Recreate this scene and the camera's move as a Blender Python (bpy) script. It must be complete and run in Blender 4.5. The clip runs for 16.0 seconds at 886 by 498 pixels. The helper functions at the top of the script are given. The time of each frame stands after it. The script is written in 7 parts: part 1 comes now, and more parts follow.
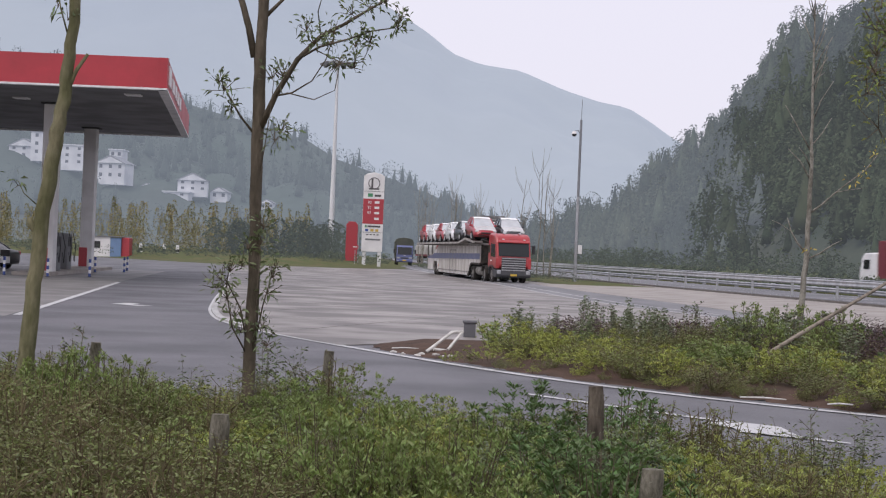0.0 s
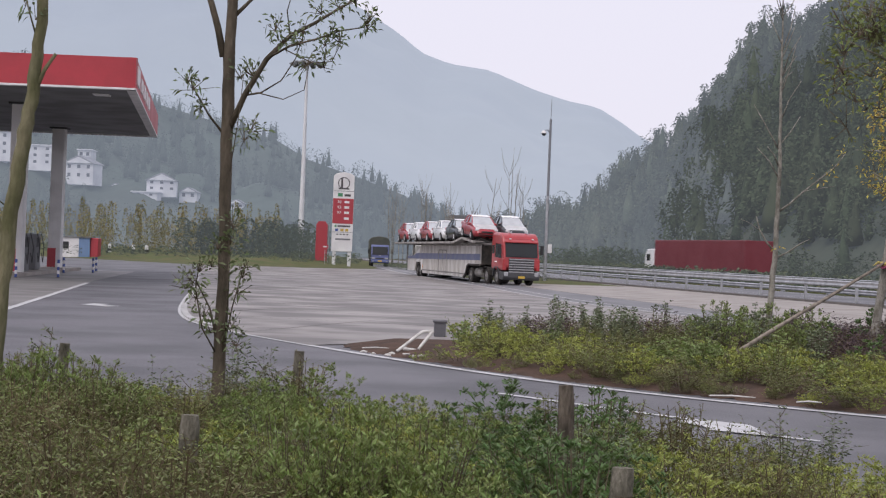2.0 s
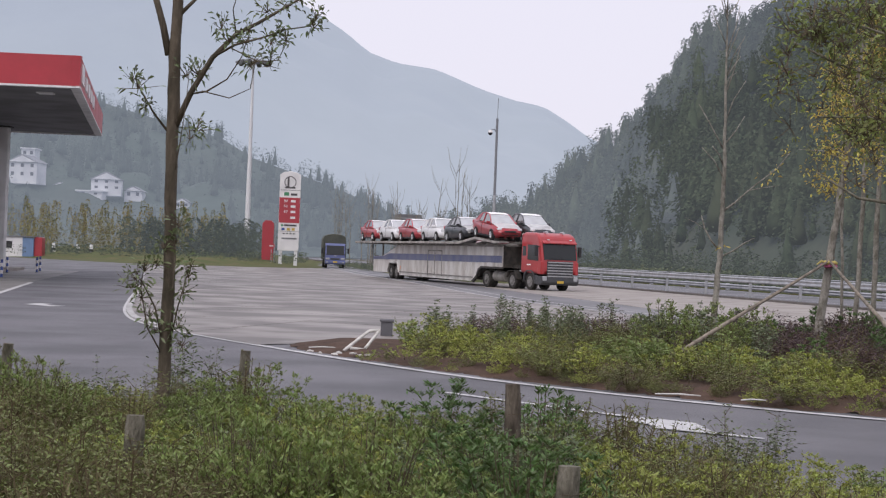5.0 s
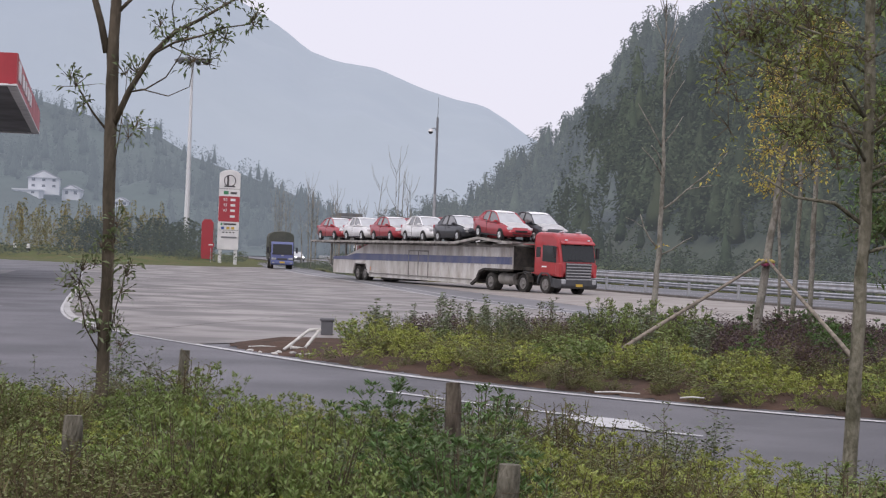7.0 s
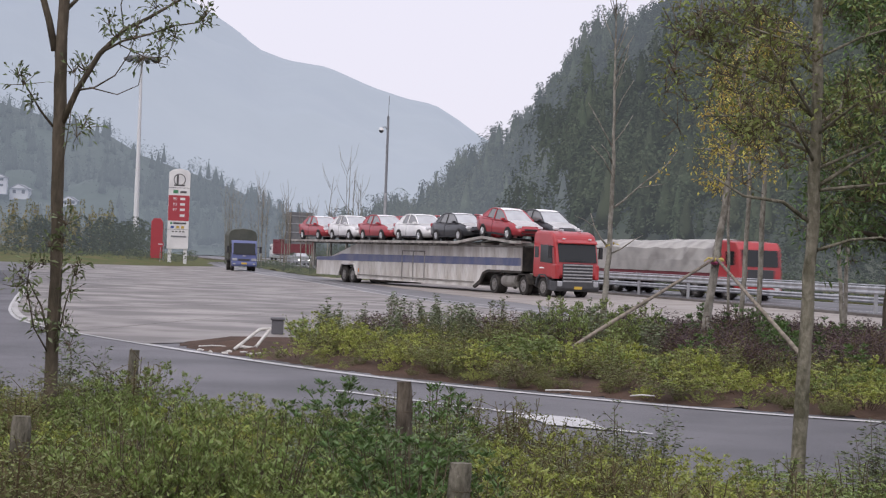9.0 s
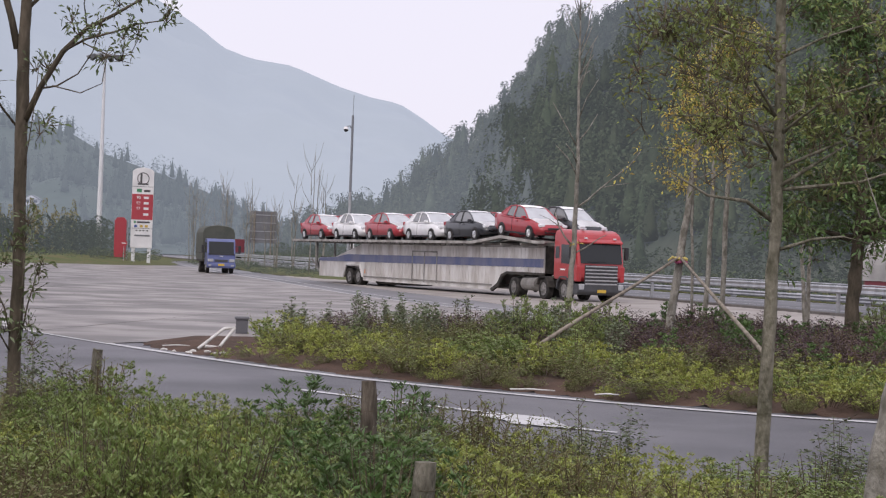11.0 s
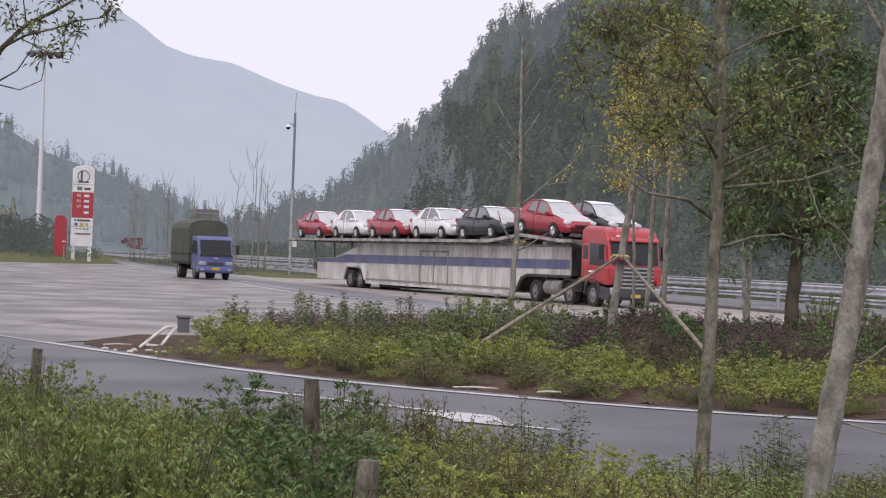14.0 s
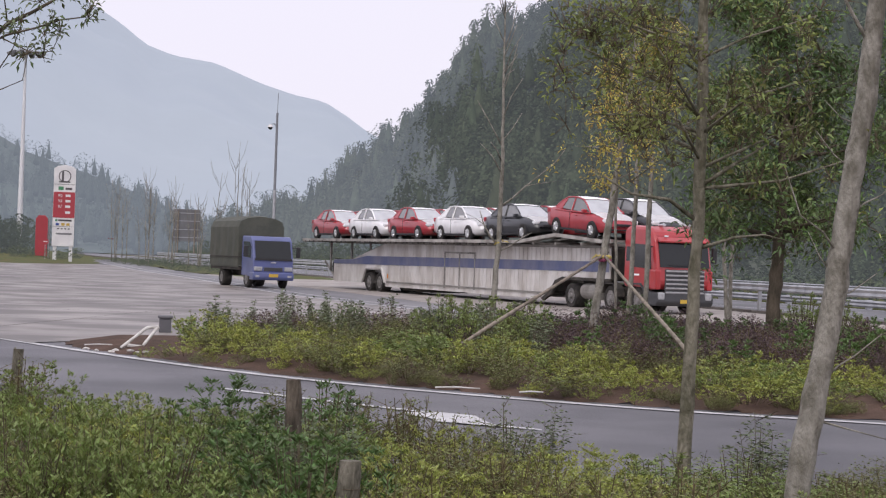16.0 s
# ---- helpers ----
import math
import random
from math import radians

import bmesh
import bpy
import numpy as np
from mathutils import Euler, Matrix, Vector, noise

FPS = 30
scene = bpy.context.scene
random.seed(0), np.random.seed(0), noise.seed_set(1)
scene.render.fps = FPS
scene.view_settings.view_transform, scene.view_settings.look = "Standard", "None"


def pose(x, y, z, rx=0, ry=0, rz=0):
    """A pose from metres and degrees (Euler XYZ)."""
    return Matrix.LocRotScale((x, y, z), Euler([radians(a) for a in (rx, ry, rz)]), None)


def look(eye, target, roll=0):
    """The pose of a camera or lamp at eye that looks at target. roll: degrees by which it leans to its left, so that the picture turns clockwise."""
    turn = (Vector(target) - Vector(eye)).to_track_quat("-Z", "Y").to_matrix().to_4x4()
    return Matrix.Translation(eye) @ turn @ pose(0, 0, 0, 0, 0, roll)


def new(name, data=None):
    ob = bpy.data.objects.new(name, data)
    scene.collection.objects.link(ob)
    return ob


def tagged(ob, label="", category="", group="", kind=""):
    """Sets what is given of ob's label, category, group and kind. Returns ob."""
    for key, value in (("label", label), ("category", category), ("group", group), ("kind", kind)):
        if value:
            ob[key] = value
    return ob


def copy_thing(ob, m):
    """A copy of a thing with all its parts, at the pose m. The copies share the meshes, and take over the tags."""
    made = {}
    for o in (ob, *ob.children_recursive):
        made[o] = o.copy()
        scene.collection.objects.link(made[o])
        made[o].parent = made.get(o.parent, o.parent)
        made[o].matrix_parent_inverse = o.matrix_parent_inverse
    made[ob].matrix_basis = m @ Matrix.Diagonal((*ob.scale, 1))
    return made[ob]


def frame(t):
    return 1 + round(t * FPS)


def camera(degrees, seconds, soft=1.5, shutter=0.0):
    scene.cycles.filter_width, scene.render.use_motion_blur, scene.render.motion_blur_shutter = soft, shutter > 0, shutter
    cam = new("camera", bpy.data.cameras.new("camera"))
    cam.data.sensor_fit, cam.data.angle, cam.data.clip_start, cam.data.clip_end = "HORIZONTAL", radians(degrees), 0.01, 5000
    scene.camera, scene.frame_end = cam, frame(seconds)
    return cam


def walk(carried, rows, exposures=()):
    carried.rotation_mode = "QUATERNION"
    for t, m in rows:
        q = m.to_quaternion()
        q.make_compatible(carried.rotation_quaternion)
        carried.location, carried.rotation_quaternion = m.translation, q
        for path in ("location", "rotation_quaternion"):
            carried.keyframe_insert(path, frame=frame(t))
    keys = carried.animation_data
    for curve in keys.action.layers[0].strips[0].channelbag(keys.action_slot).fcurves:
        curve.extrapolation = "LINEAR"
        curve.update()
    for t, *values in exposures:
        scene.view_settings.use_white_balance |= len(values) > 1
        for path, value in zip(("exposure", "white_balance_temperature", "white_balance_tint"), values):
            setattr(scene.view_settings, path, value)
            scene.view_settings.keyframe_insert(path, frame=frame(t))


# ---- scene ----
EYE = 1.85
cam = camera(30.5, 16.0, 1.2, 0.5)
walk(cam, [
    (0.0, pose(0, 0, EYE, 90.140, -2.400, 0.000)),
    (0.5, pose(0, 0, EYE, 90.148, -2.369, -0.099)),
    (1.0, pose(0, 0, EYE, 90.157, -2.308, -0.360)),
    (1.5, pose(0, 0, EYE, 90.165, -2.291, -0.668)),
    (2.0, pose(0, 0, EYE, 90.166, -2.245, -1.057)),
    (2.5, pose(0, 0, EYE, 90.178, -2.241, -1.417)),
    (3.0, pose(0, 0, EYE, 90.182, -2.246, -1.635)),
    (3.5, pose(0, 0, EYE, 90.183, -2.212, -1.861)),
    (4.0, pose(0, 0, EYE, 90.192, -2.203, -2.132)),
    (6.5, pose(0, 0, EYE, 90.236, -2.181, -4.515)),
    (7.0, pose(0, 0, EYE, 90.248, -2.164, -5.039)),
    (7.5, pose(0, 0, EYE, 90.255, -2.137, -5.523)),
    (8.0, pose(0, 0, EYE, 90.263, -2.124, -5.982)),
    (8.5, pose(0, 0, EYE, 90.270, -2.105, -6.363)),
    (9.0, pose(0, 0, EYE, 90.273, -2.075, -6.772)),
    (11.5, pose(0, 0, EYE, 90.282, -2.064, -8.254)),
    (12.0, pose(0, 0, EYE, 90.278, -2.036, -8.504)),
    (12.5, pose(0, 0, EYE, 90.289, -2.022, -8.864)),
    (13.0, pose(0, 0, EYE, 90.285, -2.024, -9.286)),
    (13.5, pose(0, 0, EYE, 90.290, -2.015, -9.671)),
    (14.0, pose(0, 0, EYE, 90.290, -2.016, -10.038)),
    (14.5, pose(0, 0, EYE, 90.294, -1.980, -10.383)),
    (15.0, pose(0, 0, EYE, 90.303, -1.950, -10.763)),
    (15.5, pose(0, 0, EYE, 90.321, -2.057, -10.683)),
    (16.0, pose(0, 0, EYE, 90.318, -2.031, -10.665))
], [(0.0, 0.04, 6500, 12.5), (4.0, 0.04, 6500, 12.5), (9.0, 0.06, 6500, 12.5), (12.0, 0.12, 6550, 14), (16.0, 0.13, 6550, 14)])

# ---- world, sun, exposure ----
world = bpy.data.worlds.new("overcast_sky")
scene.world = world
world.use_nodes = True
wn = world.node_tree
wn.nodes.clear()
sky = wn.nodes.new("ShaderNodeTexSky")
sky.sky_type, sky.sun_disc = "NISHITA", False
sky.sun_elevation, sky.sun_rotation = radians(38), radians(200)
sky.dust_density, sky.air_density = 4.0, 1.2
sky_bg = wn.nodes.new("ShaderNodeBackground")
sky_bg.inputs[1].default_value = 0.07
cloud_bg = wn.nodes.new("ShaderNodeBackground")
cloud_bg.inputs[0].default_value = (0.885, 0.87, 0.985, 1)
cloud_bg.inputs[1].default_value = 1.0
wmix = wn.nodes.new("ShaderNodeMixShader")
wmix.inputs[0].default_value = 0.88
wout = wn.nodes.new("ShaderNodeOutputWorld")
wn.links.new(sky.outputs[0], sky_bg.inputs[0])
wn.links.new(sky_bg.outputs[0], wmix.inputs[1])
wn.links.new(cloud_bg.outputs[0], wmix.inputs[2])
wn.links.new(wmix.outputs[0], wout.inputs[0])

sun_data = bpy.data.lights.new("sun", "SUN")
sun_data.energy, sun_data.angle, sun_data.color = 1.35, radians(40), (1.0, 0.96, 0.9)
sun = new("sun", sun_data)
sun.matrix_world = look((0, 0, 60), (0 + 25, 35, 0))

# ---- materials ----
def material(name, base, rough=0.6, metal=0.0, vary=0.25, scale=4.0, bump=0.15, fine=40.0, island=0.0, objvar=0.0,
             second=None, amount=0.5, coat=0.0, glow=None, trans=0.0, stretch=(1, 1, 1)):
    """A two-scale procedural surface: broad stains, fine grain and relief."""
    m = bpy.data.materials.new(name)
    m.use_nodes = True
    n, l = m.node_tree.nodes, m.node_tree.links
    p = n["Principled BSDF"]
    p.inputs["Roughness"].default_value = rough
    p.inputs["Metallic"].default_value = metal
    p.inputs["Coat Weight"].default_value = coat
    if trans:
        p.inputs["Subsurface Weight"].default_value = 0.0
    co = n.new("ShaderNodeTexCoord")
    mp = n.new("ShaderNodeMapping")
    mp.inputs["Scale"].default_value = stretch
    l.new(co.outputs["Object"], mp.inputs["Vector"])
    broad = n.new("ShaderNodeTexNoise")
    broad.inputs["Scale"].default_value, broad.inputs["Detail"].default_value = scale, 5
    grain = n.new("ShaderNodeTexNoise")
    grain.inputs["Scale"].default_value, grain.inputs["Detail"].default_value = fine, 3
    for t in (broad, grain):
        l.new(mp.outputs[0], t.inputs["Vector"])
    mixc = n.new("ShaderNodeMix")
    mixc.data_type = "RGBA"
    c2 = second if second else tuple(max(0.0, v * (1 - vary)) for v in base)
    mixc.inputs["A"].default_value = (*base, 1)
    mixc.inputs["B"].default_value = (*c2, 1)
    ramp = n.new("ShaderNodeMapRange")
    ramp.inputs["From Min"].default_value, ramp.inputs["From Max"].default_value = 0.5 - 0.2 * amount, 0.5 + 0.22 * (1.1 - amount)
    l.new(broad.outputs["Fac"], ramp.inputs["Value"])
    l.new(ramp.outputs[0], mixc.inputs["Factor"])
    hsv = n.new("ShaderNodeHueSaturation")
    l.new(mixc.outputs["Result"], hsv.inputs["Color"])
    val = n.new("ShaderNodeMapRange")
    val.inputs["To Min"].default_value, val.inputs["To Max"].default_value = 1 - vary, 1 + vary
    l.new(grain.outputs["Fac"], val.inputs["Value"])
    last = val.outputs[0]
    if island or objvar:
        src = n.new("ShaderNodeNewGeometry").outputs["Random Per Island"] if island else n.new("ShaderNodeObjectInfo").outputs["Random"]
        k = island or objvar
        r = n.new("ShaderNodeMapRange")
        r.inputs["To Min"].default_value, r.inputs["To Max"].default_value = 1 - k, 1 + k
        l.new(src, r.inputs["Value"])
        mul = n.new("ShaderNodeMath")
        mul.operation = "MULTIPLY"
        l.new(last, mul.inputs[0])
        l.new(r.outputs[0], mul.inputs[1])
        last = mul.outputs[0]
        if island:
            h = n.new("ShaderNodeMapRange")
            h.inputs["To Min"].default_value, h.inputs["To Max"].default_value = 0.475, 0.52
            l.new(src, h.inputs["Value"])
            l.new(h.outputs[0], hsv.inputs["Hue"])
    l.new(last, hsv.inputs["Value"])
    l.new(hsv.outputs[0], p.inputs["Base Color"])
    rr = n.new("ShaderNodeMapRange")
    rr.inputs["To Min"].default_value, rr.inputs["To Max"].default_value = max(0.02, rough - 0.12), min(1, rough + 0.12)
    l.new(broad.outputs["Fac"], rr.inputs["Value"])
    l.new(rr.outputs[0], p.inputs["Roughness"])
    if bump:
        b = n.new("ShaderNodeBump")
        b.inputs["Strength"].default_value, b.inputs["Distance"].default_value = bump, 0.02
        l.new(grain.outputs["Fac"], b.inputs["Height"])
        l.new(b.outputs[0], p.inputs["Normal"])
    if trans:
        tr = n.new("ShaderNodeBsdfTranslucent")
        l.new(hsv.outputs[0], tr.inputs["Color"])
        mx = n.new("ShaderNodeMixShader")
        mx.inputs[0].default_value = trans
        l.new(p.outputs[0], mx.inputs[1])
        l.new(tr.outputs[0], mx.inputs[2])
        l.new(mx.outputs[0], n["Material Output"].inputs[0])
    if glow or rough > 0.75:
        p.inputs["Specular IOR Level"].default_value = 0.12
    # Emission serves lit lamps, and paints haze onto far hills, trees, houses.
    if glow:
        p.inputs["Emission Color"].default_value = (*glow[:3], 1)
        p.inputs["Emission Strength"].default_value = glow[3]
    return m


M = {}
M["asphalt"] = material("asphalt", (0.13, 0.128, 0.14), 0.62, vary=0.16, scale=0.35, fine=90, bump=0.25, second=(0.085, 0.085, 0.095))
M["lane_asphalt"] = material("worn_lane_asphalt", (0.17, 0.168, 0.176), 0.55, vary=0.14, scale=0.3, fine=60, second=(0.12, 0.12, 0.128), stretch=(1, 0.3, 1))
M["highway"] = material("highway_asphalt", (0.15, 0.15, 0.165), 0.55, vary=0.12, scale=0.2, fine=50, second=(0.11, 0.11, 0.12))
M["concrete"] = material("lot_concrete", (0.295, 0.266, 0.245), 0.5, vary=0.13, scale=0.75, fine=18, bump=0.15, objvar=0.05, second=(0.135, 0.122, 0.113), stretch=(0.5, 0.55, 1), amount=0.75)
M["pale_concrete"] = material("pale_shoulder_concrete", (0.34, 0.31, 0.285), 0.7, vary=0.14, scale=0.5, fine=30, second=(0.26, 0.235, 0.215))
M["forecourt"] = material("stained_forecourt_concrete", (0.21, 0.20, 0.195), 0.55, vary=0.14, scale=0.5, fine=20, second=(0.15, 0.145, 0.14))
M["joint"] = material("joint_filler", (0.165, 0.152, 0.143), 0.9, vary=0.2, scale=3)
M["paint"] = material("road_paint", (0.54, 0.54, 0.545), 0.6, vary=0.14, scale=2.2, fine=50, second=(0.42, 0.42, 0.425), amount=0.3)
M["kerb"] = material("painted_kerb", (0.46, 0.455, 0.45), 0.7, vary=0.15, scale=3, second=(0.30, 0.295, 0.29))
M["ground"] = material("rough_ground", (0.10, 0.105, 0.05), 0.95, vary=0.35, scale=0.4, fine=6, bump=0.5, second=(0.13, 0.10, 0.065))
M["soil"] = material("red_brown_soil", (0.105, 0.068, 0.052), 0.95, vary=0.35, scale=1.5, fine=25, bump=0.7, second=(0.07, 0.05, 0.04))
M["verge"] = material("verge_grass_ground", (0.09, 0.11, 0.045), 0.95, vary=0.35, scale=0.7, fine=12, bump=0.6, second=(0.13, 0.12, 0.06))
M["bark"] = material("grey_brown_bark", (0.13, 0.108, 0.082), 0.9, vary=0.3, scale=7, fine=38, bump=0.9, second=(0.07, 0.06, 0.045), stretch=(1, 1, 0.35))
M["pale_bark"] = material("pale_bark", (0.30, 0.285, 0.25), 0.9, vary=0.35, scale=11, fine=45, bump=1.0, second=(0.155, 0.145, 0.12), stretch=(1, 1, 0.5))
M["mossy_bark"] = material("mossy_bark", (0.20, 0.185, 0.115), 0.9, vary=0.3, scale=8, fine=36, bump=0.9, second=(0.115, 0.115, 0.06), stretch=(1, 1, 0.35))
M["olive_bark"] = material("lichened_olive_bark", (0.225, 0.21, 0.165), 0.9, vary=0.4, scale=13, fine=45, bump=1.0, second=(0.105, 0.10, 0.07), stretch=(1, 1, 0.5))
M["pole_wood"] = material("weathered_prop_pole", (0.29, 0.25, 0.205), 0.85, vary=0.22, scale=6, fine=40, bump=0.5, second=(0.17, 0.15, 0.12))
M["post"] = material("weathered_post_wood", (0.16, 0.135, 0.108), 0.95, vary=0.4, scale=15, fine=55, bump=1.0, second=(0.06, 0.05, 0.04), stretch=(1, 1, 0.3))
M["lichen_post"] = material("lichen_grey_post", (0.20, 0.185, 0.15), 0.95, vary=0.4, scale=14, fine=60, bump=1.0, second=(0.085, 0.08, 0.06), stretch=(1, 1, 0.4))


def leaf_mat(name, base, second, rough=0.5, trans=0.22, k=0.4):
    return material(name, base, rough, vary=0.15, scale=0.9, fine=30, bump=0.0, island=k, second=second, trans=trans)


M["leaf_dark"] = leaf_mat("dark_green_leaf", (0.115, 0.19, 0.055), (0.08, 0.135, 0.045))
M["leaf_green"] = leaf_mat("green_leaf", (0.215, 0.275, 0.08), (0.145, 0.195, 0.058))
M["leaf_yellow"] = leaf_mat("yellow_green_leaf", (0.34, 0.37, 0.085), (0.24, 0.28, 0.07))
M["leaf_blue"] = leaf_mat("blue_green_leaf", (0.165, 0.20, 0.11), (0.12, 0.15, 0.085))
M["leaf_olive"] = leaf_mat("olive_leaf", (0.175, 0.205, 0.065), (0.14, 0.155, 0.055))
M["leaf_dry"] = leaf_mat("dry_stalk", (0.17, 0.14, 0.08), (0.12, 0.10, 0.06), rough=0.9)
M["leaf_purple"] = leaf_mat("purple_brown_leaf", (0.10, 0.062, 0.07), (0.07, 0.05, 0.052))
M["leaf_autumn"] = leaf_mat("ochre_leaf", (0.62, 0.49, 0.11), (0.48, 0.42, 0.11), trans=0.45)
M["leaf_ever"] = leaf_mat("evergreen_leaf", (0.13, 0.20, 0.06), (0.085, 0.14, 0.05), rough=0.45)
M["leaf_tree"] = leaf_mat("glossy_tree_leaf", (0.155, 0.19, 0.085), (0.10, 0.14, 0.06), rough=0.4)
M["leaf_autumn_green"] = leaf_mat("yellowing_green_leaf", (0.235, 0.265, 0.075), (0.15, 0.19, 0.058), trans=0.3)
M["twig"] = material("thin_twig", (0.13, 0.105, 0.075), 0.9, vary=0.3, scale=10, bump=0)


# ---- mesh helpers ----
def thing(name, label, category, group="", kind="", m=None):
    ob = new(name)
    ob.empty_display_size = 0.3
    tagged(ob, label, category, group, kind)
    if m is not None:
        ob.matrix_basis = m
    return ob


def part(name, bm, mat, parent=None, label="", smooth=False, m=None):
    me = bpy.data.meshes.new(name)
    bm.to_mesh(me)
    bm.free()
    if smooth:
        me.polygons.foreach_set("use_smooth", [True] * len(me.polygons))
    me.materials.append(M[mat] if isinstance(mat, str) else mat)
    ob = new(name, me)
    if parent is not None:
        ob.parent = parent
    if m is not None:
        ob.matrix_basis = m
    if label:
        ob["label"] = label
    return ob


def mesh_part(name, verts, faces, mat, parent=None, label="", smooth=False):
    me = bpy.data.meshes.new(name)
    me.from_pydata([tuple(v) for v in verts], [], faces)
    me.update()
    if smooth:
        me.polygons.foreach_set("use_smooth", [True] * len(me.polygons))
    me.materials.append(M[mat] if isinstance(mat, str) else mat)
    ob = new(name, me)
    if parent is not None:
        ob.parent = parent
    if label:
        ob["label"] = label
    return ob


def box(bm, x0, x1, y0, y1, z0, z1, bev=0.0, m=None):
    r = bmesh.ops.create_cube(bm, size=1)
    vs = r["verts"]
    for v in vs:
        v.co = Vector((x0 + (v.co.x + 0.5) * (x1 - x0), y0 + (v.co.y + 0.5) * (y1 - y0), z0 + (v.co.z + 0.5) * (z1 - z0)))
    if bev:
        es = list({e for v in vs for e in v.link_edges})
        q = bmesh.ops.bevel(bm, geom=es, offset=bev, segments=2, affect="EDGES", profile=0.5)
        vs = list({v for f in q["faces"] for v in f.verts} | {v for v in vs if v.is_valid})
    if m is not None:
        bmesh.ops.transform(bm, matrix=m, verts=[v for v in vs if v.is_valid])
    return bm


def tube(bm, p0, p1, r0, r1=None, seg=10):
    p0, p1 = Vector(p0), Vector(p1)
    r1 = r0 if r1 is None else r1
    d = p1 - p0
    m = Matrix.Translation((p0 + p1) / 2) @ d.to_track_quat("Z", "Y").to_matrix().to_4x4()
    bmesh.ops.create_cone(bm, cap_ends=True, segments=seg, radius1=r0, radius2=r1, depth=d.length, matrix=m)
    return bm


def limb(bm, pts, radii, seg=8, rough=0.0, rnd=None):
    """A tapered, bent branch through the points."""
    rings = []
    pts = [Vector(p) for p in pts]
    for i, p in enumerate(pts):
        d = (pts[min(i + 1, len(pts) - 1)] - pts[max(i - 1, 0)]).normalized()
        q = d.to_track_quat("Z", "Y") if i == 0 else last.rotation_difference(d) @ q
        last = d
        ring = []
        for k in range(seg):
            a = 2 * math.pi * k / seg
            r = radii[i] * (1 + (rnd.uniform(-rough, rough) if rnd else 0))
            ring.append(bm.verts.new(p + q @ Vector((r * math.cos(a), r * math.sin(a), 0))))
        rings.append(ring)
    for a, b in zip(rings, rings[1:]):
        for k in range(seg):
            bm.faces.new((a[k], a[(k + 1) % seg], b[(k + 1) % seg], b[k]))
    bm.faces.new(rings[0][::-1])
    bm.faces.new(rings[-1])
    return bm


def prism(bm, pts, y0, y1, bev=0.0):
    """An outline in x and z, drawn out along y."""
    a = [bm.verts.new((x, y0, z)) for x, z in pts]
    b = [bm.verts.new((x, y1, z)) for x, z in pts]
    n = len(pts)
    fs = [bm.faces.new(a), bm.faces.new(b[::-1])]
    for i in range(n):
        fs.append(bm.faces.new((a[i], b[i], b[(i + 1) % n], a[(i + 1) % n])))
    bmesh.ops.recalc_face_normals(bm, faces=fs)
    if bev:
        es = list({e for f in fs for e in f.edges})
        bmesh.ops.bevel(bm, geom=es, offset=bev, segments=2, affect="EDGES", profile=0.5)
    return bm


def smoothstep(a, b, x):
    t = min(1, max(0, (x - a) / (b - a)))
    return t * t * (3 - 2 * t)


def curve_at(pts, u):
    """A point on a polyline, by the first coordinate."""
    xs, ys = [p[0] for p in pts], [p[1] for p in pts]
    return float(np.interp(u, xs, ys))


def rounded(pts, n=4):
    """A Catmull-Rom line through plan points."""
    out = []
    for i in range(len(pts) - 1):
        p = [Vector(pts[min(max(j, 0), len(pts) - 1)]) for j in (i - 1, i, i + 1, i + 2)]
        for k in range(n):
            t = k / n
            out.append(0.5 * (2 * p[1] + (p[2] - p[0]) * t + (2 * p[0] - 5 * p[1] + 4 * p[2] - p[3]) * t * t + (3 * p[1] - p[0] - 3 * p[2] + p[3]) * t ** 3))
    out.append(Vector(pts[-1]))
    return [(v.x, v.y) for v in out]


def side_line(line, d):
    """The line moved d metres to its left."""
    out = []
    for i, p in enumerate(line):
        a, b = Vector(line[max(i - 1, 0)]), Vector(line[min(i + 1, len(line) - 1)])
        t = (b - a).normalized()
        out.append((p[0] - t.y * d, p[1] + t.x * d))
    return out


def sheet(name, poly, z, mat, label="", category="", parent=None):
    """A flat paved area of any outline."""
    bm = bmesh.new()
    f = bm.faces.new([bm.verts.new((x, y, z)) for x, y in poly])
    bmesh.ops.triangulate(bm, faces=[f])
    bmesh.ops.recalc_face_normals(bm, faces=bm.faces)
    for f in bm.faces:
        if f.normal.z < 0:
            f.normal_flip()
    ob = part(name, bm, mat, parent)
    if parent is None:
        tagged(ob, label, category, kind="structure")
    return ob


def strip(name, line, w, z, mat, label="", category="", parent=None, dash=None):
    """A painted or paved band along a line; dash: lengths of mark and gap."""
    a, b = side_line(line, w / 2), side_line(line, -w / 2)
    bm = bmesh.new()
    run = 0.0
    for i in range(len(line) - 1):
        if dash is None or run % (dash[0] + dash[1]) < dash[0]:
            bm.faces.new([bm.verts.new((*q, z)) for q in (b[i], b[i + 1], a[i + 1], a[i])])
        run += (Vector(line[i + 1]) - Vector(line[i])).length
    bmesh.ops.remove_doubles(bm, verts=bm.verts, dist=0.0005)
    for f in bm.faces:
        f.normal_update()
        if f.normal.z < 0:
            f.normal_flip()
    ob = part(name, bm, mat, parent)
    if parent is None:
        tagged(ob, label, category, kind="structure")
    return ob

# ---- plan: highway line, road edge, lot ----
HW_Y = [-20, 12, 38, 55, 70, 90, 128, 165, 273, 350, 450]
HW_X = [34.5, 31.0, 27.8, 26.0, 24.3, 20.6, 13.4, 8.0, -6.0, -15.0, -27.0]


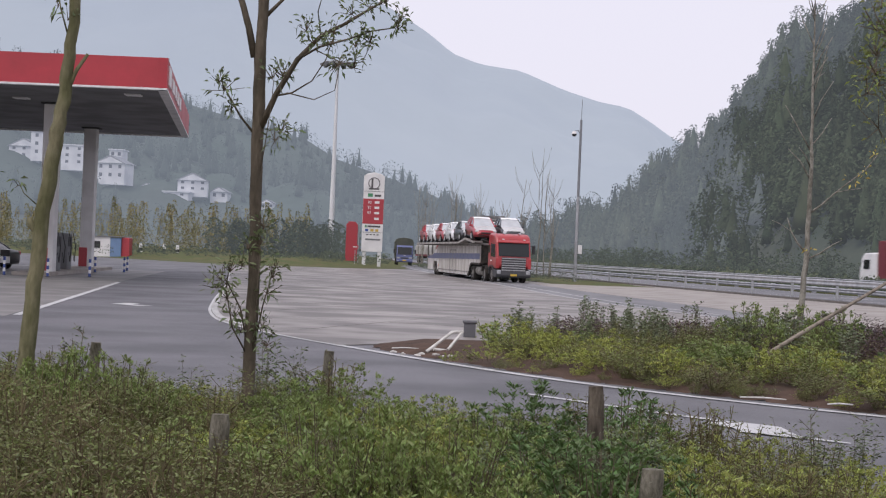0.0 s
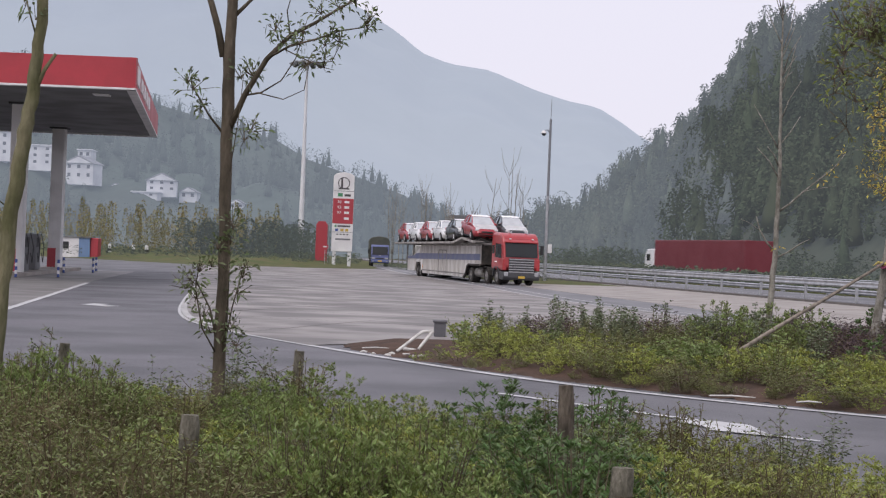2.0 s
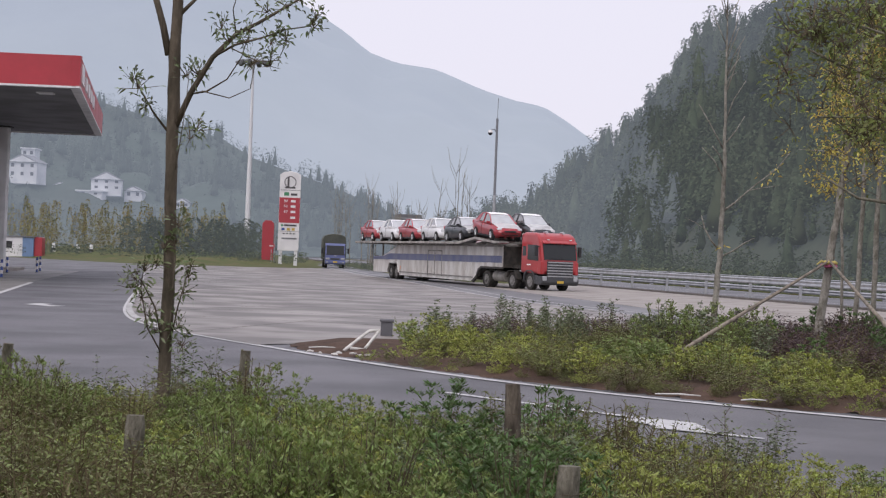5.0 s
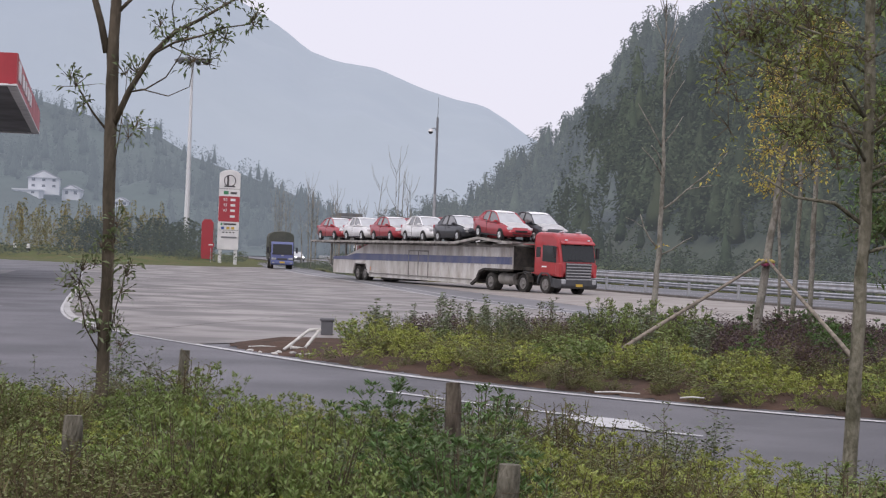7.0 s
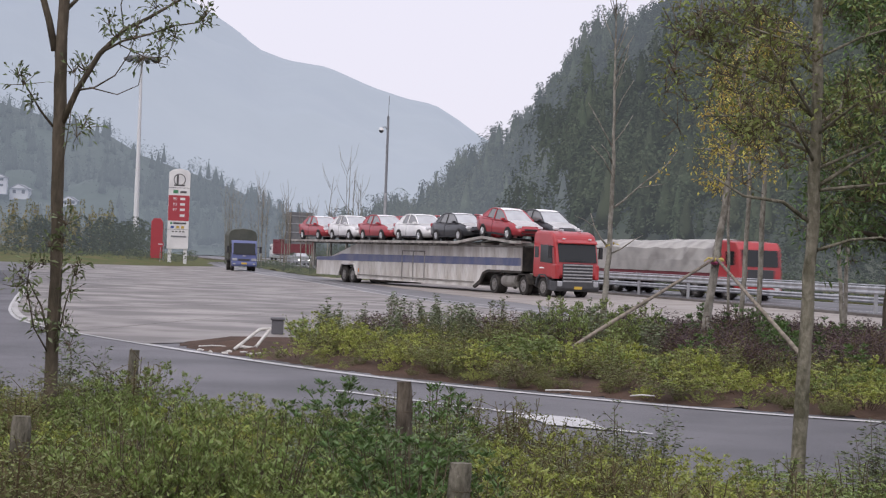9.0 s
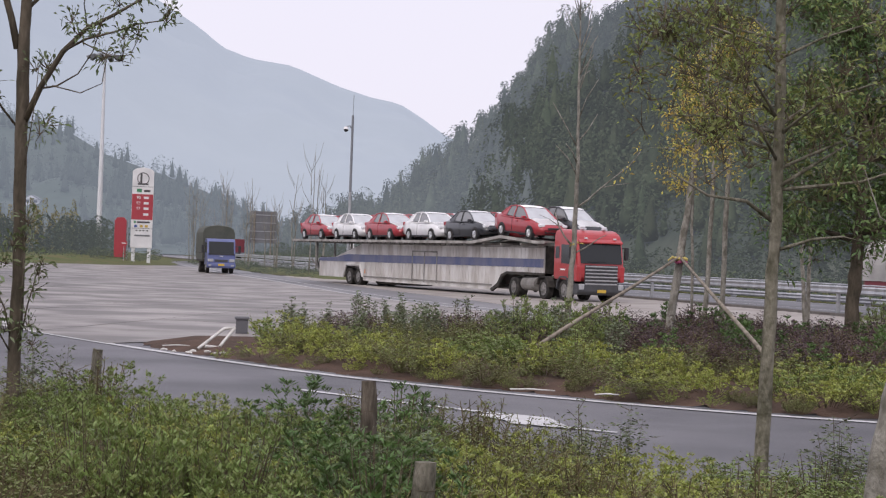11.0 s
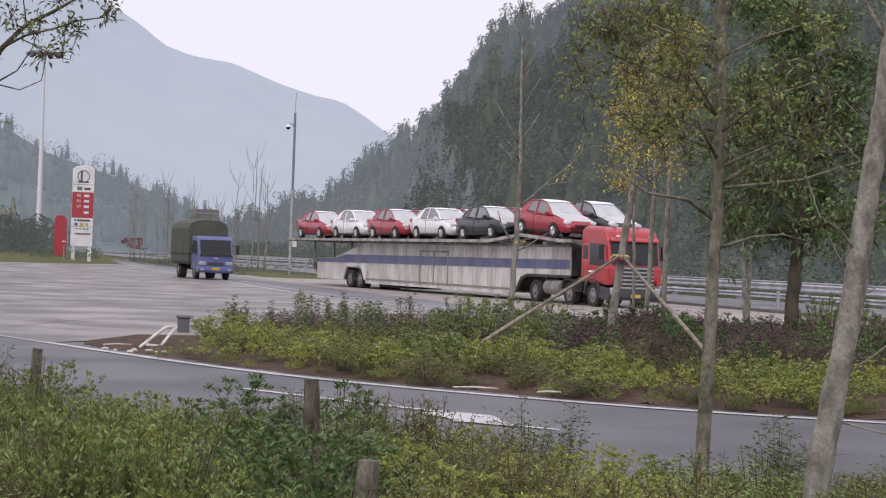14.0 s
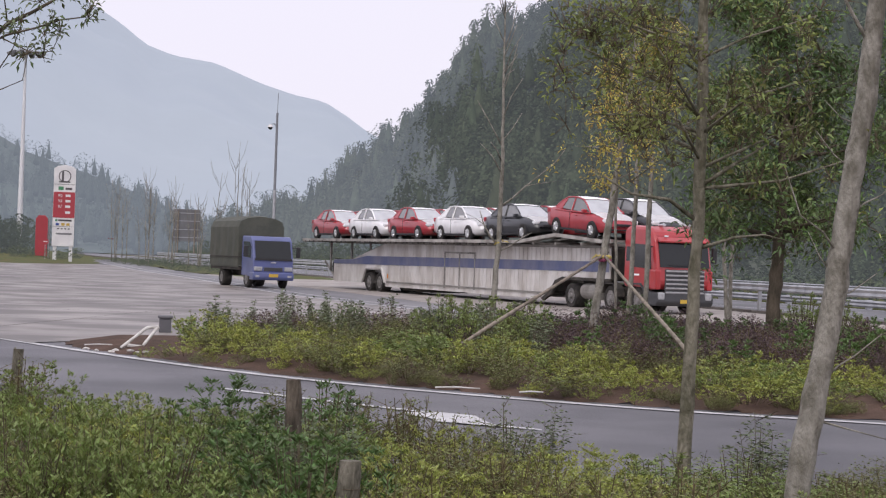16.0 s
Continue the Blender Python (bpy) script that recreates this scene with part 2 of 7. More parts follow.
def hw(y, off, z=0.0):
    """A point on the highway: distance ahead, metres beyond the guardrail, height over its surface."""
    return (float(np.interp(y, HW_Y, HW_X)) + off, y, 0.16 + z)


EDGE_LINE = rounded([(26, 11.2), (14, 16.0), (9.1, 18.56), (5.7, 20.6), (1.9, 24.4), (-1.9, 31.0), (-4.6, 37.0), (-6.0, 42.9), (-7.44, 53.9), (-10.3, 78.5), (-18.3, 141)], 6)
BED_EDGE = [(-40, 33), (-8, 20.0), (-2, 17.0), (2, 14.4), (6, 12.0), (12, 9.2), (30, 2.5)]
LANE_A = rounded([(-4.5, 190), (-1.0, 145), (0.34, 130), (3.4, 103.4), (5.6, 80), (7.1, 68), (9.3, 58), (12, 44), (17, 30)], 6)
LANE_C = rounded([(-1, 190), (2.2, 150), (5.2, 120), (7.5, 97.3), (9.2, 84), (10.8, 73.5), (11.8, 64.7), (13.2, 54), (14.6, 44), (18, 26), (21, 12)], 6)

ground = bmesh.new()
bmesh.ops.create_grid(ground, x_segments=60, y_segments=60, size=2600)
for v in ground.verts:
    v.co.z = -0.12
tagged(part("ground", ground, "ground"), "rough grassy valley floor reaching the hills", "ground", kind="structure")

sheet("road", [(-75, 6), (-75, 175), (-18, 175), (-3.5, 230), (-1.0, 230), (2.2, 150), (7.5, 97.3), (11.8, 64.7), (18, 26), (40, 0), (40, -6), (-75, -6)], 0.0, "asphalt",
      "dark grey asphalt service road with worn surface", "road")
LOT = [p for p in EDGE_LINE if p[1] > 30.0] + [(-15.5, 153), (-9.7, 154), (-4.0, 165)] + LANE_A[4:-6] + [(11.5, 41), (11, 36), (5, 35), (0.5, 33.6)]
lot_base = sheet("pavement", LOT, 0.004, "joint", "large light grey concrete slab apron with dark joints", "pavement")
lane = [(*p, 0) for p in LANE_A]
bm = bmesh.new()
lane_l, lane_r = LANE_A, [LANE_C[round(i * (len(LANE_C) - 1) / (len(LANE_A) - 1))] for i in range(len(LANE_A))]
for i in range(len(lane_l) - 1):
    bm.faces.new([bm.verts.new((*q, 0.008)) for q in (lane_l[i], lane_l[i + 1], lane_r[i + 1], lane_r[i])])
bmesh.ops.remove_doubles(bm, verts=bm.verts, dist=0.001)
bmesh.ops.recalc_face_normals(bm, faces=bm.faces)
for f in bm.faces:
    if f.normal.z < 0:
        f.normal_flip()
tagged(part("slip_road", bm, "lane_asphalt"), "grey worn asphalt slip lane beside the concrete apron", "road", kind="structure")

# sloping pale shoulder between the slip lane and the guardrail kerb
bm = bmesh.new()
prev = None
for i in range(40):
    y = 12 + i * 2.85
    lx = float(np.interp(y, [p[1] for p in LANE_C[::-1]], [p[0] for p in LANE_C[::-1]]))
    hx, _, hz = hw(y, -0.35)
    row = [bm.verts.new((lx + (hx - lx) * k / 4, y, 0.012 + (hz - 0.1 - 0.012) * smoothstep(0, 1, k / 4))) for k in range(5)]
    if prev and hx > lx:
        for k in range(4):
            bm.faces.new((prev[k], prev[k + 1], row[k + 1], row[k]))
    prev = row
bmesh.ops.recalc_face_normals(bm, faces=bm.faces)
for f in bm.faces:
    if f.normal.z < 0:
        f.normal_flip()
tagged(part("shoulder", bm, "pale_concrete", smooth=True), "pale dusty concrete shoulder below the guardrail", "pavement", kind="structure")


def hw_band(name, o0, o1, z, mat, label, category="road", y0=4, y1=440, step=6, dash=None, parent=None, thick=0.0):
    bm = bmesh.new()
    n = int((y1 - y0) / step)
    for i in range(n):
        a, b = y0 + i * step, y0 + (i + 1) * step
        if dash:
            b = a + dash
        q = [hw(a, o0, z), hw(a, o1, z), hw(b, o1, z), hw(b, o0, z)]
        bm.faces.new([bm.verts.new(p) for p in q])
    if not dash:
        bmesh.ops.remove_doubles(bm, verts=bm.verts, dist=0.001)
    if thick:
        r = bmesh.ops.extrude_face_region(bm, geom=list(bm.faces))
        bmesh.ops.translate(bm, vec=(0, 0, -thick), verts=[v for v in r["geom"] if isinstance(v, bmesh.types.BMVert)])
    bmesh.ops.recalc_face_normals(bm, faces=bm.faces)
    if not thick:
        for f in bm.faces:
            if f.normal.z < 0:
                f.normal_flip()
    ob = part(name, bm, mat, parent)
    if parent is None:
        tagged(ob, label, category, kind="structure")
    return ob


highway = hw_band("highway_road", 0.25, 9.4, 0.0, "highway", "grey four-lane highway on a low embankment", thick=0.4)
hw_band("edge_marking", 1.6, 1.78, 0.004, "paint", "", parent=highway)
hw_band("lane_marking", 5.2, 5.36, 0.004, "paint", "", parent=highway, step=15, dash=6)
hw_band("edge_marking", 8.7, 8.86, 0.004, "paint", "", parent=highway)
hw_band("kerb", -0.35, 0.25, 0.0, "joint", "dark weathered concrete kerb under the guardrail", "kerb", thick=0.3)
hw_band("highway_road", 11.6, 20.5, 0.0, "highway", "grey far carriageway of the highway", thick=0.4)
hw_band("ground_median", 9.4, 11.6, 0.05, "verge", "planted strip between the carriageways", "ground", thick=0.4)
hw_band("ground_verge", 20.5, 34, 0.02, "verge", "grassy strip at the foot of the hill", "ground", thick=0.4)

# markings
strip("road_marking", EDGE_LINE, 0.2, 0.012, "paint", "worn white painted edge line", "road marking")
strip("road_marking", LANE_A[2:-4], 0.16, 0.016, "paint", "worn white painted lane line", "road marking")
strip("road_marking", side_line(LANE_A, 1.1)[2:-4], 0.14, 0.02, "paint", "thin faded white lane line", "road marking")
strip("road_marking", [(1.2, 21.8), (2.36, 20.33), (2.95, 19.63), (3.5, 18.98)], 0.13, 0.012, "paint", "white painted taper line on asphalt", "road marking")
sheet("road_arrow", [(3.08, 18.82), (3.36, 18.32), (3.36, 17.96), (3.92, 17.55), (4.40, 17.20), (4.42, 17.27), (3.97, 17.72), (3.96, 18.68), (3.53, 19.09)], 0.016, "paint", "white painted arrow marking on asphalt", "road marking")
strip("road_marking", [(-9.8, 37.6), (-11.6, 52), (-13.9, 70)], 0.2, 0.012, "paint", "white painted line on the station drive", "road marking")
sheet("road_arrow", [(-9.2, 47.4), (-8.75, 47.3), (-8.8, 46.4), (-8.2, 46.2), (-8.5, 45.5), (-9.4, 46.4)], 0.012, "paint", "small white turning arrow on asphalt", "road marking")
sheet("forecourt", [(-75, 37), (-9.9, 37), (-11.7, 52), (-14.0, 70), (-17, 100), (-75, 112)], 0.006, "forecourt", "stained concrete forecourt of the petrol station", "pavement")

# raised white kerb round the nose of the apron
bm = bmesh.new()
nose = [p for p in EDGE_LINE if 36 < p[1] < 62]
a, b = side_line(nose, 0.02), side_line(nose, -0.15)
for i in range(len(nose) - 1):
    for q in ([(*b[i], 0.06), (*b[i + 1], 0.06), (*a[i + 1], 0.06), (*a[i], 0.06)],
              [(*a[i], 0.06), (*a[i + 1], 0.06), (*a[i + 1], 0), (*a[i], 0)], [(*b[i], 0), (*b[i + 1], 0), (*b[i + 1], 0.06), (*b[i], 0.06)]):
        bm.faces.new([bm.verts.new(v) for v in q])
bmesh.ops.remove_doubles(bm, verts=bm.verts, dist=0.001)
bmesh.ops.recalc_face_normals(bm, faces=bm.faces)
tagged(part("kerb", bm, "kerb"), "white painted raised kerb round the apron nose", "kerb", kind="structure")


def mound(name, poly, top, mat, label, category, step=0.7, seed=1, edge=0.9):
    """Uneven raised ground inside an outline."""
    P = [Vector(p) for p in poly]
    xs, ys = [p.x for p in P], [p.y for p in P]

    def inside(x, y):
        c = False
        for i in range(len(P)):
            a, b = P[i], P[i - 1]
            if (a.y > y) != (b.y > y) and x < (b.x - a.x) * (y - a.y) / (b.y - a.y) + a.x:
                c = not c
        return c

    def rim(x, y):
        d = 1e9
        q = Vector((x, y))
        for i in range(len(P)):
            a, b = P[i - 1], P[i]
            t = max(0, min(1, (q - a).dot(b - a) / max(1e-6, (b - a).length_squared)))
            d = min(d, (q - a - (b - a) * t).length)
        return d

    bm = bmesh.new()
    nx, ny = int((max(xs) - min(xs)) / step) + 3, int((max(ys) - min(ys)) / step) + 3
    grid = {}
    for i in range(nx):
        for j in range(ny):
            x, y = min(xs) - step + i * step, min(ys) - step + j * step
            d = rim(x, y) * (1 if inside(x, y) else -1)
            if d > -step * 0.75:
                z = top * smoothstep(0.0, edge, d) * (0.8 + 0.5 * noise.noise((x * 0.5, y * 0.5, seed))) + 0.03 * noise.noise((x * 2, y * 2, seed))
                grid[i, j] = bm.verts.new((x, y, max(0.006, z) if d > 0 else -0.03))
    for (i, j) in list(grid):
        q = [grid.get(k) for k in ((i, j), (i + 1, j), (i + 1, j + 1), (i, j + 1))]
        if all(q):
            bm.faces.new(q)
    bmesh.ops.recalc_face_normals(bm, faces=bm.faces)
    for f in bm.faces:
        if f.normal.z < 0:
            f.normal_flip()
    return tagged(part(name, bm, mat, smooth=True), label, category, kind="structure")


ISLAND = [(p[0] + 0.15, p[1] + 0.35) for p in EDGE_LINE if p[1] < 30.6] + [(-1.5, 32.4), (0.5, 33.6), (5, 35), (11, 36), (20, 31), (30, 24)]
mound("ground_island", ISLAND, 0.16, "soil", "bare red-brown soil of the planted traffic island", "ground", step=0.4, seed=3)
BED = BED_EDGE + [(30, -8), (-40, -8)]
mound("ground_bed", BED, 0.1, "soil", "soil of the roadside planting bed", "ground", step=1.2, seed=5)
FAR_VERGE = [(-75, 170), (-40, 168), (-18.3, 146), (-9.7, 155), (-4.2, 166), (-3.8, 175), (-5.5, 230), (-9, 330), (-80, 330)]
mound("ground_far_verge", FAR_VERGE, 0.75, "verge", "grassy raised verge at the far side of the apron", "ground", step=2.5, seed=7, edge=9)
mound("ground_wedge", [(-1.0, 195), (2.6, 152), (5.5, 122), (8.5, 112), (15.5, 112), (12.8, 128), (7.6, 165), (-0.5, 230), (-8, 285)], 0.2, "verge", "grassy wedge between slip lane and highway", "ground", step=1.5, seed=9, edge=1.5)


# ---- hills ----
def fast_mesh(name, verts, per, mat, parent=None, m=None):
    """Many separate little faces of `per` corners each, from an array of corners."""
    n = len(verts)
    me = bpy.data.meshes.new(name)
    me.vertices.add(n)
    me.vertices.foreach_set("co", np.asarray(verts, dtype=np.float32).ravel())
    me.loops.add(n)
    me.loops.foreach_set("vertex_index", np.arange(n, dtype=np.int32))
    me.polygons.add(n // per)
    me.polygons.foreach_set("loop_start", np.arange(0, n, per, dtype=np.int32))
    me.update(calc_edges=True)
    me.materials.append(M[mat] if isinstance(mat, str) else mat)
    ob = new(name, me)
    if parent is not None:
        ob.parent = parent
    if m is not None:
        ob.matrix_basis = m
    return ob


def hill(name, ridge, base, depth, mat, label, u0, u1, n_u=90, n_v=26, rough=0.05, seed=0, foot=0.3, bulge=0.8, drop=0.0):
    bm = bmesh.new()
    rows = []
    place = {}
    for i in range(n_u):
        u = u0 + (u1 - u0) * i / (n_u - 1)
        yb = base(u)
        yr = yb + depth(u)
        zr = EYE + (curve_at(ridge, u) - drop) * yr
        row = []
        for j in range(n_v + 5):
            v = j / n_v
            y = yb + (yr - yb) * v
            if v <= 1:
                z = foot + (zr - foot) * (v ** bulge)
            else:
                z = zr - (v - 1) * (yr - yb) * 0.5
            amp = rough * (yr - yb) * min(1, v * 3) * (1 if v < 0.9 else max(0, (1 - v) * 10))
            z += amp * (noise.noise((u * 16, v * 4, seed)) + 0.5 * noise.noise((u * 45, v * 11, seed + 4)))
            row.append(bm.verts.new((u * y, y, z)))
            place[i, j] = row[-1].co.copy()
        rows.append(row)
    for a, b in zip(rows, rows[1:]):
        for j in range(len(a) - 1):
            bm.faces.new((a[j], b[j], b[j + 1], a[j + 1]))
    bmesh.ops.recalc_face_normals(bm, faces=bm.faces)
    ob = tagged(part(name, bm, mat, smooth=True), label, "hill", kind="structure")
    return ob, place, n_u, n_v


HILL_FOOT = [(-0.02, 420), (0.0, 390), (0.088, 270), (0.23, 165), (0.34, 130), (0.56, 92), (0.9, 66)]
RIGHT = [(0.0, 0.012), (0.0325, 0.02), (0.06, 0.027), (0.0876, 0.036), (0.1147, 0.054), (0.1417, 0.074), (0.1553, 0.081), (0.1719, 0.1), (0.1851, 0.117), (0.1946, 0.137),
         (0.2046, 0.148), (0.2251, 0.158), (0.28, 0.185), (0.35, 0.22), (0.5, 0.27), (0.8, 0.3)]
LEFT = [(-0.6, 0.16), (-0.278, 0.118), (-0.2078, 0.106), (-0.155, 0.09), (-0.12, 0.081), (-0.088, 0.073), (-0.0666, 0.061), (-0.0314, 0.05), (-0.0032, 0.04), (0.022, 0.024), (0.06, 0.004)]
FAR = [(-0.6, 0.21), (-0.2, 0.2), (-0.1, 0.18), (-0.0353, 0.1475), (-0.0139, 0.1345), (0.0005, 0.123), (0.018, 0.117), (0.043, 0.114), (0.071, 0.103), (0.092, 0.097), (0.11, 0.094),
       (0.124, 0.086), (0.138, 0.0765), (0.17, 0.06), (0.3, 0.05)]
# A weak bluish emission paints haze onto the right slope.
M["hill_right"] = material("wooded_slope_haze_glow", (0.04, 0.052, 0.032), 0.95, vary=0.3, scale=0.06, fine=0.7, bump=0.3, second=(0.06, 0.065, 0.042), glow=(0.39, 0.445, 0.53, 0.14))
# Left slope: denser haze, put in as stronger blue emission.
M["hill_left"] = material("left_slope_haze_glow", (0.04, 0.05, 0.042), 0.95, vary=0.25, scale=0.02, fine=0.2, bump=0.2, second=(0.045, 0.06, 0.05), glow=(0.41, 0.475, 0.575, 0.30))
M["mountain"] = material("mountain_haze_glow", (0.05, 0.06, 0.065), 1.0, vary=0.12, scale=0.004, fine=0.05, bump=0.0, second=(0.04, 0.05, 0.06), glow=(0.55, 0.625, 0.77, 0.62))
# Haze painted into the mountain's emission: paler low down, mottled by noise.
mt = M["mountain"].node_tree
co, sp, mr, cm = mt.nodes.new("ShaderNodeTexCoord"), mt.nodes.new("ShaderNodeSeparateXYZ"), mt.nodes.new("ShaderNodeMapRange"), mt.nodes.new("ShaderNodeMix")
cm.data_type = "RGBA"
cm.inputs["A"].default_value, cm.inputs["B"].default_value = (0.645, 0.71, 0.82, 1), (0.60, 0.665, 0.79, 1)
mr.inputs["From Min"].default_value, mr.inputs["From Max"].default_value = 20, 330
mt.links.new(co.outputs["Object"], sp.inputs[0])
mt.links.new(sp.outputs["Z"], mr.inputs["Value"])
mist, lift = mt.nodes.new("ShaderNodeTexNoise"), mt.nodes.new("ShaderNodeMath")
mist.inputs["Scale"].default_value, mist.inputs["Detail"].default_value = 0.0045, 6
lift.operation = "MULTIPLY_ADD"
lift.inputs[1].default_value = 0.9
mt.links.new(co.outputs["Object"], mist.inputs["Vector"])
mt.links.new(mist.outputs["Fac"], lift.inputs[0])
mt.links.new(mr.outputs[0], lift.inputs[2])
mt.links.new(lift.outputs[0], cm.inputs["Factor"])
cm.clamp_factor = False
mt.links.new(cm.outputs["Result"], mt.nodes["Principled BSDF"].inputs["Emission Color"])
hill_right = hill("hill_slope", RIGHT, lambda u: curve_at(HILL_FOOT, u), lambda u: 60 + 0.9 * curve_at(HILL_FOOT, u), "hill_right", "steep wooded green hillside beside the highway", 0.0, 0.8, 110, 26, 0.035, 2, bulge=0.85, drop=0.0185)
hill_left = hill("backdrop_hill", LEFT, lambda u: 360, lambda u: 340, "hill_left", "wooded hillside with haze painted as glow, scattered village houses", -0.6, 0.06, 100, 24, 0.03, 8, bulge=1.25, drop=0.0065)
hill_far = hill("backdrop_mountain", FAR, lambda u: 1400, lambda u: 1300, "mountain", "mountain at the valley's end, pale blue haze painted as glow", -0.6, 0.3, 140, 26, 0.02, 12, bulge=0.85)

# ---- fixtures ----
M["steel"] = material("galvanised_steel", (0.46, 0.47, 0.49), 0.45, metal=0.6, vary=0.12, scale=2, fine=20, bump=0.05, second=(0.34, 0.35, 0.37))
M["white_metal"] = material("white_painted_metal", (0.74, 0.74, 0.75), 0.5, vary=0.08, scale=1.5, second=(0.6, 0.6, 0.61))
M["red_metal"] = material("red_fascia_panel", (0.43, 0.04, 0.055), 0.45, vary=0.08, scale=0.6, fine=4, second=(0.36, 0.036, 0.048), bump=0.05)
M["soffit"] = material("grey_soffit", (0.18, 0.185, 0.195), 0.7, vary=0.12, scale=0.5, second=(0.13, 0.13, 0.138))
M["column"] = material("white_column_cladding", (0.74, 0.735, 0.74), 0.5, vary=0.1, scale=0.8, second=(0.6, 0.59, 0.59))
M["sign_white"] = material("sign_white", (0.76, 0.75, 0.75), 0.4, vary=0.05, scale=1, second=(0.66, 0.65, 0.66))
M["sign_red"] = material("sign_red", (0.40, 0.045, 0.06), 0.4, vary=0.06, scale=1)
M["sign_dark"] = material("sign_dark_print", (0.08, 0.075, 0.08), 0.6, vary=0.1, scale=3)
M["sign_blue"] = material("sign_blue", (0.05, 0.09, 0.3), 0.5, vary=0.1, scale=3)
M["sign_yellow"] = material("sign_yellow", (0.55, 0.38, 0.07), 0.5, vary=0.1, scale=3)
M["sign_green"] = material("sign_green", (0.06, 0.25, 0.12), 0.5, vary=0.1, scale=3)
M["black"] = material("black_plastic", (0.025, 0.025, 0.028), 0.6, vary=0.2, scale=6)
M["mast_paint"] = material("mast_paint", (0.70, 0.71, 0.74), 0.5, vary=0.06, scale=0.5)
M["pole_grey"] = material("grey_pole_paint", (0.20, 0.21, 0.23), 0.5, vary=0.1, scale=1)

# guardrail with posts, top beam and the lower rail behind it
gr = thing("guardrail", "galvanised steel highway guardrail on square posts", "guardrail")
RY = [18 + 3 * i for i in range(64)]


def rail_beam(off, z0, z1, name):
    bm = bmesh.new()
    prof = [(0, z0), (-0.05, z0 + 0.06), (-0.01, (z0 + z1) / 2), (-0.05, z1 - 0.06), (0, z1), (0.03, z1), (0.03, z0)]
    rings = []
    for y in RY:
        x, yy, z = hw(y, off)
        rings.append([bm.verts.new((x + px_, yy, z + pz)) for px_, pz in prof])
    for a, b in zip(rings, rings[1:]):
        for k in range(len(prof)):
            bm.faces.new((a[k], b[k], b[(k + 1) % len(prof)], a[(k + 1) % len(prof)]))
    bmesh.ops.recalc_face_normals(bm, faces=bm.faces)
    return part(name, bm, "steel", gr)


rail_beam(-0.1, 0.80, 1.12, "beam")
part("top_pipe", limb(bmesh.new(), [hw(a, -0.02, 1.17) for a in RY], [0.035] * len(RY), 6), "steel", gr)
rail_beam(1.15, 0.40, 0.66, "rear_beam")
pb = bmesh.new()
box(pb, -0.07, 0.07, -0.07, 0.07, 0, 1.15, 0.015)
post_ob = part("guard_post", pb, "steel", gr)
bb = bmesh.new()
box(bb, -0.14, 0.1, -0.09, 0.09, 0.3, 0.68, 0.02)
block_ob = part("spacer_block", bb, "steel", gr)
for k in range(32):
    y = 21 + 6.0 * k
    for src, off in ((post_ob, 0.02), (block_ob, 1.3)):
        o = src if k == 0 else src.copy()
        if k:
            scene.collection.objects.link(o)
            o.parent = gr
        o.matrix_basis = pose(*hw(y, off))

# petrol station canopy
can = thing("station_canopy", "petrol station canopy with red fascia on white columns", "canopy")
corner = [(-11.93, 68.5), (-15.8, 99.0), (-58, 99.0), (-55, 68.5)]


def slab_poly(bm, poly, z0, z1):
    a = [bm.verts.new((x, y, z0)) for x, y in poly]
    b = [bm.verts.new((x, y, z1)) for x, y in poly]
    bm.faces.new(a)
    bm.faces.new(b[::-1])
    for i in range(len(poly)):
        j = (i + 1) % len(poly)
        bm.faces.new((a[i], a[j], b[j], b[i]))
    bmesh.ops.recalc_face_normals(bm, faces=bm.faces)
    return bm


def inset_poly(poly, k):
    c = Vector((sum(p[0] for p in poly) / 4, sum(p[1] for p in poly) / 4))
    return [tuple(c + (Vector(p) - c) * k) for p in poly]


part("soffit", slab_poly(bmesh.new(), inset_poly(corner, 0.985), 8.29, 9.3), "soffit", can)
for i in range(4):
    p, q = Vector(corner[i]), Vector(corner[(i + 1) % 4])
    n = Vector((q.y - p.y, p.x - q.x)).normalized() * 0.12
    if (p + n - Vector((-35, 84))).length < (p - n - Vector((-35, 84))).length:
        n = -n
    bm = slab_poly(bmesh.new(), [tuple(p), tuple(q), tuple(q - n * 3), tuple(p - n * 3)], 8.27, 9.58)
    part("fascia", bm, "red_metal", can)
    bm = slab_poly(bmesh.new(), [tuple(p + n * 0.15), tuple(q + n * 0.15), tuple(q - n * 3.2), tuple(p - n * 3.2)], 8.22, 8.30)
    part("trim", bm, "white_metal", can)
# pale letter-like bars and mark on the side fascia
p, q = Vector(corner[0]), Vector(corner[1])
d = (q - p).normalized()
n = Vector((d.y, -d.x))
for s, w, z0, z1 in ((1.0, 2.2, 8.55, 9.35), (5.0, 1.6, 8.6, 9.2), (8.0, 1.6, 8.6, 9.2), (11.0, 1.6, 8.6, 9.2), (14.0, 1.6, 8.6, 9.2)):
    a, b = p + d * s + n * 0.06, p + d * (s + w) + n * 0.06
    part("lettering_bar", slab_poly(bmesh.new(), [tuple(a), tuple(b), tuple(b - n * 0.1), tuple(a - n * 0.1)], z0, z1), "sign_white", can)
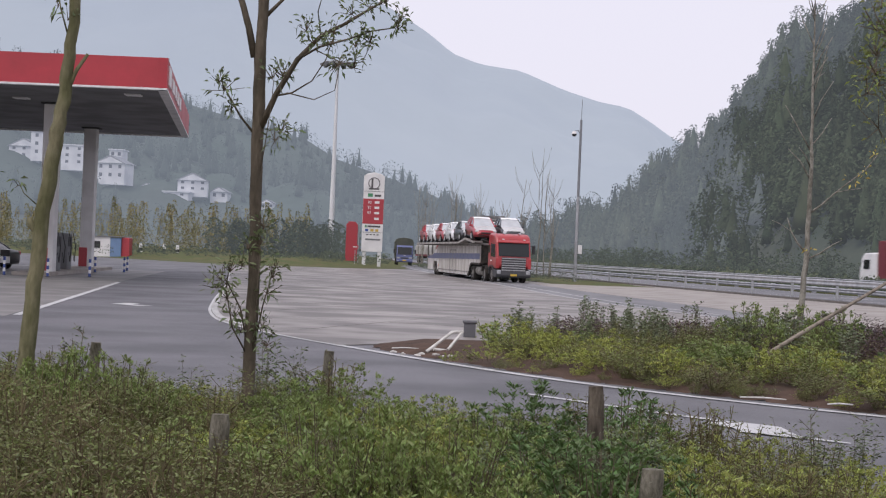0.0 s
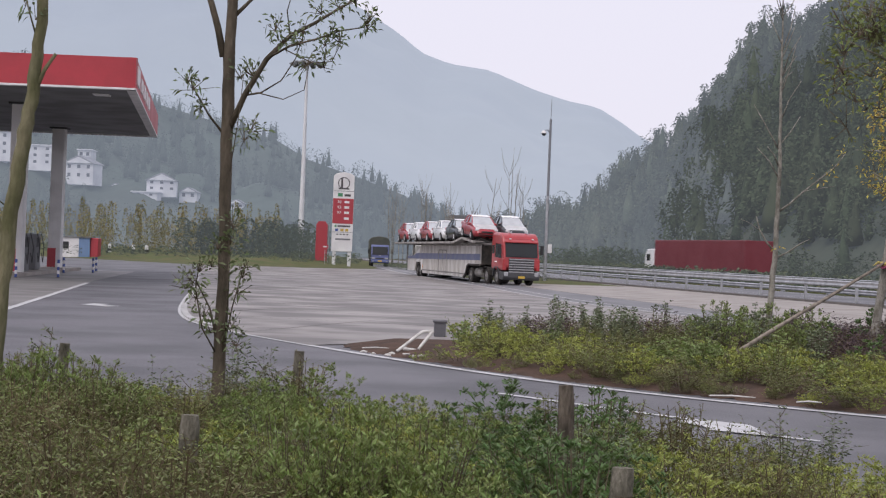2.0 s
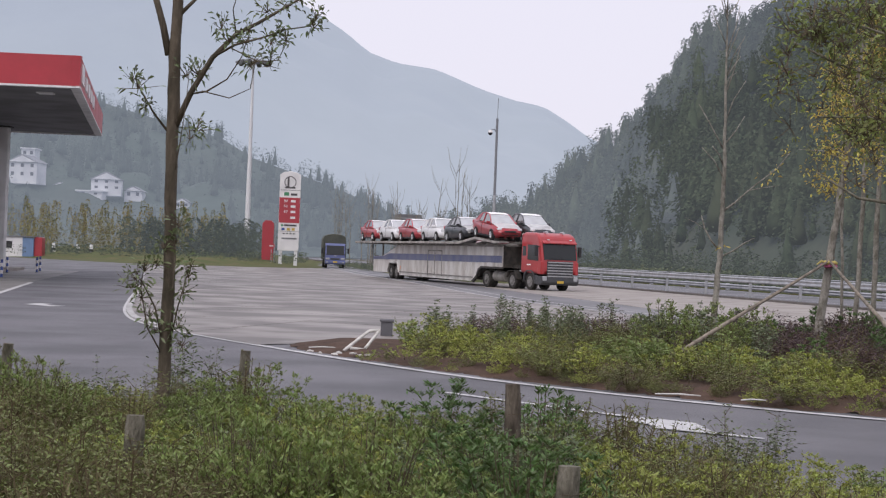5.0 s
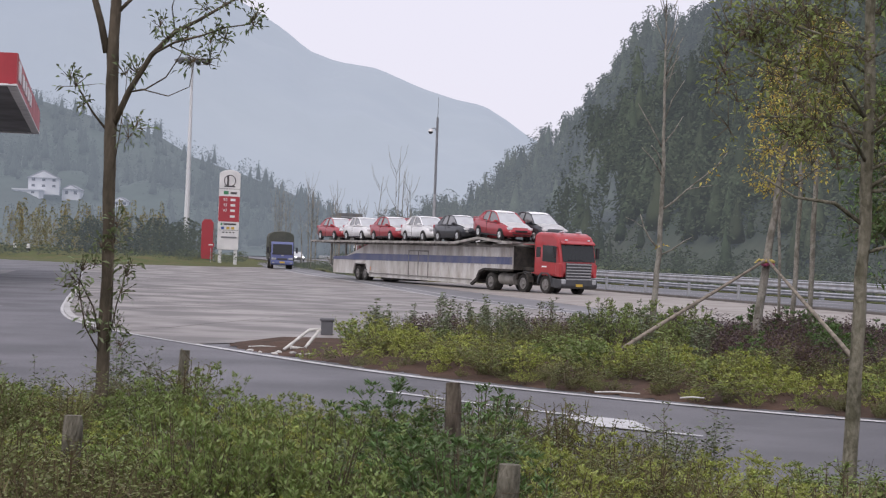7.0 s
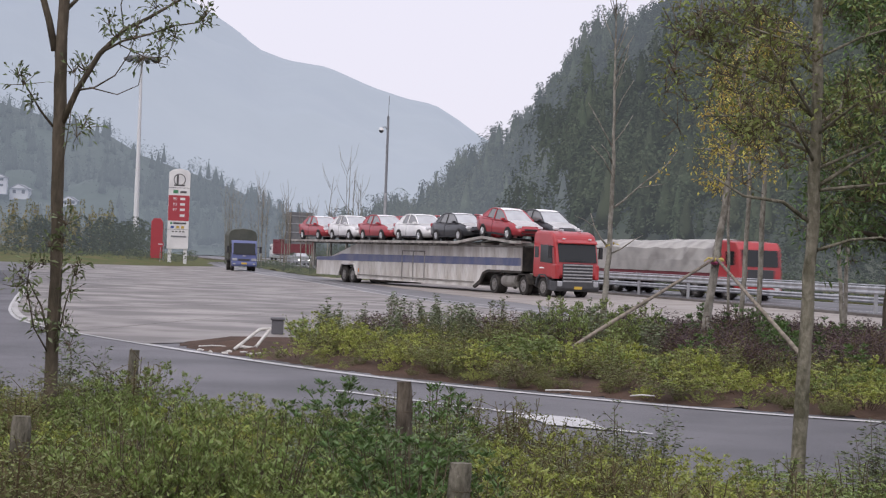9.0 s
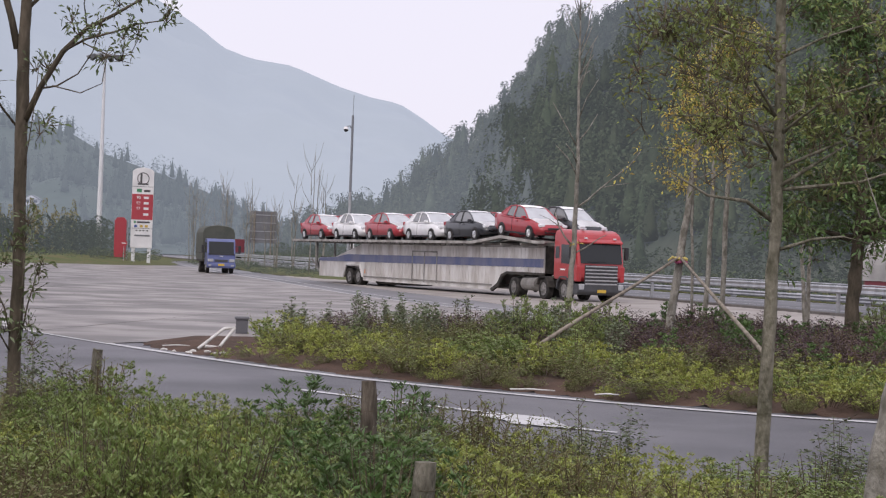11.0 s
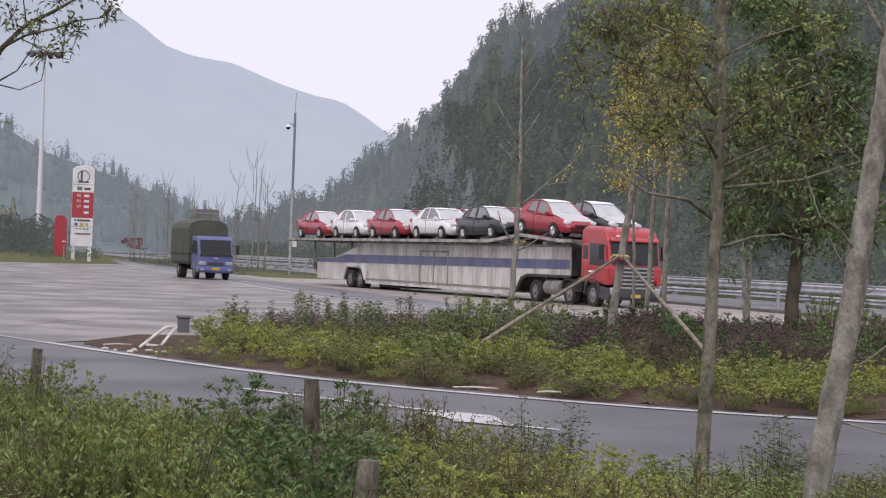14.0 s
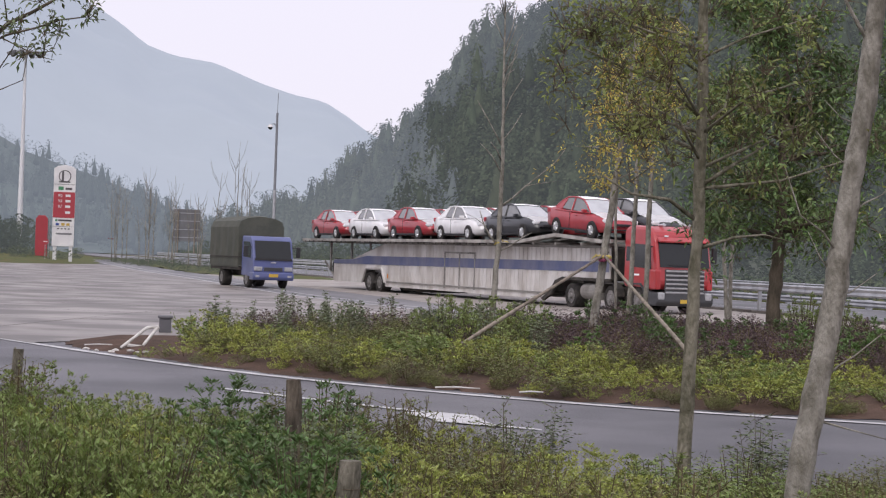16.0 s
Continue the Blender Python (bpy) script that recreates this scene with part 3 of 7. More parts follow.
for cx, cy in ((-19.05, 78.3), (-20.75, 94.7), (-36, 78.3), (-37.5, 94.7)):
    bm = box(bmesh.new(), cx - 0.36, cx + 0.36, cy - 0.36, cy + 0.36, 0.1, 8.45, 0.03)
    col = part("column", bm, "column", can)
    part("base_band", box(bmesh.new(), cx - 0.38, cx + 0.1, cy - 0.385, cy + 0.385, 0.2, 1.3, 0.02), "sign_red", col, "red painted base band")
    part("bracket", box(bmesh.new(), cx - 0.5, cx + 0.5, cy - 0.5, cy + 0.5, 8.2, 8.42, 0.03), "black", can)
for k in range(5):
    p0 = (-14 - 6 * k, 72 + 4 * (k % 2), 8.36)
    part("ceiling_lamp", box(bmesh.new(), p0[0] - 0.35, p0[0] + 0.35, p0[1] - 0.35, p0[1] + 0.35, 8.23, 8.31, 0.02), "white_metal", can)
isl = slab_poly(bmesh.new(), [(-18.2, 75.5), (-20.0, 75.5), (-22.0, 98), (-19.9, 98)], 0.0, 0.17)
tagged(part("kerb", isl, "pale_concrete"), "raised concrete pump island under the canopy", "kerb", kind="structure")

# fuel pumps on the island
pump = thing("fuel_pump", "tall grey and white fuel dispenser on the island", "fuel pump", "fuel pumps", m=pose(-20.1, 86, 0.17))
part("cabinet", box(bmesh.new(), -0.35, 0.35, -0.55, 0.55, 0, 1.9, 0.05), "soffit", pump)
part("display", box(bmesh.new(), 0.35, 0.37, -0.4, 0.4, 1.2, 1.7, 0.01), "black", pump)
for s in (-1, 1):
    part("hose", limb(bmesh.new(), [(0.4, 0.45 * s, 1.9), (0.55, 0.5 * s, 1.2), (0.5, 0.5 * s, 0.4), (0.42, 0.5 * s, 0.9)], [0.025] * 4, 6), "black", pump)
copy_thing(pump, pose(-19.4, 80.6, 0.17))


def bollard(x, y, h=0.85, r=0.06):
    o = thing("bollard", "white and dark striped safety bollard", "bollard", "bollards", m=pose(x, y, 0))
    for k in range(5):
        part("stripe", tube(bmesh.new(), (0, 0, h * k / 5), (0, 0, h * (k + 1) / 5 - 0.002), r, seg=10), "sign_blue" if k % 2 == 0 else "sign_white", o)
    part("foot_plate", tube(bmesh.new(), (0, 0, 0), (0, 0, 0.02), r * 1.6, seg=10), "black", o)
    return o


for x, y in ((-18.1, 74.6), (-20.1, 74.6), (-16.8, 77.5), (-18.9, 88.5), (-18.0, 92.0), (-18.8, 97)):
    bollard(x, y)


def traffic_cone(x, y):
    o = thing("traffic_post", "white banded plastic lane post", "traffic cone", "lane posts", m=pose(x, y, 0))
    part("base", box(bmesh.new(), -0.35, 0.35, -0.35, 0.35, 0, 0.15, 0.03), "black", o)
    part("cone", tube(bmesh.new(), (0, 0, 0.15), (0, 0, 1.5), 0.26, 0.16, 12), "sign_white", o)
    part("band", tube(bmesh.new(), (0, 0, 0.7), (0, 0, 1.0), 0.235, 0.215, 12), "black", o)


for x, y in ((-33.5, 180), (-31.2, 182), (-29.4, 180)):
    traffic_cone(x, y)

M["kiosk_blue"] = material("faded_blue_panel", (0.16, 0.25, 0.42), 0.5, vary=0.1, scale=2)
kiosk = thing("site_cabin", "small white cabin with a blue end wall and red trim", "cabin", m=pose(-34.2, 165, 0))
part("wall", box(bmesh.new(), -1.6, 0.6, -1, 1, 0, 2.05, 0.03), "sign_white", kiosk)
part("end_wall", box(bmesh.new(), 0.6, 1.7, -1, 1, 0, 2.0, 0.03), "kiosk_blue", kiosk)
part("side_panel", box(bmesh.new(), 1.7, 2.5, -0.8, 0.8, 0, 2.05, 0.05), "sign_red", kiosk)
part("roof", box(bmesh.new(), -1.8, 1.9, -1.15, 1.15, 2.05, 2.15, 0.02), "soffit", kiosk)
part("window", box(bmesh.new(), -1.2, -0.4, -1.03, -1.0, 0.9, 1.6), "black", kiosk)

barrier = thing("barrier_board", "black and white chequered barrier boards by the pumps", "barrier", m=pose(-24.4, 86, 0))
for i in range(6):
    for j in range(2):
        part("board", box(bmesh.new(), i * 0.5 - 1.5, i * 0.5 - 1.0, -0.05, 0.05, 0.35 + j * 0.35, 0.7 + j * 0.35), "sign_white" if (i + j) % 2 else "black", barrier)
part("leg", box(bmesh.new(), -1.4, -1.3, -0.2, 0.2, 0, 0.36), "black", barrier)
part("leg", box(bmesh.new(), 1.2, 1.3, -0.2, 0.2, 0, 0.36), "black", barrier)

# price sign
sg = thing("price_sign", "tall white and red petrol price sign on twin legs", "sign", m=pose(-7.42, 168.6, 0.4, 0, 0, 2))
bm = prism(bmesh.new(), [(-1.08, 1.25), (1.08, 1.25), (1.08, 9.1), (0.75, 9.35), (0, 9.5), (-0.75, 9.35), (-1.08, 9.1)], -0.25, 0.25, 0.04)
part("cabinet", bm, "sign_white", sg)
part("red_panel", box(bmesh.new(), -1.06, 1.06, -0.28, -0.24, 4.15, 6.75, 0.01), "sign_red", sg)
for x in (-0.95, 0.62):
    part("leg", box(bmesh.new(), x, x + 0.36, -0.15, 0.15, -0.5, 1.26, 0.02), "white_metal", sg)
bm = bmesh.new()
for k in range(28):
    a0, a1 = 2 * math.pi * k / 28, 2 * math.pi * (k + 1) / 28
    bm.faces.new([bm.verts.new((r * math.cos(a), -0.262, 8.35 + r * math.sin(a))) for r, a in ((0.62, a0), (0.62, a1), (0.53, a1), (0.53, a0))])
part("emblem_ring", bm, "sign_dark", sg)
part("emblem_pillar", box(bmesh.new(), -0.3, -0.1, -0.275, -0.25, 7.85, 8.85), "sign_dark", sg)
part("emblem_foot", box(bmesh.new(), -0.55, 0.55, -0.275, -0.25, 7.7, 7.86), "sign_dark", sg)
part("panel_joint", box(bmesh.new(), -1.07, 1.07, -0.265, -0.24, 7.5, 7.54), "sign_dark", sg)
part("panel_joint", box(bmesh.new(), -1.07, 1.07, -0.265, -0.24, 3.25, 3.28), "sign_dark", sg)
part("lettering_bar", box(bmesh.new(), -0.6, -0.1, -0.27, -0.25, 6.95, 7.3), "sign_green", sg)
part("lettering_bar", box(bmesh.new(), 0.1, 0.75, -0.27, -0.25, 6.98, 7.2), "sign_dark", sg)


def sign_text(body, x, z, size, parent, mat="sign_white"):
    cu = bpy.data.curves.new("digits", "FONT")
    cu.body, cu.size, cu.extrude, cu.align_x = body, size, 0.01, "CENTER"
    tmp = bpy.data.objects.new("digits", cu)
    me = bpy.data.meshes.new_from_object(tmp)
    bpy.data.objects.remove(tmp)
    me.materials.append(M[mat])
    ob = new("digits", me)
    ob.parent = parent
    ob.matrix_basis = pose(x, -0.3, z, 90, 0, 0)
    return ob


for txt, z in (("90", 6.25), ("93", 5.7), ("97", 5.15), ("", 4.55)):
    if txt:
        sign_text(txt, -0.4, z, 0.42, sg)
    part("lettering_bar", box(bmesh.new(), 0.12, 0.62, -0.3, -0.27, z + 0.02, z + 0.26), "sign_white", sg)
part("lettering_bar", box(bmesh.new(), -0.5, 0.8, -0.27, -0.25, 3.8, 3.98), "sign_dark", sg)
part("lettering_mark", box(bmesh.new(), -0.8, -0.6, -0.27, -0.25, 3.78, 4.0), "sign_green", sg)
for x, c in ((-0.75, "sign_blue"), (-0.2, "sign_yellow"), (0.3, "sign_yellow")):
    part("lettering_mark", box(bmesh.new(), x, x + 0.32, -0.27, -0.25, 3.36, 3.62), c, sg)
for x in (-0.6, -0.25, 0.1, 0.45):
    part("lettering_bar", box(bmesh.new(), x, x + 0.2, -0.27, -0.25, 2.98, 3.1), "sign_dark", sg)
part("lettering_bar", box(bmesh.new(), -0.7, 0.85, -0.27, -0.25, 2.45, 2.62), "soffit", sg)

# high mast
mast = thing("floodlight_mast", "very tall white tapered high-mast floodlight", "lamp post", m=pose(-15.1, 217.6, 0))
part("pole", tube(bmesh.new(), (0, 0, 0), (0, 0, 26.8), 0.42, 0.13, 16), "mast_paint", mast)
part("ring", tube(bmesh.new(), (0, 0, 26.5), (0, 0, 26.75), 1.7, 1.7, 20), "steel", mast)
for k in range(10):
    a = 2 * math.pi * k / 10
    m = pose(1.95 * math.cos(a), 1.95 * math.sin(a), 26.45, 0, 25, math.degrees(a))
    part("floodlight", box(bmesh.new(), -0.35, 0.4, -0.28, 0.28, -0.2, 0.25, 0.05), "soffit", mast, m=m)
part("lightning_rod", tube(bmesh.new(), (0, 0, 26.8), (0, 0, 28), 0.03, seg=6), "steel", mast)

# camera pole by the highway
cp = thing("camera_pole", "slim grey pole with a dome camera and control box", "pole", m=pose(9.8, 120, 0))
part("pole", tube(bmesh.new(), (0, 0, 0), (0, 0, 6.4), 0.13, 0.11, 12), "steel", cp)
part("upper_pole", tube(bmesh.new(), (0, 0, 6.4), (0, 0, 12.1), 0.10, 0.085, 12), "pole_grey", cp)
part("antenna", tube(bmesh.new(), (0, 0, 12.1), (0.03, 0, 13.6), 0.02, seg=6), "pole_grey", cp)
arm = part("bracket_arm", limb(bmesh.new(), [(0, 0, 11.0), (-0.2, -0.1, 11.3), (-0.42, -0.2, 11.25)], [0.035] * 3, 6), "pole_grey", cp)
dome = bmesh.new()
bmesh.ops.create_uvsphere(dome, u_segments=12, v_segments=8, radius=0.17, matrix=pose(-0.5, -0.24, 11.0))
part("dome_camera", dome, "black", cp)
part("camera_hood", tube(bmesh.new(), (-0.5, -0.24, 11.02), (-0.5, -0.24, 11.22), 0.2, 0.12, 12), "sign_white", cp)
part("control_box", box(bmesh.new(), 0.12, 0.42, -0.25, 0.05, 2.2, 2.85, 0.02), "sign_white", cp)

# red hoarding and no-entry disc near the price sign
hb = thing("red_hoarding", "red rounded hoarding panel on a steel post", "sign", m=pose(-9.95, 176, 0.4))
part("panel", prism(bmesh.new(), [(-0.62, 0.2), (0.62, 0.2), (0.62, 4.1), (0.35, 4.45), (-0.35, 4.45), (-0.62, 4.1)], -0.1, 0.1, 0.02), "sign_red", hb)
part("post", tube(bmesh.new(), (0.75, 0.1, 0), (0.75, 0.1, 4.2), 0.06, seg=8), "steel", hb)
ne = thing("no_entry_sign", "round red no-entry sign on a thin post", "sign", m=pose(-9.1, 168, 0.3))
part("post", tube(bmesh.new(), (0, 0.04, 0), (0, 0.04, 2.0), 0.035, seg=8), "steel", ne)
part("disc", tube(bmesh.new(), (0, 0, 1.8), (0, -0.03, 1.8), 0.33, seg=24), "sign_red", ne)
part("bar", box(bmesh.new(), -0.22, 0.22, -0.045, -0.025, 1.75, 1.85), "sign_white", ne)
# back of a road sign
rs = thing("road_sign", "grey back of a large road sign on twin posts", "sign", m=pose(6.7, 230, 0))
part("panel", box(bmesh.new(), -1.85, 1.85, -0.06, 0.06, 2.9, 7.4, 0.02), "soffit", rs)
for z in (3.4, 4.5, 5.7, 6.8):
    part("rib", box(bmesh.new(), -1.8, 1.8, -0.14, -0.06, z, z + 0.1), "steel", rs)
for x in (-1.2, 1.1):
    part("post", tube(bmesh.new(), (x, -0.2, 0), (x, -0.2, 7.3), 0.1, seg=8), "pole_wood", rs)

# village houses on the far slope; bluish emission in their materials paints in haze
M["far_white"] = material("limewashed_wall_haze_glow", (0.50, 0.51, 0.53), 0.8, vary=0.08, scale=0.3, second=(0.42, 0.43, 0.46), glow=(0.42, 0.47, 0.58, 0.25))
M["far_roof"] = material("grey_tile_roof_haze_glow", (0.2, 0.21, 0.23), 0.9, vary=0.15, scale=0.5, glow=(0.42, 0.47, 0.58, 0.25))
M["far_window"] = material("dark_window_haze_glow", (0.1, 0.11, 0.13), 0.4, vary=0.1, scale=1, glow=(0.42, 0.47, 0.58, 0.25))


# Sight lines from the camera to the houses, kept free of taller trees.
SIGHT_GAPS = []


def house(x, y, z, w, h, storeys, flat=False, turn=0, d=8):
    o = thing("village_house", "white flat-roofed village house with haze as glow" if flat else "white village house with a grey tiled gable roof", "house", "village houses", m=pose(x, y, z, 0, 0, turn))
    h *= 0.72
    SIGHT_GAPS.append((x, y, z + 0.8, w / 2))
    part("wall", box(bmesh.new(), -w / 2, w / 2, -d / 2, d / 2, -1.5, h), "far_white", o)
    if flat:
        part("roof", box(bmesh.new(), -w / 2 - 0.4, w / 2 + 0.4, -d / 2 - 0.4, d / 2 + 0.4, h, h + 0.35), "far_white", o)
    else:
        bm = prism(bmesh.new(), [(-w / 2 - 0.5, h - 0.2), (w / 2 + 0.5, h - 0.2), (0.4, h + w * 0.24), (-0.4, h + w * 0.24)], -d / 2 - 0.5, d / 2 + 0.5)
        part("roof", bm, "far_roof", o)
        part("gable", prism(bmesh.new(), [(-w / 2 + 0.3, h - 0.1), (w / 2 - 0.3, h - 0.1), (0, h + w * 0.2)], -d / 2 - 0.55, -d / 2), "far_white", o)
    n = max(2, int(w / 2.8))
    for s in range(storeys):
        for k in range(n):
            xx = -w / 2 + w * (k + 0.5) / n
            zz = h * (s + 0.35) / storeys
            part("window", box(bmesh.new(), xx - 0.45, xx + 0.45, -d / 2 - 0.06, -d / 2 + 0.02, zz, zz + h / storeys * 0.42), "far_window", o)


house(-95.8, 470, 19, 8.5, 6.6, 2, turn=-8)
house(-87, 478, 15.5, 4, 3.0, 1)
house(-73, 470, 16.5, 8.5, 4.5, 2, turn=6)
house(-76, 462, 14.5, 7, 1.8, 1, True)
house(-65.5, 474, 14.6, 5, 3.2, 1)
house(-109.5, 480, 23, 7, 8, 3, True)
house(-119.5, 484, 25.5, 7, 10, 3, True)
house(-126, 488, 25, 9, 5, 2)
house(-136, 486, 23, 9, 4, 1)
house(-51.5, 474, 10.8, 4.5, 4.6, 2)
house(-45, 482, 11, 3.5, 4.5, 1)
house(-101, 500, 24, 4, 7, 2, True)


# ---- plants ----
def leaf_array(rng, base, direction, length, width, droop=0.2):
    """Pointed leaves as folded rhombs: four corners each."""
    n = len(base)
    d = direction / np.maximum(1e-6, np.linalg.norm(direction, axis=1, keepdims=True))
    up = rng.normal(size=(n, 3))
    side = np.cross(d, up)
    side /= np.maximum(1e-6, np.linalg.norm(side, axis=1, keepdims=True))
    L = (length * rng.uniform(0.65, 1.25, n))[:, None]
    W = (width * rng.uniform(0.7, 1.2, n))[:, None]
    nrm = np.cross(side, d)
    mid = base + d * L * 0.5 + nrm * L * 0.06
    tip = base + d * L - np.array([0, 0, 1.0]) * L * droop
    out = np.empty((n, 4, 3))
    out[:, 0], out[:, 1], out[:, 2], out[:, 3] = base, mid + side * W * 0.5, tip, mid - side * W * 0.5
    return out.reshape(-1, 3)


def twig_array(p0, p1, r):
    """Thin twigs as crossed slivers of four corners."""
    d = p1 - p0
    s = np.cross(d, np.array([0.3, 0.9, 0.1]))
    s /= np.maximum(1e-6, np.linalg.norm(s, axis=1, keepdims=True))
    out = np.empty((len(p0), 4, 3))
    out[:, 0], out[:, 1], out[:, 2], out[:, 3] = p0 - s * r, p0 + s * r, p1 + s * r * 0.5, p1 - s * r * 0.5
    return out.reshape(-1, 3)


def shrub(kind, seed, thin=1.0):
    """One shrub about one unit of its own height: stems with whorls of leaves. Returns leaf and twig corners."""
    rng = np.random.default_rng(seed)
    spec = {  # stems, spread, height, leaves a stem, leaf length, leaf width, start of leaves, whorl
        "dense": (88, 0.50, 0.80, 32, 0.044, 0.0125, 0.3, True),
        "dark": (62, 0.46, 0.92, 32, 0.066, 0.016, 0.25, True),
        "low": (70, 0.52, 0.60, 30, 0.040, 0.0125, 0.3, True),
        "weed": (60, 0.50, 0.80, 26, 0.034, 0.013, 0.15, False),
        "tall": (10, 0.24, 1.1, 50, 0.048, 0.02, 0.2, False),
        "broad": (46, 0.42, 0.8, 22, 0.056, 0.02, 0.2, False)}[kind]
    stems, spread, height, nl, ll, lw, start, whorl = spec
    stems, ll, lw = max(6, int(stems * thin)), ll * thin ** -0.5, lw * thin ** -0.6
    B = np.zeros((stems, 3))
    a, r = rng.uniform(0, 2 * np.pi, stems), np.sqrt(rng.uniform(0, 1, stems)) * spread
    B[:, 0], B[:, 1] = r * 0.45 * np.cos(a), r * 0.45 * np.sin(a)
    T = np.zeros((stems, 3))
    T[:, 0], T[:, 1] = r * np.cos(a), r * np.sin(a)
    T[:, 2] = height * (1 - 0.45 * (r / spread) ** 2) * rng.uniform(0.62, 1.12, stems)
    leaves, twigs = [], [twig_array(B, T, 0.005)]
    for i in range(stems):
        if whorl:
            f = np.concatenate([rng.uniform(start, 1, nl // 2), np.full(nl - nl // 2, 0.97)])
        else:
            f = rng.uniform(start, 1.0, nl)
        base = B[i] + (T[i] - B[i]) * f[:, None] + rng.normal(0, 0.012 if whorl else 0.03, (nl, 3))
        ang = rng.uniform(0, 2 * np.pi, nl)
        d = np.stack([np.cos(ang), np.sin(ang), rng.uniform(0.5, 1.9, nl) if whorl else rng.uniform(0.1, 1.2, nl)], 1)
        leaves.append(leaf_array(rng, base, d, ll, lw, 0.04 if whorl else 0.1))
        if kind in ("weed", "tall"):
            k = 5
            ff = rng.uniform(0.3, 0.95, k)
            q = B[i] + (T[i] - B[i]) * ff[:, None]
            q2 = q + np.stack([rng.normal(0, 0.09, k), rng.normal(0, 0.09, k), rng.uniform(0.03, 0.16, k)], 1)
            twigs.append(twig_array(q, q2, 0.0035))
            for s in range(3):
                ang = rng.uniform(0, 2 * np.pi, k)
                leaves.append(leaf_array(rng, q + (q2 - q) * rng.uniform(0.5, 1, (k, 1)), np.stack([np.cos(ang), np.sin(ang), rng.uniform(0.1, 0.9, k)], 1), ll, lw))
    return np.concatenate(leaves), np.concatenate(twigs)


SHRUBS = {}
LOOK = {"dense": ("leaf_green", "rounded green leafy shrub in a planting bed"), "dark": ("leaf_dark", "dark green shrub with long narrow leaves"),
        "low": ("leaf_yellow", "low shrub with yellow-green leaves"), "weed": ("leaf_olive", "scraggy olive weeds with dry stalks"),
        "tall": ("leaf_blue", "thin upright sprig with small blue-green leaves"), "broad": ("leaf_blue", "grey-green weed with broad leaves"),
        "purple": ("leaf_purple", "twiggy shrub with purple-brown leaves"), "autumn": ("leaf_autumn", "shrub with ochre autumn leaves"), "mix": ("leaf_green", "loose green shrub among the weeds")}


def make_shrub(look_, kind, variant):
    key = (look_, variant)
    lv, tw = shrub(kind, 100 + variant * 7 + len(SHRUBS))
    o = thing("shrub", LOOK[look_][1], "shrub", "roadside shrubs")
    fast_mesh("foliage", lv, 4, LOOK[look_][0], o)
    fast_mesh("stem", tw, 4, "leaf_dry" if kind == "weed" else "twig", o)
    SHRUBS[key] = [o, False]


for look_, kind in (("dense", "dense"), ("dark", "dark"), ("low", "low"), ("weed", "weed"), ("tall", "tall"), ("broad", "broad"), ("mix", "broad")):
    for v in range(3):
        make_shrub(look_, kind, v)


JOINED = {}
LIGHT_SHRUBS = {}
KIND = {"purple": "weed", "mix": "broad"}


def plant_joined(look_, x, y, z, s, h, turn, k):
    """Adds a shrub to the joined body of its kind."""
    kind = KIND.get(look_, look_)
    if (look_, k % 3) not in LIGHT_SHRUBS:
        LIGHT_SHRUBS[look_, k % 3] = shrub(kind, 300 + 11 * (k % 3) + len(look_), 0.45)
    m = np.array(pose(x, y, z, 0, 0, turn) @ Matrix.Diagonal((s, s, s * h, 1)))
    for co, mat in zip(LIGHT_SHRUBS[look_, k % 3], (LOOK[look_][0], "leaf_dry" if kind == "weed" else "twig")):
        JOINED.setdefault((look_, mat), []).append(co @ m[:3, :3].T + m[:3, 3])


def plant(look_, x, y, z, s, h, turn, rng_i):
    ent = SHRUBS[look_, rng_i % 3]
    m = pose(x, y, z, 0, 0, turn)
    if not ent[1]:
        ent[1] = True
        o = ent[0]
        o.matrix_basis = m
    else:
        o = copy_thing(ent[0], m)
    o.scale = (s, s, s * h)
    return o


rs_ = random.Random(11)


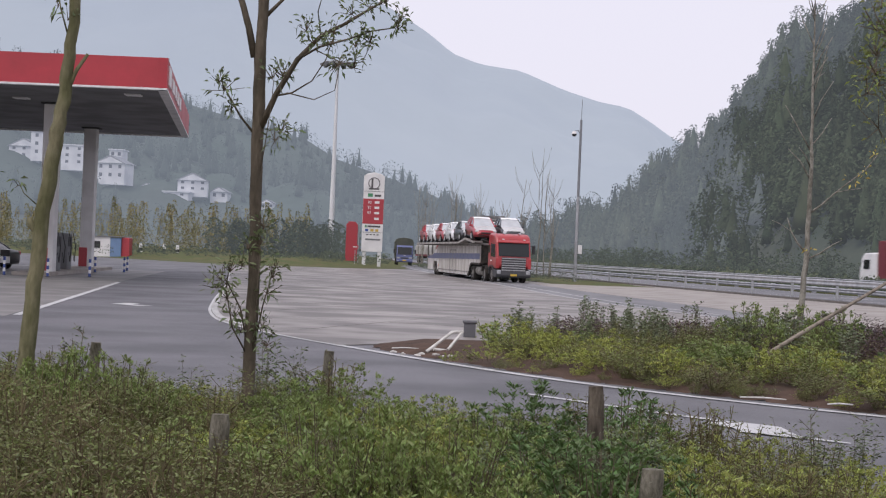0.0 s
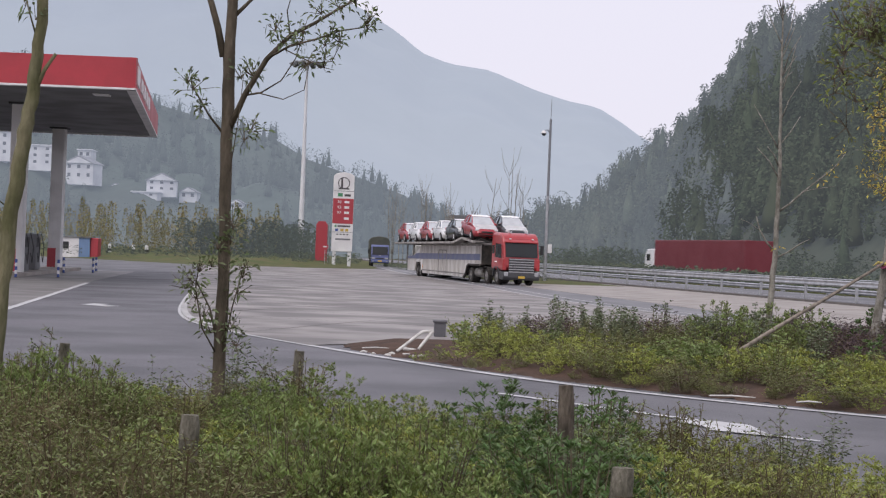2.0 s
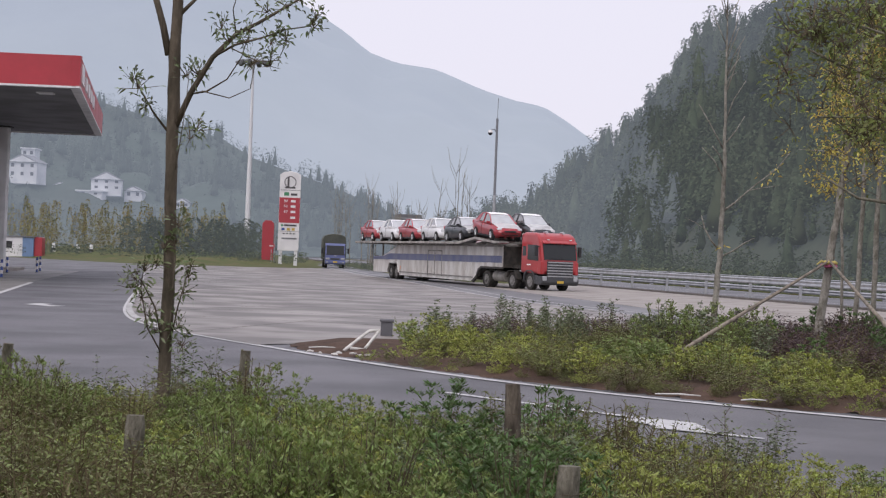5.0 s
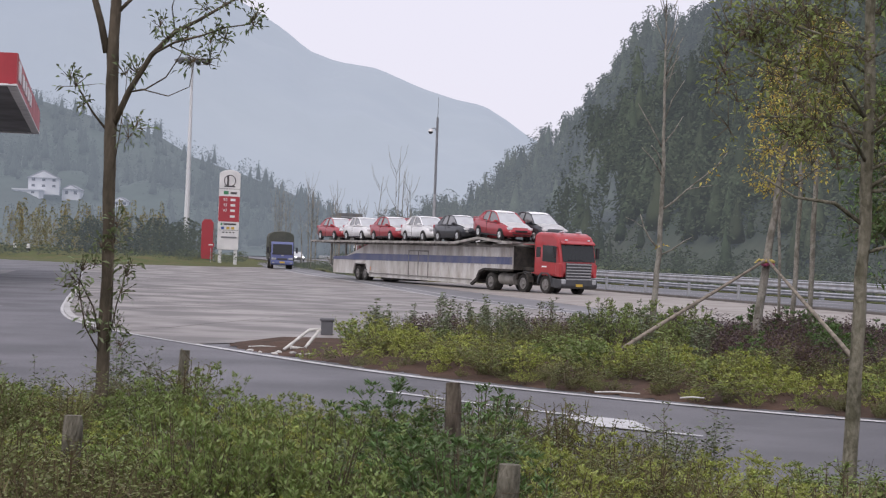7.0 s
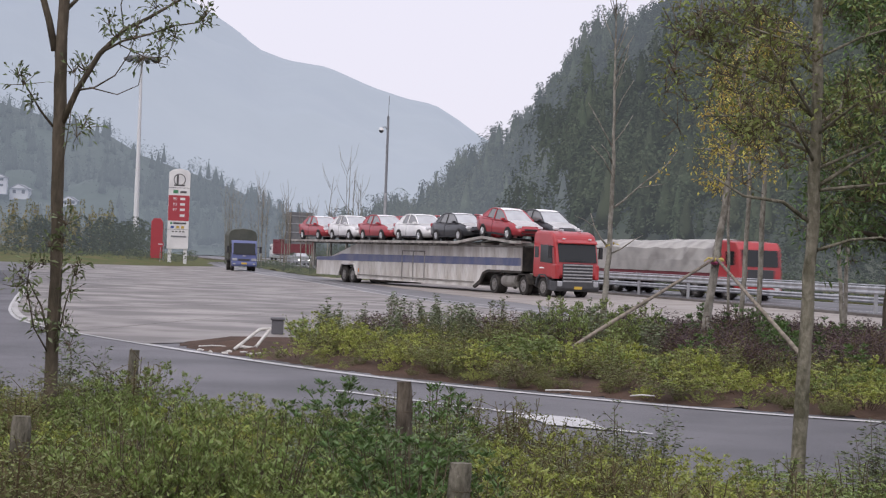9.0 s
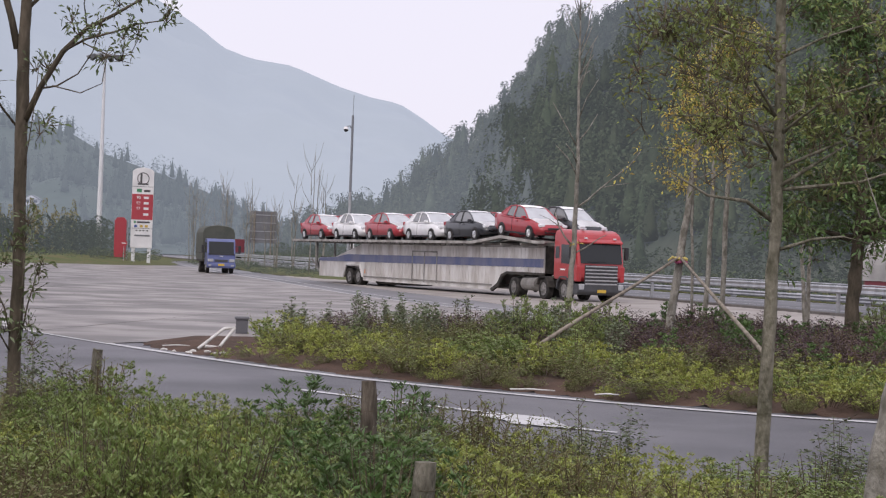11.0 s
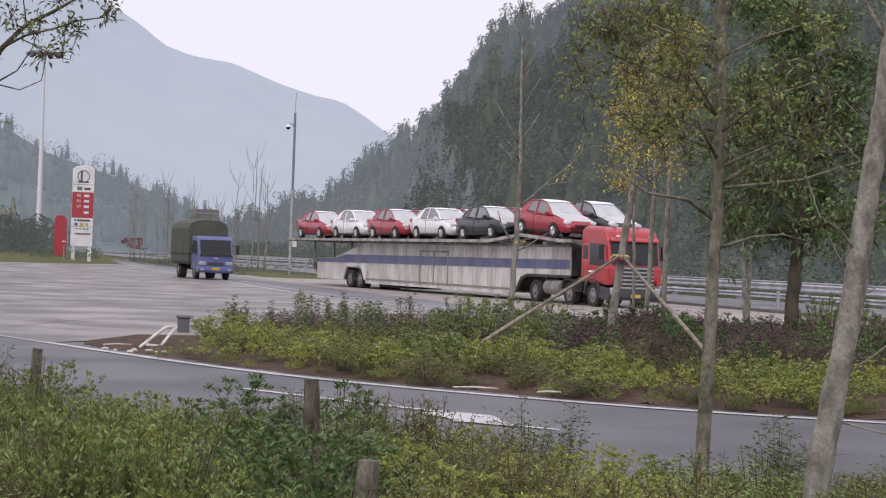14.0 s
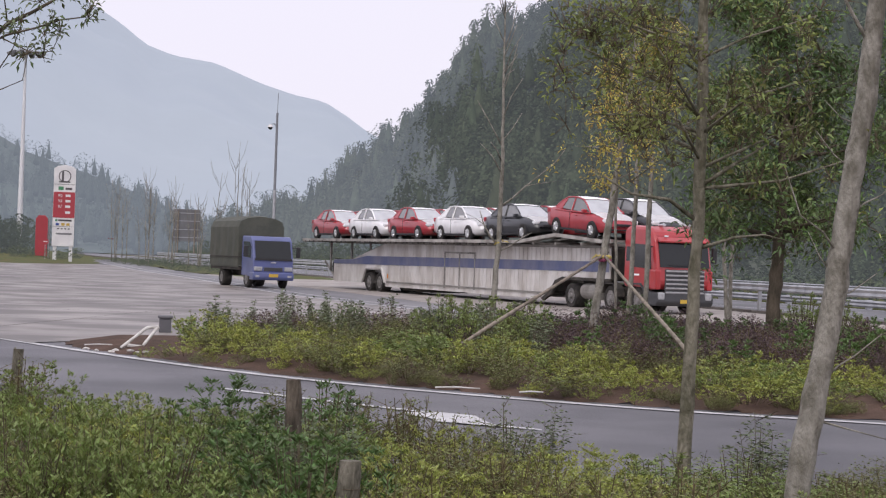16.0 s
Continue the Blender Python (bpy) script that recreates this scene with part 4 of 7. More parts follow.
def fill_bed():
    """The planting bed this side of the service road."""
    by, bx = [p[1] for p in BED_EDGE[::-1]], [p[0] for p in BED_EDGE[::-1]]
    y = 5.6
    while y < 20.5:
        step = 0.47 + 0.013 * y
        x = -0.31 * y - 0.8
        while x < 0.50 * y + 0.6:
            px_, py_ = x + rs_.uniform(-0.2, 0.2), y + rs_.uniform(-0.2, 0.2)
            x += step
            edge = float(np.interp(px_, [p[0] for p in BED_EDGE], [p[1] for p in BED_EDGE]))
            if py_ > edge - 0.35:
                continue
            n1 = noise.noise((px_ * 0.55 + 3, py_ * 0.4, 1.7))
            n2 = noise.noise((px_ * 0.9, py_ * 0.8, 8.1))
            u = px_ / py_
            near_edge = edge - py_ < 1.3
            if near_edge and rs_.random() < 0.6:
                k = rs_.choice(("tall", "weed", "tall", "weed"))
            elif u < -0.09:
                k = "weed" if n1 + n2 * 0.5 + (0.15 if py_ < 11 else -0.15) > 0.0 else rs_.choice(("dense", "low", "mix", "low"))
            elif u < 0.05:
                k = rs_.choice(("dense", "dense", "low")) if n1 > -0.25 else rs_.choice(("low", "low", "weed", "broad"))
            elif u < 0.14:
                k = "dark" if n2 > 0.0 else rs_.choice(("dense", "broad"))
            else:
                k = rs_.choice(("low", "low", "weed")) if n1 > -0.1 else rs_.choice(("weed", "dense", "mix"))
            top = 0.80 + 0.28 * n1 + (0.12 if u < -0.15 else 0) - (0.12 if u > 0.2 else 0)
            plant(k, px_, py_, 0.03, rs_.uniform(0.95, 1.2), top * (1.0 if k == "tall" else 0.85) * rs_.uniform(0.85, 1.1), rs_.uniform(0, 360), rs_.randrange(3))
        y += step * 0.95


def inside_poly(poly, x, y):
    c = False
    for i in range(len(poly)):
        (ax, ay), (bx, by) = poly[i], poly[i - 1]
        if (ay > y) != (by > y) and x < (bx - ax) * (y - ay) / (by - ay) + ax:
            c = not c
    return c


def fill_island():
    y = 15.0
    while y < 36:
        x = -1.0
        while x < 19:
            px_, py_ = x + rs_.uniform(-0.35, 0.35), y + rs_.uniform(-0.3, 0.3)
            x += 0.78
            front = float(np.interp(px_, [p[0] for p in EDGE_LINE[::-1]], [p[1] for p in EDGE_LINE[::-1]]))
            if not inside_poly(ISLAND, px_, py_) or py_ - front < 0.85 or (py_ > 27.5 and px_ < 1.0) or px_ / py_ > 0.52:
                continue
            n1 = noise.noise((px_ * 0.35, py_ * 0.35, 4.2))
            deep = py_ - front
            if 5.0 < deep and px_ > 7.5:
                k = rs_.choice(("purple", "purple", "purple", "dark"))
            elif deep > 7.0:
                k = rs_.choice(("tall", "tall", "weed", "weed", "purple"))
            elif deep < 3.2:
                k = rs_.choice(("weed", "weed", "low", "low") if px_ < 7 else ("low", "low", "low", "dense"))
            else:
                k = rs_.choice(("weed", "low", "low", "mix")) if n1 > -0.05 else rs_.choice(("low", "dense", "weed"))
            top = 0.68 + 0.22 * n1 + (0.08 if deep > 7 else 0) + (0.12 if k == "purple" else 0) - (0.18 if deep < 3 else 0)
            plant_joined(k, px_, py_, 0.1, rs_.uniform(0.95, 1.25), top * rs_.uniform(0.85, 1.1), rs_.uniform(0, 360), rs_.randrange(3))
        y += 0.75


fill_bed()
fill_island()
for p in EDGE_LINE:
    for k in range(5):
        if p[1] < 26.5 and p[0] < 17 and rs_.random() < 0.8:
            plant_joined(rs_.choice(("weed", "low", "weed")), p[0] + rs_.uniform(-0.5, 0.7), p[1] + rs_.uniform(0.6, 1.2), 0.02, rs_.uniform(0.25, 0.5), 0.7, rs_.uniform(0, 360), k)
for (look_, mat), bodies in JOINED.items():
    body = fast_mesh("island_shrubbery", np.concatenate(bodies), 4, mat)
    tagged(body, "mixed low shrubbery covering the traffic island", "shrubs", kind="stuff")
for x, y, s in ((5.6, 29.3, 1.5), (6.3, 28.8, 1.5), (7.6, 31, 1.4), (16.6, 38.5, 1.6), (17.3, 38.2, 1.5), (-2.88, 13.2, 1.2), (-3.15, 13.1, 1.1), (-2.65, 13.35, 1.1), (-0.3, 9.6, 1.15), (-0.62, 9.7, 1.1), (0.08, 9.7, 1.08), (-0.2, 9.2, 1.0)):
    plant("dense", x, y, 0.05, s, 0.95, rs_.uniform(0, 360), rs_.randrange(3))


def grid_quads(first, rows, n):
    """Corner numbers of a closed band of rows of n corners each."""
    r, c = np.meshgrid(np.arange(rows - 1), np.arange(n), indexing="ij")
    a, b = first + r * n + c, first + r * n + (c + 1) % n
    return np.stack([a, b, b + n, a + n], 2).reshape(-1, 4)


def wood(name, label, spots, mat, seed, kind="mixed", tri=90, size=0.55, solid=True):
    """Far trees as one body: ragged tiers or lumps of foliage with leaf clumps over them. spots: x, y, z, height, radius."""
    rng = np.random.default_rng(seed)
    verts, quads, count = [], [], 0
    leaves = []
    for x, y, z, h, r in spots:
        cone = rng.random() < (0.82 if kind == "mixed" else (1.0 if kind == "conifer" else 0.0))
        if solid and cone:
            n = 8
            a = 2 * np.pi * np.arange(n) / n + rng.uniform(0, 6.28)
            body = [(0.1, 0.3), (0.5, 0.12), (0.4, 0.34), (0.26, 0.55), (0.13, 0.74), (0.02, 0.9)]
            for f, up in body:
                rad = f * r * rng.uniform(0.75, 1.1, n)
                verts.append(np.stack([x + rad * np.cos(a), y + rad * np.sin(a), z + h * (up + rng.uniform(-0.03, 0.03, n))], 1))
            quads.append(grid_quads(count, 6, n))
            count += 6 * n
        n = tri if cone else int(tri * 1.3)
        f = rng.uniform(0.0, 1, n)
        rad = (r * (1 - f) ** 0.8 + 0.08 * r) if cone else r * np.sqrt(np.maximum(0.02, 1 - (2 * f - 1) ** 2))
        rad = rad * (0.8 + 0.3 * np.sin(f * 17 + x))
        a = rng.uniform(0, 2 * np.pi, n)
        q = rng.uniform(0.62, 1.05, n)
        base = np.stack([x + rad * q * np.cos(a), y + rad * q * np.sin(a), z + h * (0.1 + 0.88 * f)], 1)
        d = np.stack([np.cos(a), np.sin(a), rng.uniform(-0.7, 0.1, n) if cone else rng.uniform(-0.3, 0.6, n)], 1)
        leaves.append(leaf_array(rng, base, d, size * h / 6, size * 0.6 * h / 6, 0.25))
    soft = sum(len(q) for q in quads)
    lv = np.concatenate(leaves)
    verts.append(lv)
    quads.append(count + np.arange(len(lv)).reshape(-1, 4))
    co, idx = np.concatenate(verts).astype(np.float32), np.concatenate(quads).astype(np.int32)
    me = bpy.data.meshes.new(name)
    me.vertices.add(len(co))
    me.vertices.foreach_set("co", co.ravel())
    me.loops.add(idx.size)
    me.loops.foreach_set("vertex_index", idx.ravel())
    me.polygons.add(len(idx))
    me.polygons.foreach_set("loop_start", np.arange(0, idx.size, 4, dtype=np.int32))
    me.polygons.foreach_set("use_smooth", np.arange(len(idx)) < soft)
    me.update(calc_edges=True)
    me.materials.append(M[mat])
    return tagged(new(name, me), label, "trees", kind="stuff")


def hill_spots(h, n, seed, h0, h1, vmin=0.0, vmax=1.0, umax=None, umin=None, shrink=None):
    ob, place, n_u, n_v = h
    r = random.Random(seed)
    out = []
    while len(out) < n:
        i, j = r.uniform(0, n_u - 2), r.uniform(vmin * n_v, n_v * vmax - 0.01)
        a, b = place[int(i), int(j)], place[int(i) + 1, int(j) + 1]
        t = i - int(i)
        p = a.lerp(b, t)
        u = p.x / p.y + r.uniform(-0.014, 0.014)
        if (umax is not None and u > umax) or (umin is not None and u < umin):
            continue
        k = r.uniform(h0, h1)
        # Skip trees that would hide a house from the camera.
        if any(abs(u - hx / hy) < hw_ / hy + 0.009 and hy - 90 < p.y < hy + 3 and (p.z + k) / p.y > hz / hy for hx, hy, hz, hw_ in SIGHT_GAPS):
            continue
        out.append((p.x, p.y, p.z - 0.5, k, k * r.uniform(0.24, 0.4)))
    return out


# Haze painted as blue-grey emission, stronger for higher and farther trees.
M["wood_leaf"] = material("hill_foliage_haze_glow", (0.062, 0.082, 0.044), 0.85, vary=0.34, scale=0.06, fine=0.22, bump=0, island=0.1, second=(0.024, 0.036, 0.022), glow=(0.385, 0.425, 0.475, 0.118))
M["wood_high"] = material("high_foliage_haze_glow", (0.06, 0.078, 0.048), 0.85, vary=0.34, scale=0.05, fine=0.2, bump=0, island=0.1, second=(0.024, 0.036, 0.028), glow=(0.40, 0.445, 0.525, 0.22))
M["wood_mid"] = material("far_foliage_haze_glow", (0.062, 0.078, 0.052), 0.85, vary=0.3, scale=0.06, fine=0.22, bump=0, island=0.06, second=(0.024, 0.036, 0.03), glow=(0.41, 0.46, 0.54, 0.26))
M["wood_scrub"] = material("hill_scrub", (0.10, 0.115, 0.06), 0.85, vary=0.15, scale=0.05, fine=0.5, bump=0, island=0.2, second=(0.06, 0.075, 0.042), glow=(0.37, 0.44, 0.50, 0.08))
# Left-slope foliage gets most of its tone from emission painting the haze.
M["haze_leaf"] = material("left_foliage_haze_glow", (0.034, 0.044, 0.036), 0.95, vary=0.25, scale=0.02, fine=0.12, bump=0, island=0.04, glow=(0.42, 0.485, 0.58, 0.34))
M["poplar_leaf"] = leaf_mat("yellowing_poplar_leaf", (0.29, 0.245, 0.11), (0.16, 0.17, 0.095), rough=0.8, trans=0.15, k=0.3)
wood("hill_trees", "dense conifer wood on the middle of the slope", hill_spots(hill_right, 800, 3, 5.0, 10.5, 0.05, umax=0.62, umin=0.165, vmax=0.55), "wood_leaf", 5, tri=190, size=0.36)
wood("high_hill_trees", "conifers high on the slope with haze painted as glow", hill_spots(hill_right, 620, 43, 5.0, 10.0, 0.5, umax=0.62, umin=0.165), "wood_high", 45, tri=190, size=0.36)
wood("misty_hill_trees", "conifers on the slope's far end with haze painted as glow", hill_spots(hill_right, 560, 33, 5.0, 10.0, 0.05, umax=0.18), "wood_mid", 35, tri=170, size=0.36)
wood("misty_lower_trees", "young trees at the hill's far foot with haze painted as glow", hill_spots(hill_right, 450, 34, 3.0, 6.0, 0.0, umax=0.17, vmax=0.45), "wood_mid", 36, tri=100, size=0.42)
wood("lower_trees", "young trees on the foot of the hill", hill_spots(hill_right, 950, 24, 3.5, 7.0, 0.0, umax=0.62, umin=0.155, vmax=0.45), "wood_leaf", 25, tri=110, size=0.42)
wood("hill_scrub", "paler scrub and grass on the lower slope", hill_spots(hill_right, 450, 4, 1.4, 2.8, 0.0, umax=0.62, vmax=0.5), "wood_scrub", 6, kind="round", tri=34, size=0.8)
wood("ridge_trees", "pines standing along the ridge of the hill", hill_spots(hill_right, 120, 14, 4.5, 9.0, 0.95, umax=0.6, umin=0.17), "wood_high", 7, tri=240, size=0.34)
wood("misty_ridge_trees", "pines along the ridge's far end with haze painted as glow", hill_spots(hill_right, 60, 15, 4, 7.0, 0.95, umax=0.18), "wood_mid", 37, tri=150, size=0.3)
wood("far_hill_trees", "woodland on the village slope with haze painted as glow", hill_spots(hill_left, 1100, 8, 5, 10, 0.03, umin=-0.42), "haze_leaf", 9, tri=50, size=0.45)
wood("far_hill_scrub", "scrub and terraces on the village slope, haze painted as glow", hill_spots(hill_left, 900, 28, 2.0, 5.0, 0.0, umin=-0.42, vmax=0.7), "haze_leaf", 29, kind="round", tri=24, size=0.7)
wood("far_ridge_trees", "trees along the far slope's ridge, haze painted as glow", hill_spots(hill_left, 200, 18, 4, 7, 0.95, umin=-0.42), "haze_leaf", 10, kind="round", tri=80, size=0.45)
r_ = random.Random(21)
wood("poplar_row", "row of yellowing poplars behind the forecourt", [(r_.uniform(-66, -17), r_.uniform(200, 240), 0.2, r_.uniform(3.4, 7.4), r_.uniform(0.5, 1.0)) for _ in range(210)], "poplar_leaf", 13, kind="conifer", tri=260, size=0.2, solid=False)
wood("verge_bushes", "dark green bushes on the far verge", [(r_.uniform(-26, -9.5), r_.uniform(172, 200), 0.4, r_.uniform(2.2, 4.8), r_.uniform(0.9, 1.5)) for _ in range(46)], "wood_leaf", 14, kind="round", tri=420, size=0.36)
wood("verge_bushes", "low green bushes along the far verge", [(r_.uniform(-60, -6), r_.uniform(160, 186), 0.3, r_.uniform(0.6, 1.3), r_.uniform(0.6, 1.2)) for _ in range(150)], "wood_scrub", 15, kind="round", tri=90, size=1.0, solid=False)
wood("wedge_bushes", "low rough grass and shrubs between slip lane and highway", [(6.5 + r_.uniform(-2, 6) - 0.11 * (y - 112), y, 0.05, r_.uniform(0.35, 0.75), r_.uniform(0.7, 1.2)) for y in [r_.uniform(113, 200) for _ in range(110)]], "wood_scrub", 16, kind="round", tri=160, size=0.8, solid=False)
wood("median_hedge", "clipped green hedge along the median", [(*hw(y, 10.5 + r_.uniform(-0.5, 0.5), 0.0), r_.uniform(1.1, 1.5), 0.75) for y in [26 + 0.55 * k for k in range(420)]], "wood_scrub", 17, kind="round", tri=36, size=1.4, solid=False)
wood("roadside_scrub", "bushy scrub at the foot of the hill", [(*hw(y, r_.uniform(21, 33), 0.0), r_.uniform(1.5, 3.6), r_.uniform(0.8, 1.6)) for y in [r_.uniform(40, 330) for _ in range(420)]], "wood_leaf", 18, kind="round", tri=90, size=0.6)

# ---- trees near the road ----
def near_tree(name, label, bark, trunk, radii, limbs=(), leaf="leaf_tree", clusters=(), leaf_len=0.1, leaf_w=0.035, per=26, spread=0.12, seed=1, twigs=True, bend=0.03):
    """trunk: points; limbs: (points, r0, r1); clusters: points with leaves round them."""
    rnd = random.Random(seed)
    rng = np.random.default_rng(seed)
    o = thing(name, label, "tree", m=pose(*trunk[0]))
    t0 = Vector(trunk[0])
    pts = [Vector(p) - t0 for p in trunk]
    fine, rr = [], []
    for i in range(len(pts) - 1):
        for k in range(5):
            f = k / 5
            j = Vector((rnd.uniform(-1, 1), rnd.uniform(-1, 1), 0)) * bend * (0 if i + k == 0 else 1)
            fine.append(pts[i].lerp(pts[i + 1], f) + j)
            rr.append((radii[i] + (radii[i + 1] - radii[i]) * f) * rnd.uniform(0.95, 1.06))
    fine.append(pts[-1])
    rr.append(radii[-1])
    rr[0] *= 1.25
    part("trunk", limb(bmesh.new(), fine, rr, 14, 0.05, rnd), bark, o, smooth=True)
    for lp, r0, r1 in limbs:
        q = [Vector(p) - t0 for p in lp]
        n = len(q)
        part("branch", limb(bmesh.new(), q, [r0 + (r1 - r0) * k / (n - 1) for k in range(n)], 8, 0.06, rnd), bark, o, smooth=True)
    lv, tw0, tw1 = [], [], []
    for c in clusters:
        c = Vector(c) - t0
        s = spread * rnd.uniform(0.7, 1.3)
        base = np.array(c) + rng.normal(0, s * 0.55, (per, 3))
        d = (base - np.array(c)) + rng.normal(0, s * 0.5, (per, 3)) + np.array([0, 0, s * 0.3])
        lv.append(leaf_array(rng, base, d, leaf_len, leaf_w, 0.25))
        for k in range(0, per, 3):
            tw0.append(np.array(c) - np.array([0, 0, s * 0.5]))
            tw1.append(base[k])
    if lv:
        tagged(fast_mesh("foliage", np.concatenate(lv), 4, leaf, o), kind="stuff")
        if twigs:
            tagged(fast_mesh("twig", twig_array(np.array(tw0), np.array(tw1), 0.004), 4, "twig", o), kind="stuff")
    return o


def crown(rnd, c, rx, rz, n, limbs, trunk_top, r0=0.03, flat=1.0):
    """Random limbs from along the trunk into a crown, with leaf spots on them."""
    spots = []
    for k in range(limbs):
        a = rnd.uniform(0, 2 * math.pi)
        f = rnd.random()
        root = Vector(trunk_top[0]).lerp(Vector(trunk_top[1]), f)
        reach = rx * rnd.uniform(0.55, 1.05) * (1 - 0.45 * f)
        tip = root + Vector((reach * math.cos(a), reach * math.sin(a), rz * rnd.uniform(0.12, 0.4)))
        mid = root.lerp(tip, 0.5) + Vector((rnd.uniform(-1, 1), rnd.uniform(-1, 1), rnd.uniform(-0.6, 1))) * reach * 0.12
        yield [root, mid, tip], r0 * (1 - 0.4 * f), 0.006
        for j in range(n):
            q = root.lerp(tip, rnd.uniform(0.35, 1.05))
            spots.append(q + Vector((rnd.gauss(0, 1), rnd.gauss(0, 1), rnd.gauss(0, 1))) * reach * 0.14)
    CROWN.clear()
    CROWN.extend(spots)


CROWN = []

# the tree with the long side branch
Y1 = 14.7
trunk = [(-1.70, Y1, 0), (-1.71, Y1, 0.46), (-1.70, Y1, 1.51), (-1.72, Y1, 2.79), (-1.73, Y1, 3.56), (-1.71, Y1, 4.28), (-1.68, Y1 + 0.1, 5.6)]
br = [([(-1.71, Y1, 2.88), (-1.56, Y1 - 0.1, 3.21), (-1.37, Y1 - 0.2, 3.52), (-1.17, Y1 - 0.2, 3.74), (-0.97, Y1 - 0.2, 3.85), (-0.77, Y1 - 0.2, 3.98), (-0.5, Y1 - 0.2, 4.15)], 0.03, 0.008),
      ([(-1.36, Y1 - 0.2, 3.53), (-1.17, Y1 - 0.3, 3.63), (-0.92, Y1 - 0.35, 3.70), (-0.72, Y1 - 0.35, 3.78), (-0.51, Y1 - 0.35, 3.82), (-0.45, Y1 - 0.35, 3.92)], 0.012, 0.004),
      ([(-1.78, Y1, 3.55), (-1.84, Y1, 3.81), (-1.9, Y1, 4.01), (-2.0, Y1, 4.3), (-2.1, Y1, 5.0)], 0.035, 0.02),
      ([(-1.75, Y1, 2.85), (-1.88, Y1 - 0.05, 3.01), (-2.0, Y1 - 0.1, 3.21), (-2.05, Y1 - 0.1, 3.31)], 0.012, 0.005),
      ([(-1.71, Y1, 3.9), (-1.59, Y1, 4.03), (-1.47, Y1, 4.16), (-1.3, Y1, 4.5)], 0.02, 0.01),
      ([(-1.72, Y1, 0.9), (-1.80, Y1 - 0.1, 1.28), (-1.92, Y1 - 0.1, 1.5), (-2.0, Y1 - 0.1, 1.6)], 0.01, 0.004),
      ([(-1.70, Y1, 0.8), (-1.86, Y1 - 0.12, 1.1), (-1.93, Y1 - 0.14, 1.45), (-1.9, Y1 - 0.14, 1.7)], 0.009, 0.004),
      ([(-1.68, Y1, 0.9), (-1.6, Y1 - 0.1, 1.3), (-1.52, Y1 - 0.1, 1.62)], 0.009, 0.004),
      ([(-1.69, Y1, 0.7), (-1.66, Y1 - 0.1, 1.2), (-1.64, Y1 - 0.1, 1.9)], 0.008, 0.003),
      ([(-1.56, Y1 - 0.1, 3.2), (-1.41, Y1 - 0.2, 3.22), (-1.23, Y1 - 0.25, 3.33), (-1.11, Y1 - 0.25, 3.53), (-1.04, Y1 - 0.25, 3.78)], 0.01, 0.003),
      ([(-1.45, Y1 - 0.2, 3.22), (-1.2, Y1 - 0.3, 3.16), (-1.02, Y1 - 0.3, 3.25), (-0.98, Y1 - 0.3, 3.5)], 0.006, 0.003),
      ([(-1.2, Y1 - 0.3, 3.6), (-0.95, Y1 - 0.4, 3.48), (-0.78, Y1 - 0.4, 3.5), (-0.7, Y1 - 0.4, 3.68)], 0.006, 0.003),
      ([(-1.70, Y1, 2.4), (-1.64, Y1 - 0.1, 2.75), (-1.6, Y1 - 0.1, 3.1), (-1.58, Y1 - 0.1, 3.4)], 0.006, 0.003),
      ([(-1.17, Y1 - 0.2, 3.74), (-1.2, Y1 - 0.25, 3.95), (-1.14, Y1 - 0.25, 4.2)], 0.007, 0.003)]
cl = [(-2.03, Y1 - 0.1, 3.28), (-2.08, Y1 - 0.1, 3.33), (-1.95, Y1 - 0.1, 3.1), (-1.6, Y1 - 0.1, 3.4), (-1.5, Y1 - 0.15, 3.42), (-1.55, Y1 - 0.1, 2.85), (-1.5, Y1 - 0.1, 2.92),
      (-1.3, Y1 - 0.2, 3.82), (-1.22, Y1 - 0.25, 3.7), (-1.1, Y1 - 0.3, 3.68), (-1.05, Y1 - 0.3, 3.78), (-0.85, Y1 - 0.35, 3.68), (-0.8, Y1 - 0.35, 3.78), (-0.72, Y1 - 0.35, 3.72),
      (-0.48, Y1 - 0.35, 3.84), (-0.46, Y1 - 0.35, 3.92), (-0.9, Y1 - 0.2, 3.98), (-0.75, Y1 - 0.2, 4.05), (-0.6, Y1 - 0.2, 4.1), (-1.0, Y1 - 0.4, 3.5), (-0.85, Y1 - 0.4, 3.5),
      (-1.98, Y1 - 0.1, 1.58), (-2.02, Y1 - 0.1, 1.5), (-1.9, Y1 - 0.14, 1.65), (-1.92, Y1 - 0.14, 1.4), (-1.85, Y1 - 0.1, 1.25), (-1.52, Y1 - 0.1, 1.6), (-1.56, Y1 - 0.1, 1.45), (-1.5, Y1 - 0.1, 1.7),
      (-1.64, Y1 - 0.1, 1.9), (-1.75, Y1 - 0.1, 1.85), (-1.8, Y1 - 0.1, 1.7), (-1.6, Y1 - 0.1, 1.15), (-1.55, Y1 - 0.1, 1.0), (-1.78, Y1 - 0.1, 1.1), (-1.62, Y1 - 0.1, 2.05)]
near_tree("roadside_tree", "slender dark-barked young tree with sparse leafy side branches", "bark", trunk, [0.058, 0.056, 0.055, 0.054, 0.052, 0.048, 0.036], br, "leaf_tree", cl, 0.07, 0.024, 32, 0.085, 3, bend=0.006)

# the leaning mossy tree by the forecourt side
Y0 = 13.6
